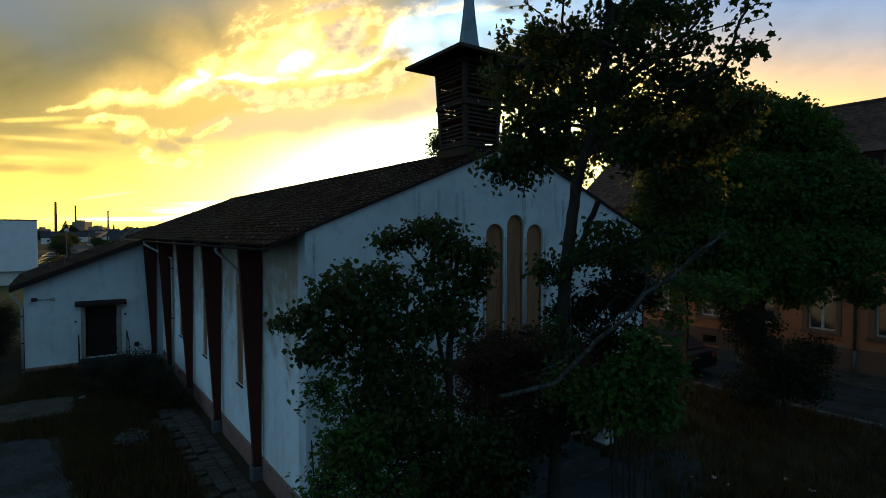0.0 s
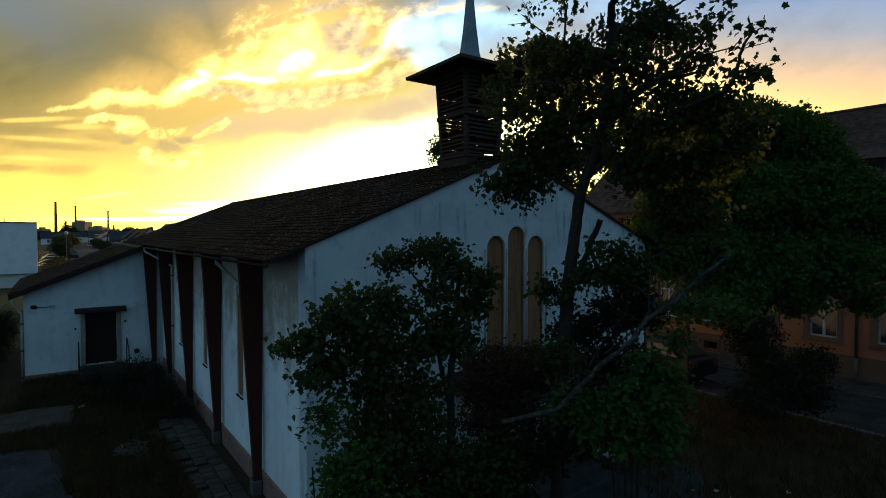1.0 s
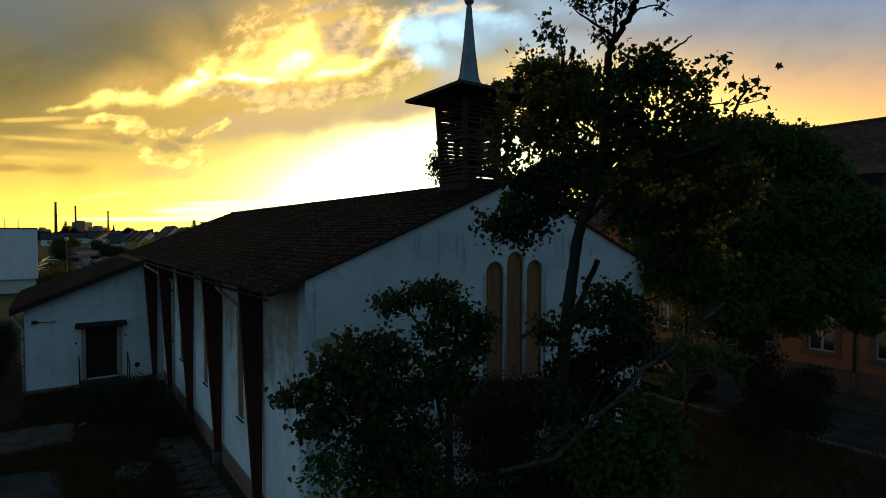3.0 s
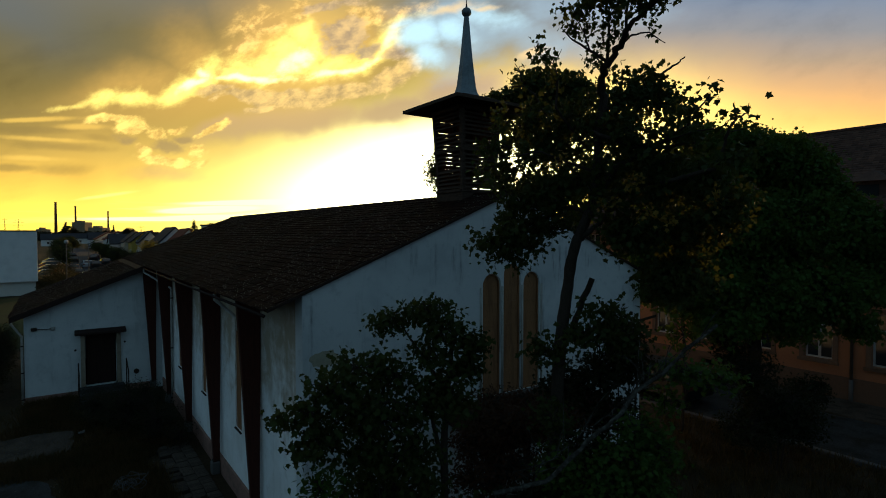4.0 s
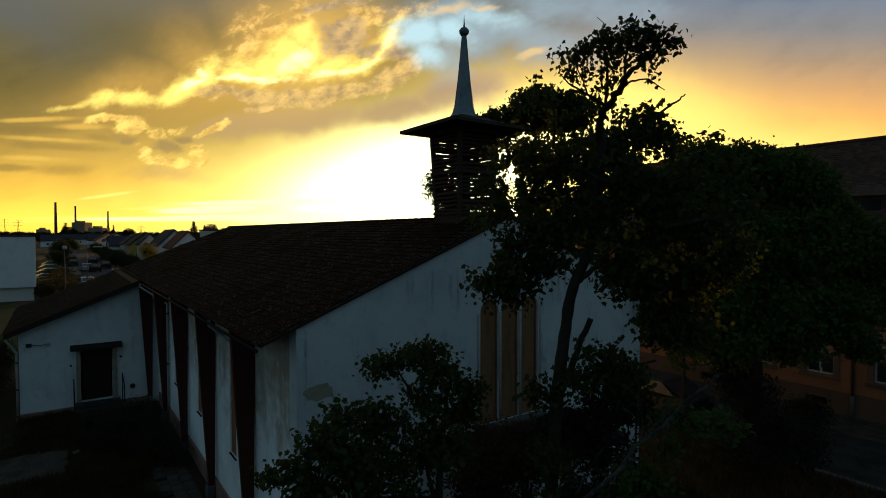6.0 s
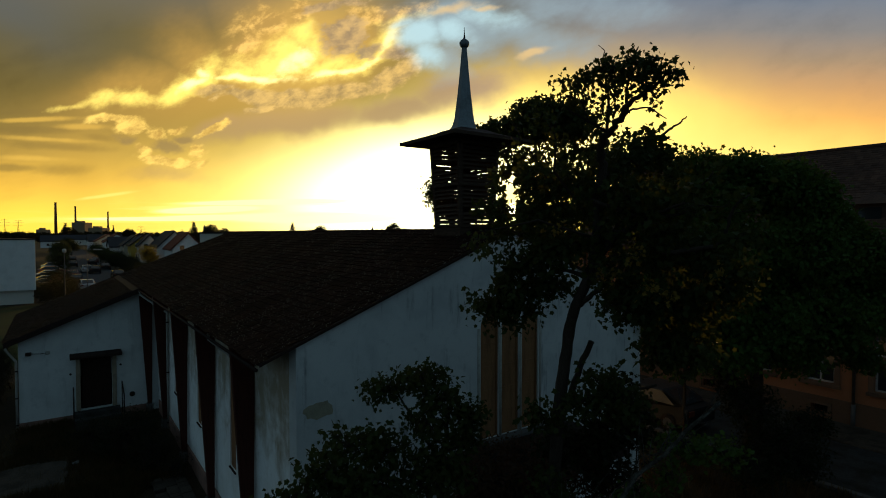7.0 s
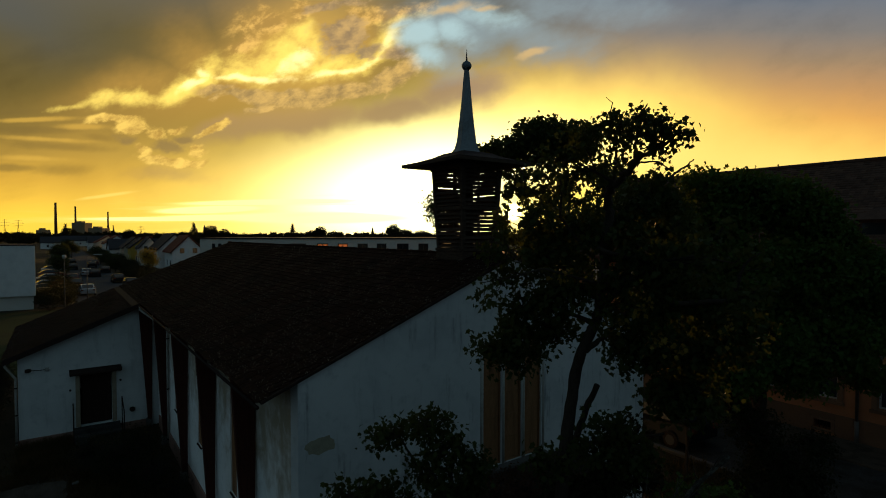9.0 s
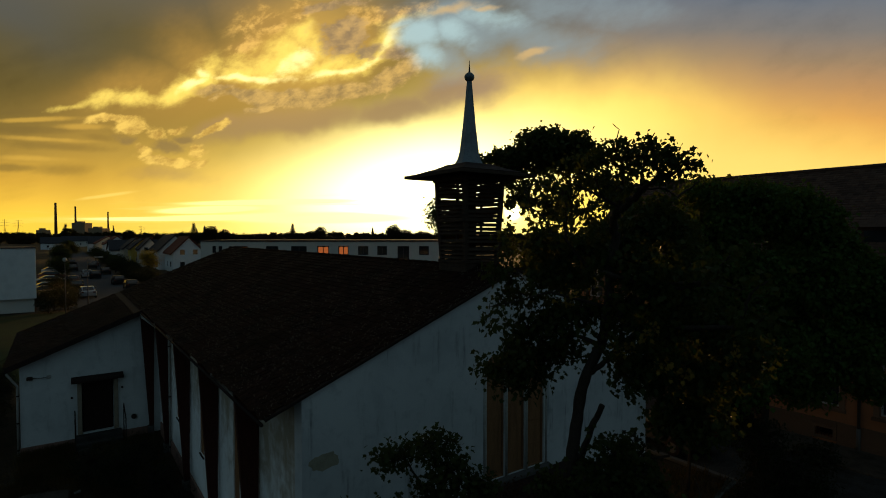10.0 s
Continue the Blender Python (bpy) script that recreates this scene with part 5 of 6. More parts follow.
def chimney(px, top_y, depth, r):
    c = thing("factory_chimney", "tall slim factory chimney on the horizon", "chimney", "factory chimneys")
    x, y, z = far_at(px, top_y, depth)
    part("shaft", Form().tube([(x, y, 0), (x, y, z)], [r * 1.25, r * 0.8], 10), CHIMNEY, c, smooth=True)
    part("crown_ring", Form().tube([(x, y, z - 2), (x, y, z)], r * 0.95, 10), CHIMNEY, c)


chimney(-714.5, 57, 1500, 3.4)
chimney(-678.0, 50, 1550, 2.6)
chimney(-618.0, 40, 1400, 2.0)
chimney(-608.6, 15, 1400, 1.3)


def works(px, top_y, w, depth, label):
    b = thing("factory_block", label, "factory")
    x, y, z = far_at(px, top_y, depth)
    b.matrix_basis = pose(x, y, 0, 0, 0, YAW)
    hw = w * depth / 1000 / 2
    part("hall", Form().box(-hw, hw, 0, 30, 0, z), CONCRETE, b)
    part("roof_house", Form().box(-hw * 0.5, hw * 0.3, 5, 20, z, z + 4), CONCRETE, b)


works(-673.3, 20, 24, 1400, "pale concrete power station hall")
works(-642.0, 10, 26, 1300, "stepped concrete factory block")
works(-746.3, 7, 10, 1300, "small concrete factory tower")


def pylon(px, top_y, depth):
    p = thing("pylon", "lattice steel power pylon", "pylon", "power pylons")
    x, y, z = far_at(px, top_y, depth)
    p.matrix_basis = pose(x, y, 0, 0, 0, YAW)
    legs = Form()
    for s in (-1, 1):
        legs.tube([(s * 4, 0, 0), (s * 1.0, 0, z * 0.6), (0, 0, z)], 0.32, 4)
    for k in range(6):
        a, b = z * k / 7, z * (k + 1) / 7
        w = lambda h: 4 - 3 * min(1, h / (z * 0.6))
        legs.tube([(-w(a), 0, a), (w(b), 0, b)], 0.3, 4)
        legs.tube([(w(a), 0, a), (-w(b), 0, b)], 0.3, 4)
    part("lattice", legs, IRON, p)
    for f, w in ((0.62, 13), (0.78, 15), (0.92, 9)):
        part("cross_arm", Form().tube([(-w, 0, z * f), (0, 0, z * f + 1.2), (w, 0, z * f)], 0.25, 4), IRON, p)


pylon(-809.0, 27, 1500)
pylon(-783.9, 26, 1400)
pylon(-557.4, 14, 1900)
spire_far = thing("far_church_spire", "pointed church spire on the horizon", "spire")
sx, sy, sz = far_at(-130, 13, 1100)
part("spire", Form().tube([(sx, sy, 0), (sx, sy, sz * 0.45), (sx, sy, sz)], [3.2, 3.0, 0.1], 8), SLATE, spire_far)
spire_far = thing("far_tower", "dark round tower above the trees", "tower")
sx, sy, sz = far_at(-440, 15, 900)
part("tower", Form().tube([(sx, sy, 0), (sx, sy, sz - 4), (sx, sy, sz)], [2.2, 2.0, 0.3], 8), SLATE, spire_far)


def far_wood():
    rng = np.random.default_rng(11)
    lobes = []
    for depth, low, high, gap in ((420, 6, 8.6, 5), (600, 7, 10, 7), (900, 9, 12.5, 10)):
        px = -900.0
        while px < 900:
            h = rng.uniform(low, high) * (0.6 + 0.5 * noise.noise((px * 0.012, depth, 0)) + 0.25)
            x, y, z = far_at(px, 0, depth)
            r = rng.uniform(0.25, 0.5) * h
            lobes.append((x, y, h - r, r * 1.3, r))
            lobes.append((x, y, h * 0.4, r * 1.6, h * 0.4))
            px += rng.uniform(0.4, 1.6) * gap * 1000 / depth
    ends, at = crown_points(lobes, rng, 26, 8, 0.7)
    ways = rng.normal(size=at.shape)
    me = leaf_mesh("far_wood", at, ways, rng.normal(size=at.shape) + [0, 0, 0.5], rng.uniform(0.8, 1.8, len(at)), "plain", FAR_WOOD)
    tagged(new("far_wood", me), "dark line of woods along the horizon", "woods", kind="stuff")


far_wood()


def far_tree(px, depth, h, wide, seed, mat=None, conifer=False):
    t = thing("far_tree", "dark conifer against the evening sky" if conifer else "round dark tree against the evening sky", "tree", "trees on the horizon")
    x, y, z = far_at(px, 0, depth)
    part("trunk", Form().tube([(x, y, 0), (x, y, h * 0.8)], [0.03 * h, 0.01 * h], 6), BARK, t)
    if conifer:
        lobes = [(x, y, h * (0.25 + 0.12 * k), wide * (1.0 - 0.155 * k), h * 0.07) for k in range(6)] + [(x, y, h * 0.95, wide * 0.12, h * 0.06)]
    else:
        lobes = [(x, y, h * 0.7, wide, h * 0.28), (x + wide * 0.6, y, h * 0.6, wide * 0.7, h * 0.2), (x - wide * 0.6, y, h * 0.62, wide * 0.6, h * 0.22)]
    add_crown(t, lobes, seed, mat or FAR_WOOD, h * 0.035, "plain", 9000 / h / h * 6, 8, h * 0.022, 0.3, 0)


for k, (px, d, h, w, con) in enumerate([(-697, 420, 15.5, 5.2, True), (-690, 440, 13, 5.0, False), (-580, 420, 11.5, 4, False), (-460, 330, 14.5, 4.6, True), (-428, 330, 13.2, 3.6, False), (-278, 430, 16.0, 4.4, True), (-226, 430, 14, 4.4, False), (-240, 450, 11, 6, False),
                                        (-92, 300, 13.6, 3.8, False), (-70, 310, 10.5, 5, False), (-40, 330, 10.0, 5, False), (-608, 500, 13, 2.6, True), (-404, 400, 11.5, 4, False)]):
    far_tree(px, d, h, w, 40 + k, None, con)


def street_tree(x, y, h, w, seed, mat, label):
    t = thing("street_tree", label, "tree", "trees along the street")
    part("trunk", Form().tube([(x, y, 0), (x + 0.1, y, h * 0.6)], [0.12, 0.06], 6), BARK, t)
    add_crown(t, [(x, y, h * 0.68, w, h * 0.3), (x + w * 0.4, y + 0.3, h * 0.5, w * 0.8, h * 0.22)], seed, mat, 0.13, "plain", 1700, 12, 0.2, 0.4, 0.02)


for k, (x, y, h, w, mat, lab) in enumerate([(10.6, 106, 5.4, 1.8, LEAF_GOLD, "golden-leaved street tree with low sunlight painted into its leaves"), (6.5, 122, 3.6, 1.8, LEAF, "small green street tree"), (6.0, 135, 4.0, 1.8, LEAF, "small green street tree"), (5.6, 152, 4.4, 2.0, LEAF, "small green street tree"),
                                            (5.4, 172, 4.6, 2.0, LEAF, "small green street tree"), (-3.0, 150, 5.0, 2.2, LEAF, "green tree beside the parking strip"), (-2.6, 180, 5.5, 2.4, LEAF, "green tree beside the parking strip"),
                                            (-2.9, 70, 2.2, 0.9, LEAF_DRY, "rusty-leaved bush beside the parking strip"), (-3.2, 102, 4.6, 1.7, LEAF, "green tree beside the parking strip"), (0.5, 200, 5.5, 2.2, LEAF, "green street tree beside the road"), (0.0, 240, 6.0, 2.4, LEAF, "green street tree beside the road")]):
    street_tree(x, y, h, w, 60 + k, mat, lab)


def street_hedge(label, lobes, seed):
    h = thing("hedge", label, "hedge", "hedges along the street")
    for x, y, z, *_ in lobes:
        part("stem", Form().tube([(x, y, 0), (x, y, z)], [0.06, 0.03], 5), BARK, h)
    add_crown(h, lobes, seed, LEAF_SHADE, 0.15, "plain", 1500, 12, 0.2, 0.3, 0)


rng = random.Random(77)
for k in range(9):
    y = 84 + 12 * k
    street_hedge("dark green hedge between the street and the houses", [(7.4 + rng.uniform(-0.4, 2.4), y + rng.uniform(0, 11), rng.uniform(0.8, 1.7), rng.uniform(0.9, 1.6), rng.uniform(0.8, 1.6)) for _ in range(5)], 210 + k)
for k in range(4):
    street_hedge("dark bushes between the lawn and the parked cars", [(rng.uniform(-4.6, -1.9), 59 + 7 * k + rng.uniform(0, 7), rng.uniform(0.7, 1.5), rng.uniform(0.7, 1.3), rng.uniform(0.6, 1.4)) for _ in range(6)], 230 + k)

# ---- trees and bushes ----
# the tall tree before the gable
tall = thing("tall_tree", "tall broad-leaved tree with an open crown and bare upper branches", "tree")
limb(tall, [(2.13, -3.79, -0.09), (2.20, -3.83, 1.97), (2.21, -3.90, 3.61), (2.23, -3.99, 4.90), (2.27, -4.06, 5.54), (2.29, -4.12, 6.01), (2.28, -4.23, 6.31), (2.36, -4.39, 6.70)], 0.092, 0.066, "trunk", seed=1, bend=0.03)
limb(tall, [(2.36, -4.39, 6.70)] + [(2.32, -4.54, 7.31), (2.15, -4.75, 8.12), (2.01, -4.83, 8.33), (1.87, -5.04, 8.42), (1.73, -5.30, 8.52), (1.58, -5.50, 8.60), (1.47, -5.72, 8.65), (1.40, -5.92, 8.69), (1.41, -6.11, 8.78)], 0.066, 0.012, seed=2)
limb(tall, [(2.38, -4.36, 6.68), (2.29, -4.04, 6.76), (1.92, -3.66, 6.60)], 0.04, 0.01, seed=60)
limb(tall, [(2.33, -4.50, 7.20), (1.5, -4.3, 7.42), (0.70, -4.10, 7.28)], 0.02, 0.004, seed=140)
limb(tall, [(2.38, -4.35, 6.76), (2.44, -4.75, 7.26), (2.62, -5.11, 7.46), (2.98, -5.49, 7.52)], 0.06, 0.015, seed=61)
limb(tall, [(1.73, -5.30, 8.52), (1.76, -5.44, 8.61), (1.82, -5.61, 8.60), (1.96, -5.72, 8.48)], 0.016, 0.004, seed=62)
limb(tall, [(1.87, -5.04, 8.42), (1.61, -4.97, 8.54), (1.38, -4.93, 8.61), (1.28, -4.85, 8.75)], 0.02, 0.005, seed=63)
limb(tall, [(1.58, -5.50, 8.60), (1.45, -5.59, 8.75), (1.44, -5.69, 9.05), (1.38, -5.77, 9.11)], 0.02, 0.005, seed=64)
limb(tall, [(1.86, -5.03, 8.44), (1.72, -5.16, 8.67), (1.54, -5.28, 8.86), (1.49, -5.24, 9.10)], 0.02, 0.005, seed=65)
limb(tall, [(1.49, -5.24, 9.10), (1.53, -5.25, 9.24), (1.47, -5.21, 9.30)], 0.006, 0.003, seed=66)
limb(tall, [(1.61, -4.97, 8.54), (1.48, -5.00, 8.70), (1.32, -4.99, 8.86)], 0.012, 0.003, seed=67)
limb(tall, [(2.20, -4.67, 7.96), (2.83, -4.63, 8.22), (3.17, -4.74, 8.47), (3.41, -4.84, 8.66), (3.54, -4.92, 8.75), (3.62, -4.97, 8.84)], 0.03, 0.0075, seed=68)
limb(tall, [(3.17, -4.74, 8.47), (3.22, -4.77, 8.64), (3.33, -4.84, 8.75)], 0.007, 0.003, seed=69)
limb(tall, [(3.27, -4.80, 8.55), (3.42, -4.91, 8.51)], 0.006, 0.003, seed=70)
limb(tall, [(1.99, -4.70, 7.67), (2.50, -4.95, 7.49), (2.70, -5.21, 7.53), (2.31, -5.79, 7.62), (2.27, -6.06, 7.90)], 0.03, 0.0075, seed=80)
limb(tall, [(2.70, -5.21, 7.53), (2.55, -5.72, 7.58), (2.41, -6.11, 7.54), (2.36, -6.20, 7.60)], 0.014, 0.0035, seed=81)
limb(tall, [(2.60, -5.28, 7.03), (2.55, -5.98, 7.12), (2.41, -6.12, 7.23), (2.36, -6.20, 7.42), (2.34, -6.30, 7.60), (2.44, -6.38, 7.66)], 0.03, 0.0075, seed=82)
limb(tall, [(2.34, -6.25, 7.47), (2.44, -6.38, 7.50), (2.53, -6.44, 7.54)], 0.006, 0.003, seed=83)
limb(tall, [(2.31, -4.31, 7.58), (1.93, -4.15, 8.07), (1.88, -4.23, 8.41), (1.84, -4.19, 8.66), (1.72, -4.10, 8.85)], 0.02, 0.005, seed=84)
limb(tall, [(2.31, -3.82, 7.82), (2.06, -3.62, 8.38), (1.93, -3.52, 8.50), (1.67, -3.34, 8.46)], 0.016, 0.004, seed=85)
limb(tall, [(1.93, -3.52, 8.50), (1.90, -3.50, 8.70), (1.84, -3.45, 8.81)], 0.008, 0.003, seed=86)
limb(tall, [(1.86, -4.21, 8.63), (1.93, -4.25, 8.81)], 0.006, 0.003, seed=87)
limb(tall, [(2.40, -6.18, 7.16), (2.49, -6.30, 7.27), (2.63, -6.40, 7.21)], 0.008, 0.003, seed=88)
limb(tall, [(2.63, -3.82, 4.88), (2.73, -3.93, 5.38), (2.80, -4.07, 5.74)], 0.045, 0.042, "stub", seed=4, label="sawn-off branch stub")
limb(tall, [(2.55, -3.72, 4.8), (2.75, -4.2, 5.0), (2.95, -5.0, 5.3)], 0.045, 0.015, seed=10)
TOP = [(1.43, -6.12, 8.81, 0.11, 0.08), (1.42, -5.99, 8.77, 0.11, 0.11), (1.31, -5.97, 8.88, 0.12, 0.11), (1.40, -5.80, 8.74, 0.10, 0.11), (1.34, -5.74, 8.99, 0.10, 0.14), (1.41, -5.68, 8.83, 0.10, 0.14), (1.46, -5.46, 8.97, 0.13, 0.13), (1.40, -5.30, 9.00, 0.13, 0.13), (1.38, -5.16, 8.94, 0.12, 0.11), (1.34, -5.01, 8.89, 0.11, 0.09), (1.22, -4.92, 8.94, 0.07, 0.06, 0.7), (1.33, -4.88, 8.80, 0.11, 0.08, 0.5), (1.56, -5.29, 8.82, 0.15, 0.11, 0.8), (1.48, -5.00, 8.72, 0.15, 0.10, 0.45), (1.65, -5.36, 8.64, 0.08, 0.10, 0.7), (1.75, -5.06, 8.63, 0.12, 0.09, 0.6), (1.83, -5.61, 8.65, 0.06, 0.05, 0.6), (1.55, -5.90, 8.68, 0.08, 0.05, 0.8), (1.85, -4.90, 8.50, 0.11, 0.09, 0.8)]
UPPER = [(3.17, -4.73, 8.51, 0.15, 0.12, 0.8), (3.28, -4.82, 8.35, 0.15, 0.14), (2.91, -4.68, 8.36, 0.14, 0.11), (3.03, -4.77, 8.17, 0.26, 0.14), (2.72, -4.53, 8.59, 0.11, 0.08, 0.5), (2.68, -4.52, 8.30, 0.18, 0.12, 0.7), (3.17, -5.11, 8.13, 0.16, 0.09, 0.8)]
UPPER += [(1.87, -3.47, 8.71, 0.17, 0.13, 0.3), (1.72, -4.1, 8.82, 0.12, 0.09, 0.7), (1.88, -4.22, 8.44, 0.1, 0.14, 0.7), (1.82, -4.17, 8.64, 0.07, 0.12, 0.4), (3.02, -4.8, 8.44, 0.21, 0.17, 0.8), (2.78, -4.75, 8.23, 0.22, 0.19), (3.17, -4.91, 8.24, 0.14, 0.17, 0.8), (2.54, -4.71, 8.03, 0.22, 0.2), (2.21, -4.47, 8.17, 0.12, 0.12), (2.89, -5.21, 7.97, 0.16, 0.12, 0.8), (2.85, -5.31, 7.76, 0.13, 0.09, 0.8), (2.24, -5.86, 7.68, 0.12, 0.09, 0.8), (2.27, -6.06, 7.91, 0.04, 0.07), (2.18, -6.0, 7.73, 0.11, 0.07, 0.8), (2.79, -5.52, 7.64, 0.14, 0.07), (2.83, -5.67, 7.54, 0.09, 0.09, 0.8), (2.92, -5.24, 7.61, 0.27, 0.09, 0.9), (2.56, -4.99, 7.51, 0.31, 0.11, 0.9), (2.49, -6.3, 7.26, 0.12, 0.12, 0.9), (2.36, -6.32, 7.66, 0.05, 0.05, 0.6), (2.39, -6.23, 7.16, 0.12, 0.08, 0.8)]
MIDDLE = [(1.72, -3.45, 7.62, 0.36, 0.30, 0.7), (2.10, -3.70, 7.62, 0.32, 0.28, 0.7), (1.95, -3.40, 7.95, 0.35, 0.2, 0.6), (0.70, -4.10, 7.2, 0.06, 0.16, 0.8), (1.99, -3.58, 8.05, 0.44, 0.21, 0.95), (2.35, -4.09, 7.89, 0.39, 0.29, 1), (2.27, -4.65, 7.76, 0.24, 0.24, 0.9), (2.45, -4.90, 7.68, 0.24, 0.20, 0.9), (1.82, -3.48, 7.31, 0.32, 0.12, 0.7), (2.29, -3.94, 7.52, 0.22, 0.16, 0.5), (2.07, -3.67, 7.05, 0.40, 0.17, 0.9), (2.29, -4.19, 7.13, 0.32, 0.20, 0.9), (2.44, -4.66, 7.28, 0.29, 0.20, 0.9), (2.58, -4.78, 6.93, 0.34, 0.22, 1), (2.82, -5.18, 7.29, 0.34, 0.16, 1), (2.89, -5.12, 6.99, 0.39, 0.24), (2.90, -5.62, 7.08, 0.34, 0.23), (3.01, -5.83, 6.73, 0.33, 0.29), (2.28, -4.57, 6.76, 0.22, 0.10, 0.6), (1.63, -3.36, 7.17, 0.13, 0.17, 0.5), (2.14, -3.98, 6.85, 0.31, 0.12, 0.6)]
LOWER = [(1.63, -3.24, 6.23, 0.27, 0.22), (1.96, -3.47, 6.42, 0.39, 0.24), (2.31, -3.84, 6.46, 0.30, 0.19, 0.8), (2.59, -4.45, 5.30, 0.26, 0.15), (2.62, -4.81, 6.37, 0.37, 0.29), (2.85, -5.21, 6.42, 0.43, 0.28), (3.10, -5.51, 6.55, 0.35, 0.28), (2.98, -5.06, 5.79, 0.28, 0.33), (2.96, -5.31, 5.85, 0.43, 0.35), (2.00, -3.93, 4.78, 0.26, 0.19), (2.63, -4.73, 5.05, 0.30, 0.25), (2.37, -4.30, 5.04, 0.27, 0.20)]
LOWER += [(1.92, -3.49, 6.83, 0.31, 0.27, 0.8), (2.15, -3.79, 6.61, 0.29, 0.22, 0.7), (1.75, -3.38, 6.52, 0.22, 0.22, 0.9), (2.22, -3.95, 7.03, 0.30, 0.23, 0.7), (1.88, -3.49, 6.14, 0.28, 0.22, 0.8), (2.61, -4.61, 6.52, 0.25, 0.22, 0.8)]
add_crown(tall, TOP, 122, LEAF, 0.058, per_area=8200, cluster=9, spread=0.055, twig=0.005, name="top_crown")
add_crown(tall, UPPER + MIDDLE + LOWER, 21, LEAF, 0.077, per_area=6000, cluster=11, spread=0.09, twig=0.005, gaps=[(x, y, 8.02, 0.15, 0.75, 0.03) for x, y in ((1.41, -3.85), (1.55, -3.72), (1.70, -3.56), (1.85, -3.41), (2.02, -3.25), (2.23, -2.97))] + [(2.25, -4.3, 6.72, 0.32, 0.14, 0.2), (2.30, -3.75, 6.30, 0.30, 0.12, 0.3)])
limb(tall, [(2.31, -4.27, 6.31), (2.40, -4.50, 6.53), (2.55, -4.73, 6.87)], 0.04, 0.02, seed=131)
# clusters coloured as yellow leaves with the sun coming through
BACKLIT = [(1.70, -4.39, 7.28, 0.07, 0.13), (2.15, -5.21, 7.01, 0.12, 0.11), (2.06, -4.91, 6.77, 0.12, 0.08), (2.40, -5.53, 6.53, 0.09, 0.07), (2.57, -6.01, 6.83, 0.05, 0.13), (2.21, -5.39, 6.65, 0.09, 0.05)]
add_crown(tall, BACKLIT, 121, LEAF_YELLOW, 0.06, per_area=2600, cluster=9, spread=0.06, twig=0.004, name="backlit_yellow_leaves")

# the lower tree at the corner
small = thing("young_tree", "young broad-leaved tree with dark drooping leaves", "tree")
limb(small, [(0.62, -3.55, -0.1), (0.63, -3.51, 1.7), (0.61, -3.43, 3.54), (0.68, -3.44, 4.5), (0.81, -3.39, 5.01)], 0.065, 0.03, "trunk", seed=11)
limb(small, [(0.61, -3.43, 3.30), (0.38, -3.48, 4.1), (-0.13, -3.37, 4.3), (-0.8, -3.5, 4.4)], 0.035, 0.01, seed=12)
limb(small, [(0.66, -3.44, 4.3), (0.5, -3.0, 4.8), (0.45, -2.6, 5.1)], 0.028, 0.009, seed=13)
limb(small, [(0.61, -3.43, 2.6), (0.1, -3.5, 3.0), (-0.6, -3.7, 3.2)], 0.05, 0.015, seed=14)
SMALL_TOP = [(0.63, -3.05, 5.33, 0.41, 0.17), (0.25, -2.66, 5.17, 0.28, 0.14, 0.8), (0.70, -3.35, 5.11, 0.33, 0.19), (0.88, -3.61, 5.04, 0.20, 0.19), (0.51, -3.11, 4.80, 0.21, 0.14, 0.6), (0.88, -3.62, 4.68, 0.16, 0.20, 0.9), (-0.55, -3.21, 4.75, 0.31, 0.20), (-0.94, -3.43, 4.60, 0.29, 0.22), (-1.20, -3.38, 4.36, 0.24, 0.21), (-1.49, -3.17, 4.30, 0.15, 0.11), (-0.12, -3.15, 4.61, 0.18, 0.24, 0.8)]
SMALL_TOP += [(0.05, -3.24, 4.54, 0.36, 0.22, 0.7), (0.51, -3.32, 4.85, 0.27, 0.22, 0.7), (0.69, -3.58, 4.51, 0.29, 0.25, 0.7), (0.39, -3.50, 4.25, 0.36, 0.29, 0.8), (0.87, -3.70, 4.88, 0.19, 0.19, 0.8), (0.20, -2.83, 5.19, 0.26, 0.18, 0.7)]
SMALL_LOW = [(-1.07, -3.36, 3.96, 0.36, 0.23), (-0.65, -3.40, 4.32, 0.30, 0.30), (-0.23, -3.34, 4.09, 0.52, 0.30), (0.55, -3.40, 4.24, 0.26, 0.19, 0.7), (0.79, -3.58, 4.10, 0.20, 0.19, 0.6), (-0.07, -3.47, 3.64, 0.52, 0.25, 0.9), (-0.60, -3.46, 3.73, 0.26, 0.20), (-0.19, -3.40, 3.16, 0.76, 0.34), (0.25, -3.49, 2.59, 0.71, 0.35), (-0.67, -3.57, 2.79, 0.45, 0.39)]
add_crown(small, SMALL_TOP + SMALL_LOW, 22, LEAF, 0.072, per_area=6600, cluster=11, spread=0.08, twig=0.006)


def bush(label, lobes, seed, mat, size, shape="plain", per_area=1300, name="bush"):
    b = thing(name, label, "bush")
    x, y = lobes[0][0], lobes[0][1]
    for k in range(5):
        a = 2 * math.pi * k / 5
        part("stem", Form().tube([(x + 0.1 * math.cos(a), y + 0.1 * math.sin(a), -0.05), (x + 0.3 * math.cos(a), y + 0.3 * math.sin(a), lobes[0][2])], [0.025, 0.008], 5), BARK, b)
    add_crown(b, lobes, seed, mat, size, shape, per_area, 8, 0.08, 0.3, 0.006)
    return b


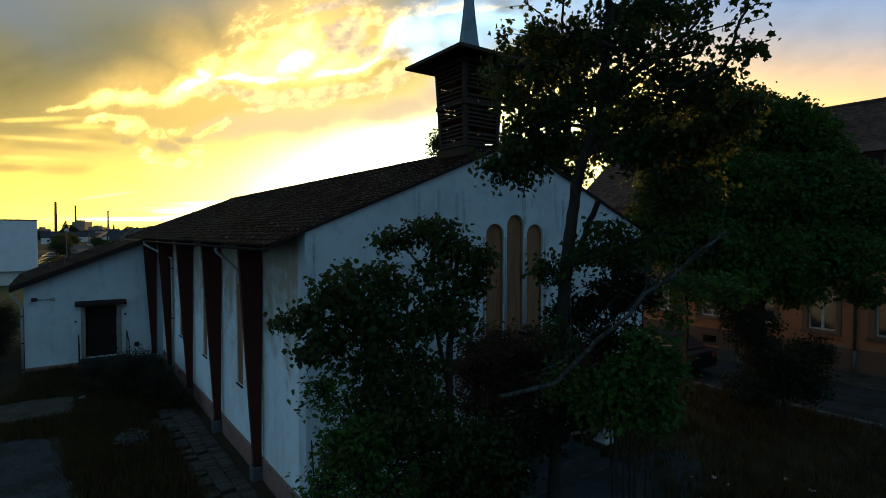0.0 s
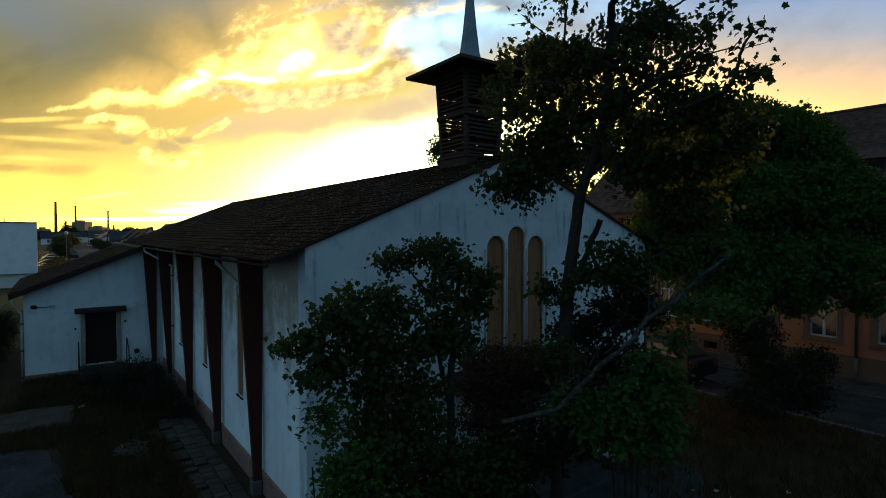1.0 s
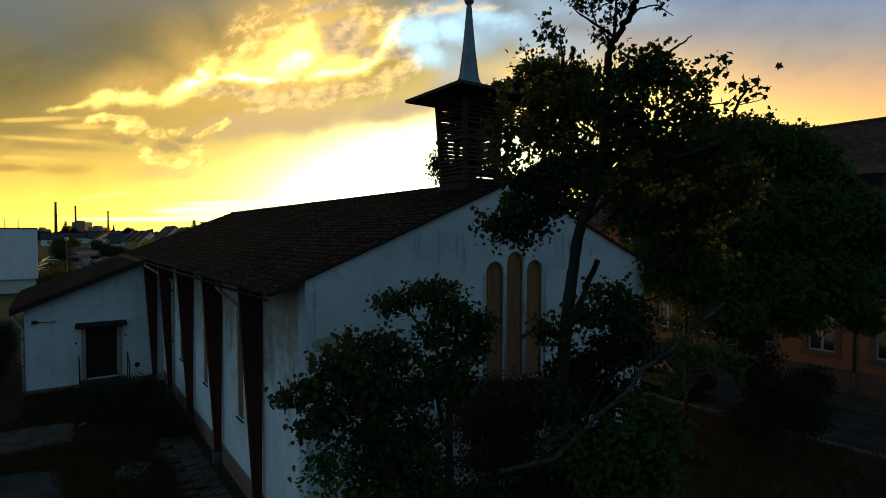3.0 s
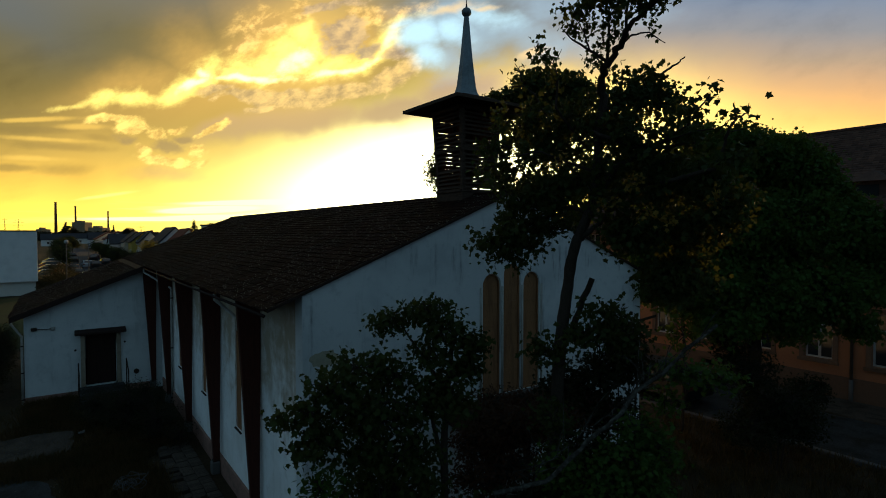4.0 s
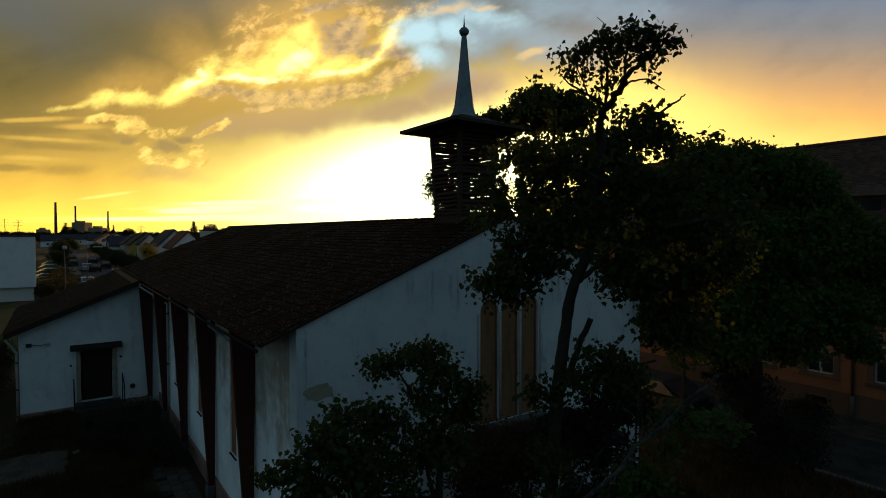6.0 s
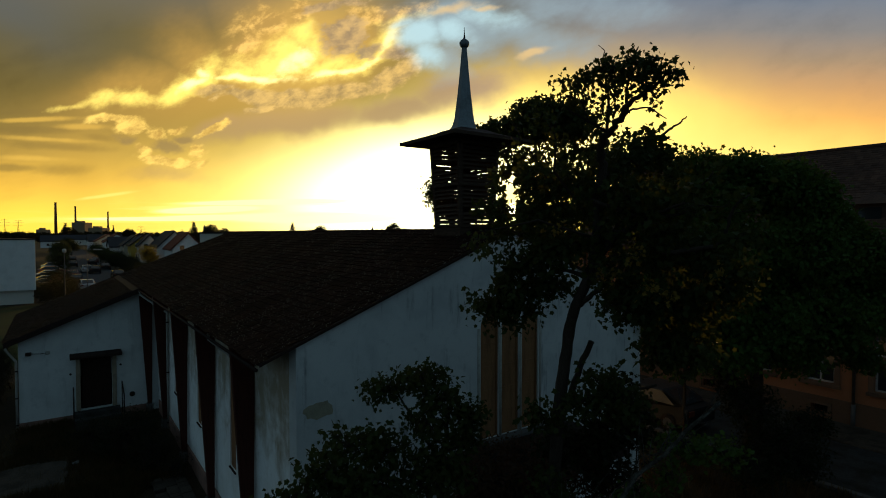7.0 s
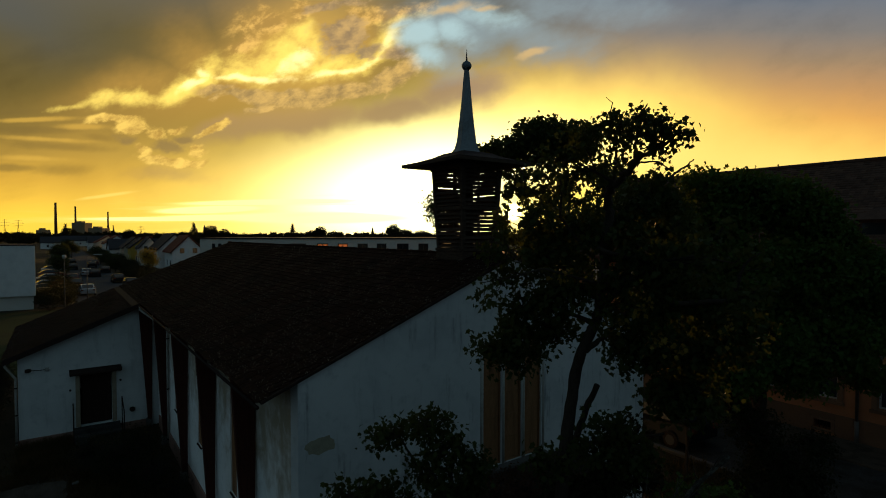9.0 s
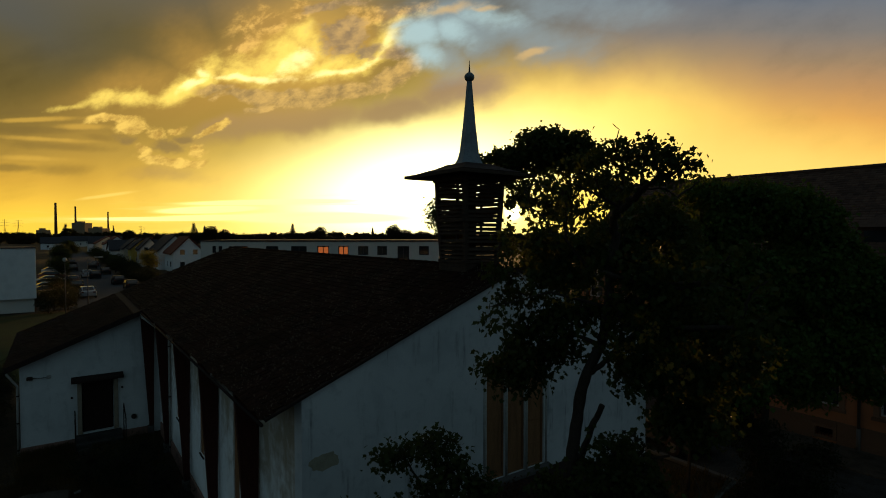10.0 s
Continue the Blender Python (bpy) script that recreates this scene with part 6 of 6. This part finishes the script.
bush("light green shrub at the foot of the young tree", [(-1.10, -3.79, 3.06, 0.24, 0.30), (-1.14, -3.50, 3.55, 0.23, 0.25, 0.9), (-0.88, -3.95, 2.94, 0.24, 0.36), (-1.24, -3.95, 2.67, 0.35, 0.23), (-0.57, -3.95, 2.42, 0.38, 0.25)], 23, LEAF_DARK, 0.075, "plain", 7000)
bush("dense dark shrub under the tall tree", [(1.07, -3.64, 2.38, 0.56, 0.42), (0.57, -3.55, 2.03, 0.56, 0.28), (1.12, -3.93, 2.02, 0.32, 0.29), (1.85, -4.40, 3.48, 0.28, 0.22, 0.8), (1.89, -4.17, 3.95, 0.26, 0.23, 0.7)], 24, LEAF, 0.07, "lobed", 8000)
bush("green shrub grown through the fallen limb", [(2.23, -5.11, 3.57, 0.39, 0.29), (2.60, -5.25, 3.61, 0.29, 0.31), (2.24, -5.26, 3.16, 0.43, 0.24), (1.83, -4.96, 3.30, 0.45, 0.33), (3.00, -5.38, 4.65, 0.35, 0.18, 0.7), (3.37, -5.65, 4.54, 0.26, 0.20, 0.6), (2.46, -5.02, 3.94, 0.28, 0.20, 0.8), (1.65, -4.46, 3.37, 0.28, 0.20, 0.8), (2.97, -5.13, 4.18, 0.19, 0.22, 0.5)], 25, LEAF_DARK, 0.068, "lobed", 8000)
bush("withered red-brown creeper over the porch", [(3.22, -1.20, 3.19, 0.37, 0.17), (4.00, -1.15, 2.99, 0.41, 0.20), (4.63, -1.23, 2.92, 0.42, 0.23), (2.67, -1.29, 3.11, 0.31, 0.23), (5.11, -1.57, 2.86, 0.42, 0.28), (2.91, -1.96, 3.06, 0.60, 0.24), (3.79, -2.35, 2.93, 0.51, 0.31)] + [(2.45, -2.35, 3.59, 0.32, 0.15), (3.05, -2.53, 3.56, 0.35, 0.17), (1.94, -2.24, 3.45, 0.29, 0.20), (3.48, -2.84, 3.59, 0.29, 0.21), (2.40, -2.82, 3.34, 0.54, 0.25), (2.98, -3.23, 3.30, 0.45, 0.31), (1.76, -2.61, 3.11, 0.35, 0.26), (3.18, -3.85, 3.63, 0.34, 0.34)] + [(2.28, -2.76, 3.29, 0.59, 0.31), (1.79, -2.65, 3.12, 0.39, 0.35), (2.65, -3.14, 3.40, 0.44, 0.32), (2.14, -3.16, 2.83, 0.68, 0.34), (1.46, -2.92, 2.72, 0.42, 0.33)], 26, LEAF_DRY, 0.06, "plain", 7000, "creeper")
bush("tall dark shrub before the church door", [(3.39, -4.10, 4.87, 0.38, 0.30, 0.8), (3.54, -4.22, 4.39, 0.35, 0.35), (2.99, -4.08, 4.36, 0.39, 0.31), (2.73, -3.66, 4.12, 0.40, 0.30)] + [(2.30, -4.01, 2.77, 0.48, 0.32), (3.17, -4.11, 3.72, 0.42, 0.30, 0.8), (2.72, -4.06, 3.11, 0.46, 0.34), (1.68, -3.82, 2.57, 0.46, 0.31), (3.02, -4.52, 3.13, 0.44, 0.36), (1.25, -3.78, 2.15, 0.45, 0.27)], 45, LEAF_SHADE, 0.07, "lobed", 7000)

# a dead limb with lichen leaning through the shrubs
dead = thing("dead_limb", "broken lichen-covered dead limb leaning through the shrubs", "branch")
limb(dead, [(0.44, -4.63, 3.47), (0.93, -4.97, 3.60), (1.10, -5.15, 3.87), (1.27, -5.32, 4.14), (1.57, -5.47, 4.37), (1.81, -5.50, 4.61), (2.20, -5.60, 4.78), (2.53, -5.69, 5.03), (2.91, -5.84, 5.30)], 0.028, 0.022, "stem", LICHEN_BARK, seed=15)
rng = random.Random(5)
for k in range(60):
    t = rng.uniform(0.05, 0.98)
    p = Vector((0.67, -4.79, 3.55)).lerp(Vector((2.73, -5.77, 5.16)), t)
    q = p + Vector((rng.uniform(-0.4, 0.5), rng.uniform(-0.4, 0.3), rng.uniform(-0.3, 0.6)))
    limb(dead, [p, p.lerp(q, 0.5) + Vector((0, 0, rng.uniform(-0.05, 0.1))), q], 0.007, 0.002, "twig", LICHEN_BARK, 5, k)

# the dense maple by the lane
maple = thing("maple_tree", "dense dark green maple beside the lane", "tree")
limb(maple, [(14.2, -1.0, -0.1), (14.2, -1.1, 2.2), (14.3, -1.2, 4.2), (14.4, -1.2, 6.6)], 0.26, 0.10, "trunk", seed=16)
limb(maple, [(14.2, -1.1, 2.6), (13.2, -0.9, 4.2), (12.3, -0.6, 6.0)], 0.12, 0.04, seed=17)
limb(maple, [(14.25, -1.1, 3.0), (15.6, -1.9, 4.6), (16.6, -2.3, 5.9)], 0.12, 0.04, seed=18)
MAPLE_TOP = [(14.96, -0.67, 8.72, 1.19, 0.88), (16.07, -1.48, 8.27, 1.10, 0.91), (13.34, -0.15, 8.18, 1.06, 0.98), (16.86, -2.10, 6.53, 1.37, 1.10), (15.12, -1.48, 6.58, 1.69, 1.33), (13.17, -0.70, 6.46, 1.46, 1.29), (11.45, -0.08, 6.67, 1.17, 1.25)]
MAPLE_TOP += [(11.33, 0.33, 8.20, 0.80, 0.55, 0.7), (12.71, -0.03, 9.31, 0.77, 0.48), (14.28, -0.53, 9.35, 1.06, 0.44), (15.98, -1.14, 9.20, 0.91, 0.46)]
MAPLE_TOP += [(17.39, -2.47, 6.90, 0.91, 0.84), (17.40, -3.12, 6.05, 0.71, 0.89), (16.66, -1.92, 7.72, 0.91, 0.84), (15.56, -1.09, 9.09, 0.80, 0.44), (16.45, -1.74, 8.72, 0.73, 0.55), (14.16, -0.70, 9.24, 0.78, 0.39), (17.58, -3.23, 6.76, 0.43, 0.46)]
MAPLE_LOW = [(17.12, -2.96, 4.99, 0.85, 0.98), (15.38, -2.35, 4.65, 1.64, 1.00), (13.32, -1.48, 4.67, 1.59, 1.00), (11.48, -0.78, 5.01, 1.29, 0.97), (10.50, -0.06, 5.34, 0.97, 0.97), (16.37, -3.21, 3.54, 0.51, 0.38), (14.18, -2.14, 3.59, 0.83, 0.42), (11.61, -1.52, 3.93, 0.94, 0.47)]
add_crown(maple, MAPLE_TOP + MAPLE_LOW, 27, LEAF_DARK, 0.125, "lobed", 3600, 12, 0.15, 0.7, 0.012)
sapling = thing("sapling", "slim young tree before the peach facade", "tree")
limb(sapling, [(12.6, 0.3, 0), (12.64, 0.28, 2.3), (12.67, 0.32, 4.1)], 0.06, 0.03, "trunk", seed=19)
add_crown(sapling, [(12.5, 0.2, 3.2, 0.6, 0.45), (12.8, 0.3, 4.2, 0.8, 0.6)], 28, LEAF_DARK, 0.14, "lobed", 700, 8, 0.12, 0.6, 0.008)
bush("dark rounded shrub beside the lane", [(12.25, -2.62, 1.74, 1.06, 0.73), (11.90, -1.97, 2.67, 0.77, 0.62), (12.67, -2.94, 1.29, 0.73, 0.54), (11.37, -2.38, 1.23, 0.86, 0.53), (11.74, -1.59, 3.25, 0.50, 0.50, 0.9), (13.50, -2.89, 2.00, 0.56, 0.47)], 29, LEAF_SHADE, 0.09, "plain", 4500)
back_tree = thing("back_tree", "broad domed tree standing beyond the church roof", "tree")
limb(back_tree, [(11.4, 4.0, -0.1), (11.2, 4.0, 4.5), (10.8, 3.9, 6.0)], 0.24, 0.11, "trunk", seed=20)
limb(back_tree, [(10.8, 3.9, 6.0)] + [(8.94, 1.47, 7.05), (8.62, 1.61, 7.87)], 0.10, 0.05, seed=99)
limb(back_tree, [(8.62, 1.61, 7.87), (8.37, 1.82, 8.84), (7.99, 2.13, 9.81)], 0.05, 0.015, seed=100)
limb(back_tree, [(8.62, 1.61, 7.87), (8.58, 1.55, 9.00), (8.83, 1.41, 9.96)], 0.05, 0.015, seed=101)
limb(back_tree, [(8.37, 1.82, 8.84), (7.72, 2.30, 9.16), (7.40, 2.67, 9.66)], 0.025, 0.0075, seed=102)
limb(back_tree, [(8.58, 1.54, 8.51), (9.00, 1.13, 8.99), (9.31, 0.80, 9.46)], 0.025, 0.0075, seed=103)
limb(back_tree, [(8.18, 1.97, 9.24), (8.32, 1.89, 9.65), (8.52, 1.76, 10.13)], 0.02, 0.006, seed=104)
limb(back_tree, [(8.49, 1.72, 8.35), (7.84, 2.19, 8.43), (7.44, 2.48, 8.68)], 0.02, 0.006, seed=105)
BACK = [(7.94, 2.19, 10.59, 0.78, 0.58), (8.32, 1.92, 10.68, 0.49, 0.49), (7.54, 2.71, 10.26, 0.56, 0.39), (7.04, 3.20, 10.35, 0.41, 0.21, 0.8), (8.76, 1.35, 10.51, 0.56, 0.49, 0.9), (8.55, 1.74, 10.13, 0.94, 0.21), (7.27, 2.77, 9.95, 0.46, 0.16), (7.20, 2.69, 9.62, 0.36, 0.26, 0.4), (7.85, 2.22, 9.52, 0.55, 0.32, 0.35), (7.55, 2.41, 8.92, 0.39, 0.26, 0.2), (8.04, 2.06, 8.92, 0.39, 0.39, 0.3), (8.46, 1.65, 9.22, 0.26, 0.71, 0.5), (8.86, 1.38, 9.61, 0.51, 0.26, 0.5), (8.81, 1.26, 8.80, 0.42, 0.42, 0.22), (9.21, 0.88, 9.46, 0.38, 0.44, 0.6), (9.47, 0.70, 9.35, 0.44, 0.50, 0.4), (9.86, 0.41, 8.85, 0.55, 0.42, 0.4), (10.05, 0.01, 8.30, 0.70, 0.50, 0.6), (9.20, 0.97, 8.32, 0.51, 0.26, 0.8), (7.96, 2.08, 7.77, 0.94, 0.32, 0.9), (9.00, 1.08, 7.68, 0.93, 0.45), (7.17, 2.65, 7.95, 0.29, 0.55, 0.6), (10.08, -0.62, 8.25, 0.60, 0.50, 0.6)]
BACK += [(7.37, 1.62, 7.20, 0.71, 0.34, 0.9), (7.83, 0.92, 7.04, 0.70, 0.42, 0.9), (7.52, 2.44, 9.16, 0.49, 0.42, 0.45), (8.2, 1.9, 8.6, 0.5, 0.4, 0.35)]
add_crown(back_tree, BACK, 30, LEAF, 0.125, "lobed", 4200, 10, 0.11, 0.6, 0.009, gaps=[(x, y, 8.32, 0.26, 0.80, 0.03) for x, y in ((6.96, 2.12), (7.28, 2.40), (7.48, 2.60), (7.94, 3.15))] + [(7.9, 2.3, 8.2, 0.3, 0.22, 0.25), (8.75, 0.95, 7.3, 0.95, 0.42, 0.06), (7.6, 0.75, 7.05, 0.45, 0.35, 0.12)])
rear_tree = thing("rear_tree", "slim tree standing behind the church", "tree")
limb(rear_tree, [(11.4, 9.6, -0.1), (11.0, 9.5, 5.0), (9.8, 9.0, 8.2)], 0.18, 0.05, "trunk", seed=43)
add_crown(rear_tree, [(9.23, 9.20, 8.95, 0.41, 0.69), (9.73, 8.83, 8.45, 0.60, 0.69)], 44, LEAF, 0.10, "plain", 4500, 12, 0.13, 0.6, 0.01)

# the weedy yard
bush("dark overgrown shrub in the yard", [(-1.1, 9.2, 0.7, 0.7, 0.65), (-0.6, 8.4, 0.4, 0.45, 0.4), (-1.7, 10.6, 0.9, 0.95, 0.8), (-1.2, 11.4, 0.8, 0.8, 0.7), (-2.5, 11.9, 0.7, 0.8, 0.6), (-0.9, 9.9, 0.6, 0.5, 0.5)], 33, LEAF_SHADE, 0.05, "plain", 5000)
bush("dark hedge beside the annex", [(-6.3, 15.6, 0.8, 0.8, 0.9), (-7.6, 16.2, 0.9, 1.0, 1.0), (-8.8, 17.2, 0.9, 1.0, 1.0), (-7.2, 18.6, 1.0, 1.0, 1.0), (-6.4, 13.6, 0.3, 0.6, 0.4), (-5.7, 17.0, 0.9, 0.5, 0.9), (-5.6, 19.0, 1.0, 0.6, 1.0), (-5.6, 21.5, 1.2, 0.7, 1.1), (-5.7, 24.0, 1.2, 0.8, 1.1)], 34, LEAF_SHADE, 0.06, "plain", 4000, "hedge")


def grass(label, boxes, seed, count, height):
    rng = np.random.default_rng(seed)
    pts = []
    for x0, x1, y0, y1, share in boxes:
        k = int(count * share)
        c = rng.uniform((x0, y0), (x1, y1), (max(1, k // 12), 2))
        p = np.repeat(c, 12, 0) + rng.normal(size=(len(c) * 12, 2)) * 0.09
        pts.append(p)
    p = np.concatenate(pts)
    at = np.c_[p, np.full(len(p), 0.0)]
    ways = rng.normal(size=at.shape) * [0.35, 0.35, 0.05] + [0, 0, 1]
    ups = rng.normal(size=at.shape)
    me = leaf_mesh("grass", at, ways, ups, height * rng.uniform(0.4, 1.3, len(at)), "blade", GRASS)
    tagged(new("grass", me), label, "grass", kind="stuff")


grass("tall dry weeds and grass in the yard", [(-3.4, -1.7, 4.6, 9.0, 0.30), (-4.8, -1.3, 8.0, 9.4, 0.12), (-2.4, -0.5, 8.4, 15.3, 0.25), (-4.5, -3.0, 13.0, 15.8, 0.15), (-1.9, -1.3, 0.5, 7.0, 0.08), (-3.3, -1.8, -1.0, 4.8, 0.18)], 35, 46000, 0.30)
grass("weeds growing round the broken concrete", [(-5.8, -2.4, 8.9, 9.6, 0.3), (-5.6, -2.6, 12.0, 13.0, 0.3), (-3.2, -2.3, 9.4, 12.2, 0.25), (-9, -4, 13, 15.6, 0.15)], 37, 9000, 0.22)
grass("low weeds in the cracks of the yard", [(-7.0, -3.2, 1.5, 9.2, 0.6), (-5.6, -3.1, 9.4, 11.9, 0.4)], 38, 9000, 0.13)
grass("dry grass on the verge", [(6.5, 14.3, -9, 1.5, 0.7), (2.0, 8.5, -7, -2.9, 0.3)], 36, 26000, 0.30)

# loose gravel and rubble on the yard
rubble = Form()
rng = random.Random(17)
for k in range(2600):
    x, y, s = rng.uniform(-7.5, -1.0), rng.uniform(1.0, 12.5), rng.uniform(0.008, 0.035)
    p = [Vector((x + s * rng.uniform(-1, 1), y + s * rng.uniform(-1, 1), 0.10 + s * rng.uniform(0, 1))) for _ in range(4)]
    rubble.poly(p, [(0, 1, 2), (0, 3, 1), (1, 3, 2), (2, 3, 0)])
me = bpy.data.meshes.new("gravel")
me.from_pydata(rubble.v, [], rubble.f)
me.materials.append(KERB)
tagged(new("gravel", me), "scattered grey gravel and rubble on the yard", "gravel", kind="stuff")

# a tangle of wire in the weeds
coil = thing("wire_tangle", "tangled coil of pale wire lying in the weeds", "wire")
rng = random.Random(9)
for k in range(7):
    pts = []
    cx, cy, r = -2.05 + rng.uniform(-0.25, 0.25), 5.85 + rng.uniform(-0.25, 0.25), rng.uniform(0.18, 0.4)
    for j in range(17):
        a = 2 * math.pi * j / 16
        pts.append((cx + r * math.cos(a) * rng.uniform(0.85, 1.15), cy + r * math.sin(a) * rng.uniform(0.85, 1.15), 0.26 + rng.uniform(0, 0.14)))
    part("loop", Form().tube(pts, 0.008, 5), KERB, coil)
scrap = thing("scrap_sheet", "small pale metal scrap lying in the yard", "scrap")
part("sheet", Form().hexa([(-3.05, 11.0, 0.14), (-2.88, 11.02, 0.14), (-2.89, 11.10, 0.2), (-3.06, 11.08, 0.16), (-3.05, 11.0, 0.16), (-2.88, 11.02, 0.16), (-2.89, 11.10, 0.22), (-3.06, 11.08, 0.18)]), KERB, scrap)
for k in range(14):
    x, y = rng.uniform(6.0, 9.0), rng.uniform(-5.0, -2.9)
    litter = thing("paper_scrap", "small pale scrap of litter on the ground", "litter", "litter before the steps")
    a = rng.uniform(0, 6)
    part("sheet", Form().hexa([(x, y, 0.08), (x + 0.12, y + 0.04 * math.cos(a), 0.08), (x + 0.1, y + 0.09, 0.1), (x, y + 0.08, 0.09), (x, y, 0.085), (x + 0.12, y + 0.04 * math.cos(a), 0.085), (x + 0.1, y + 0.09, 0.105), (x, y + 0.08, 0.095)]), WHITE, litter)

# ---- pieces of walls, roofs and pavements ----
def pieces(form, name, material):
    me = bpy.data.meshes.new(name)
    me.from_pydata(form.v, [], form.f)
    me.materials.append(material)
    return me


slab_mesh = Form().box(-0.145, 0.145, -0.096, 0.096, 0.02, 0.11).mesh("slab", SLAB, 0.010)
pave = thing("path", "path of loose grey paving slabs along the church wall", "pavement", kind="structure")
rng = random.Random(12)
for i in range(3):
    for j in range(52):
        if rng.random() < (0.04, 0.08, 0.35)[i]:
            continue
        ob = new("slab", slab_mesh)
        ob.parent = pave
        ob.matrix_basis = pose(-0.50 - 0.30 * i + rng.uniform(-0.010, 0.010), 0.2 + 0.20 * j + (0.1 if i % 2 else 0) + rng.uniform(-0.008, 0.008), rng.uniform(-0.018, 0.012), rng.uniform(-1, 1), rng.uniform(-1, 1), rng.uniform(-1.2, 1.2))

# church roof tiles: rows up the slope, the stretch by the gable as single pieces
TW, TL, ANGLE = 0.165, 0.205, math.degrees(math.atan(SLOPE))
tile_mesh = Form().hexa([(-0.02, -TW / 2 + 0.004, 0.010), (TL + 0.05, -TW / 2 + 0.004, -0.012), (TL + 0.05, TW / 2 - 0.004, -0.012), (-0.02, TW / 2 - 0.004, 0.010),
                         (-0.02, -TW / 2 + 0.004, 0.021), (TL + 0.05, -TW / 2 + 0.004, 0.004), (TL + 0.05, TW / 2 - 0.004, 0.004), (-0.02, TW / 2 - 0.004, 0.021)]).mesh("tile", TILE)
tv = [v.co.copy() for v in tile_mesh.vertices]
tf = [tuple(p.vertices) for p in tile_mesh.polygons]


def lay_tiles(parent, x_low, x_high, y0, y1, single_to, seed):
    rng = random.Random(seed)
    rest = Form()
    lich = Form()
    rows = int((x_high - x_low) / math.cos(radians(ANGLE)) / TL)
    for r in range(rows):
        x = x_low + r * TL * math.cos(radians(ANGLE))
        y = y0 + TW / 2 + (TW / 2 if r % 2 else 0)
        while y < y1 - TW / 2:
            m = pose(x, y, roof_z(x) - 0.012, 0, -ANGLE, 0) @ pose(rng.uniform(-0.03, 0.03), 0, rng.uniform(0, 0.009), rng.uniform(-2.2, 2.2), rng.uniform(-1.2, 1.2), rng.uniform(-1.6, 1.6))
            if y < single_to:
                ob = new("tile", tile_mesh)
                ob.parent, ob.matrix_basis = parent, m
            else:
                rest.poly([m @ v for v in tv], tf)
            k = 0.9 * noise.noise((x * 0.9, y * 0.9, 3.0)) + 0.62 - 0.05 * (x + 0.7)
            if y < y0 + 0.3:
                k += 0.5
            if rng.random() < k * 1.3:
                for _ in range(rng.randint(2, 5)):
                    along = rng.uniform(-0.015, TL)
                    c = m @ Vector((along, rng.uniform(-TW / 2, TW / 2), 0.021 - 0.065 * along))
                    s, e = rng.uniform(0.003, 0.008), rng.uniform(0.004, 0.015)
                    lich.poly([c + Vector((-s, -e, -s * SLOPE)), c + Vector((s, -e * 0.6, s * SLOPE)), c + Vector((s, e, s * SLOPE)), c + Vector((-s, e * 0.7, -s * SLOPE)), c + Vector((0, 0, 0.012))], [(0, 1, 4), (1, 2, 4), (2, 3, 4), (3, 0, 4)])
            y += TW
    if rest.f:
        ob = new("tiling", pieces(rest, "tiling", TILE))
        ob.parent = parent
        tagged(ob, "rows of mossy dark tiles", kind="stuff")
    ob = new("lichen", pieces(lich, "lichen", LICHEN))
    ob.parent = parent
    tagged(ob, "pale lichen flecks", kind="stuff")


lay_tiles(roof, EAVE_X - 0.02, RIDGE_X, Y0, Y1, Y0 + 1.72, 1)
lay_tiles(annex_roof, EX - 0.02, EAVE_X - 0.25, AY - 0.37, Y1, 0, 2)

# tiles of the long house's roof
def lay_far_tiles():
    rng = random.Random(3)
    rows = Form()
    rise, run = 11.01 - 6.62, 25.7 - 20.25
    length = math.hypot(rise, run)
    n = int(length / 0.17)
    for r in range(n):
        a, b = r / n, (r + 1.25) / n
        xa, za, xb, zb = 20.22 + run * a, 6.64 + rise * a, 20.22 + run * b, 6.64 + rise * b
        y = HY0 - 0.3 + (0.11 if r % 2 else 0)
        y = max(y, -15.0)
        while y < HY1:
            w = 0.22
            dz = rng.uniform(0.0, 0.02)
            rows.poly([(xa, y, za + 0.035 + dz), (xa, y + w - 0.012, za + 0.035 + dz), (xb, y + w - 0.012, zb + 0.004), (xb, y, zb + 0.004), (xa, y, za - 0.01), (xa, y + w - 0.012, za - 0.01)], [(0, 3, 2, 1), (4, 0, 1, 5)])
            y += w
    ob = new("tiling", pieces(rows, "tiling", FAR_TILE))
    ob.parent = house
    tagged(ob, "rows of old brown tiles", kind="stuff")
    part("ridge_tiles", Form().tube([(25.7, HY0 - 0.3, 11.05), (25.7, HY1 + 0.3, 11.05)], 0.12, 8), FAR_TILE, house)


lay_far_tiles()
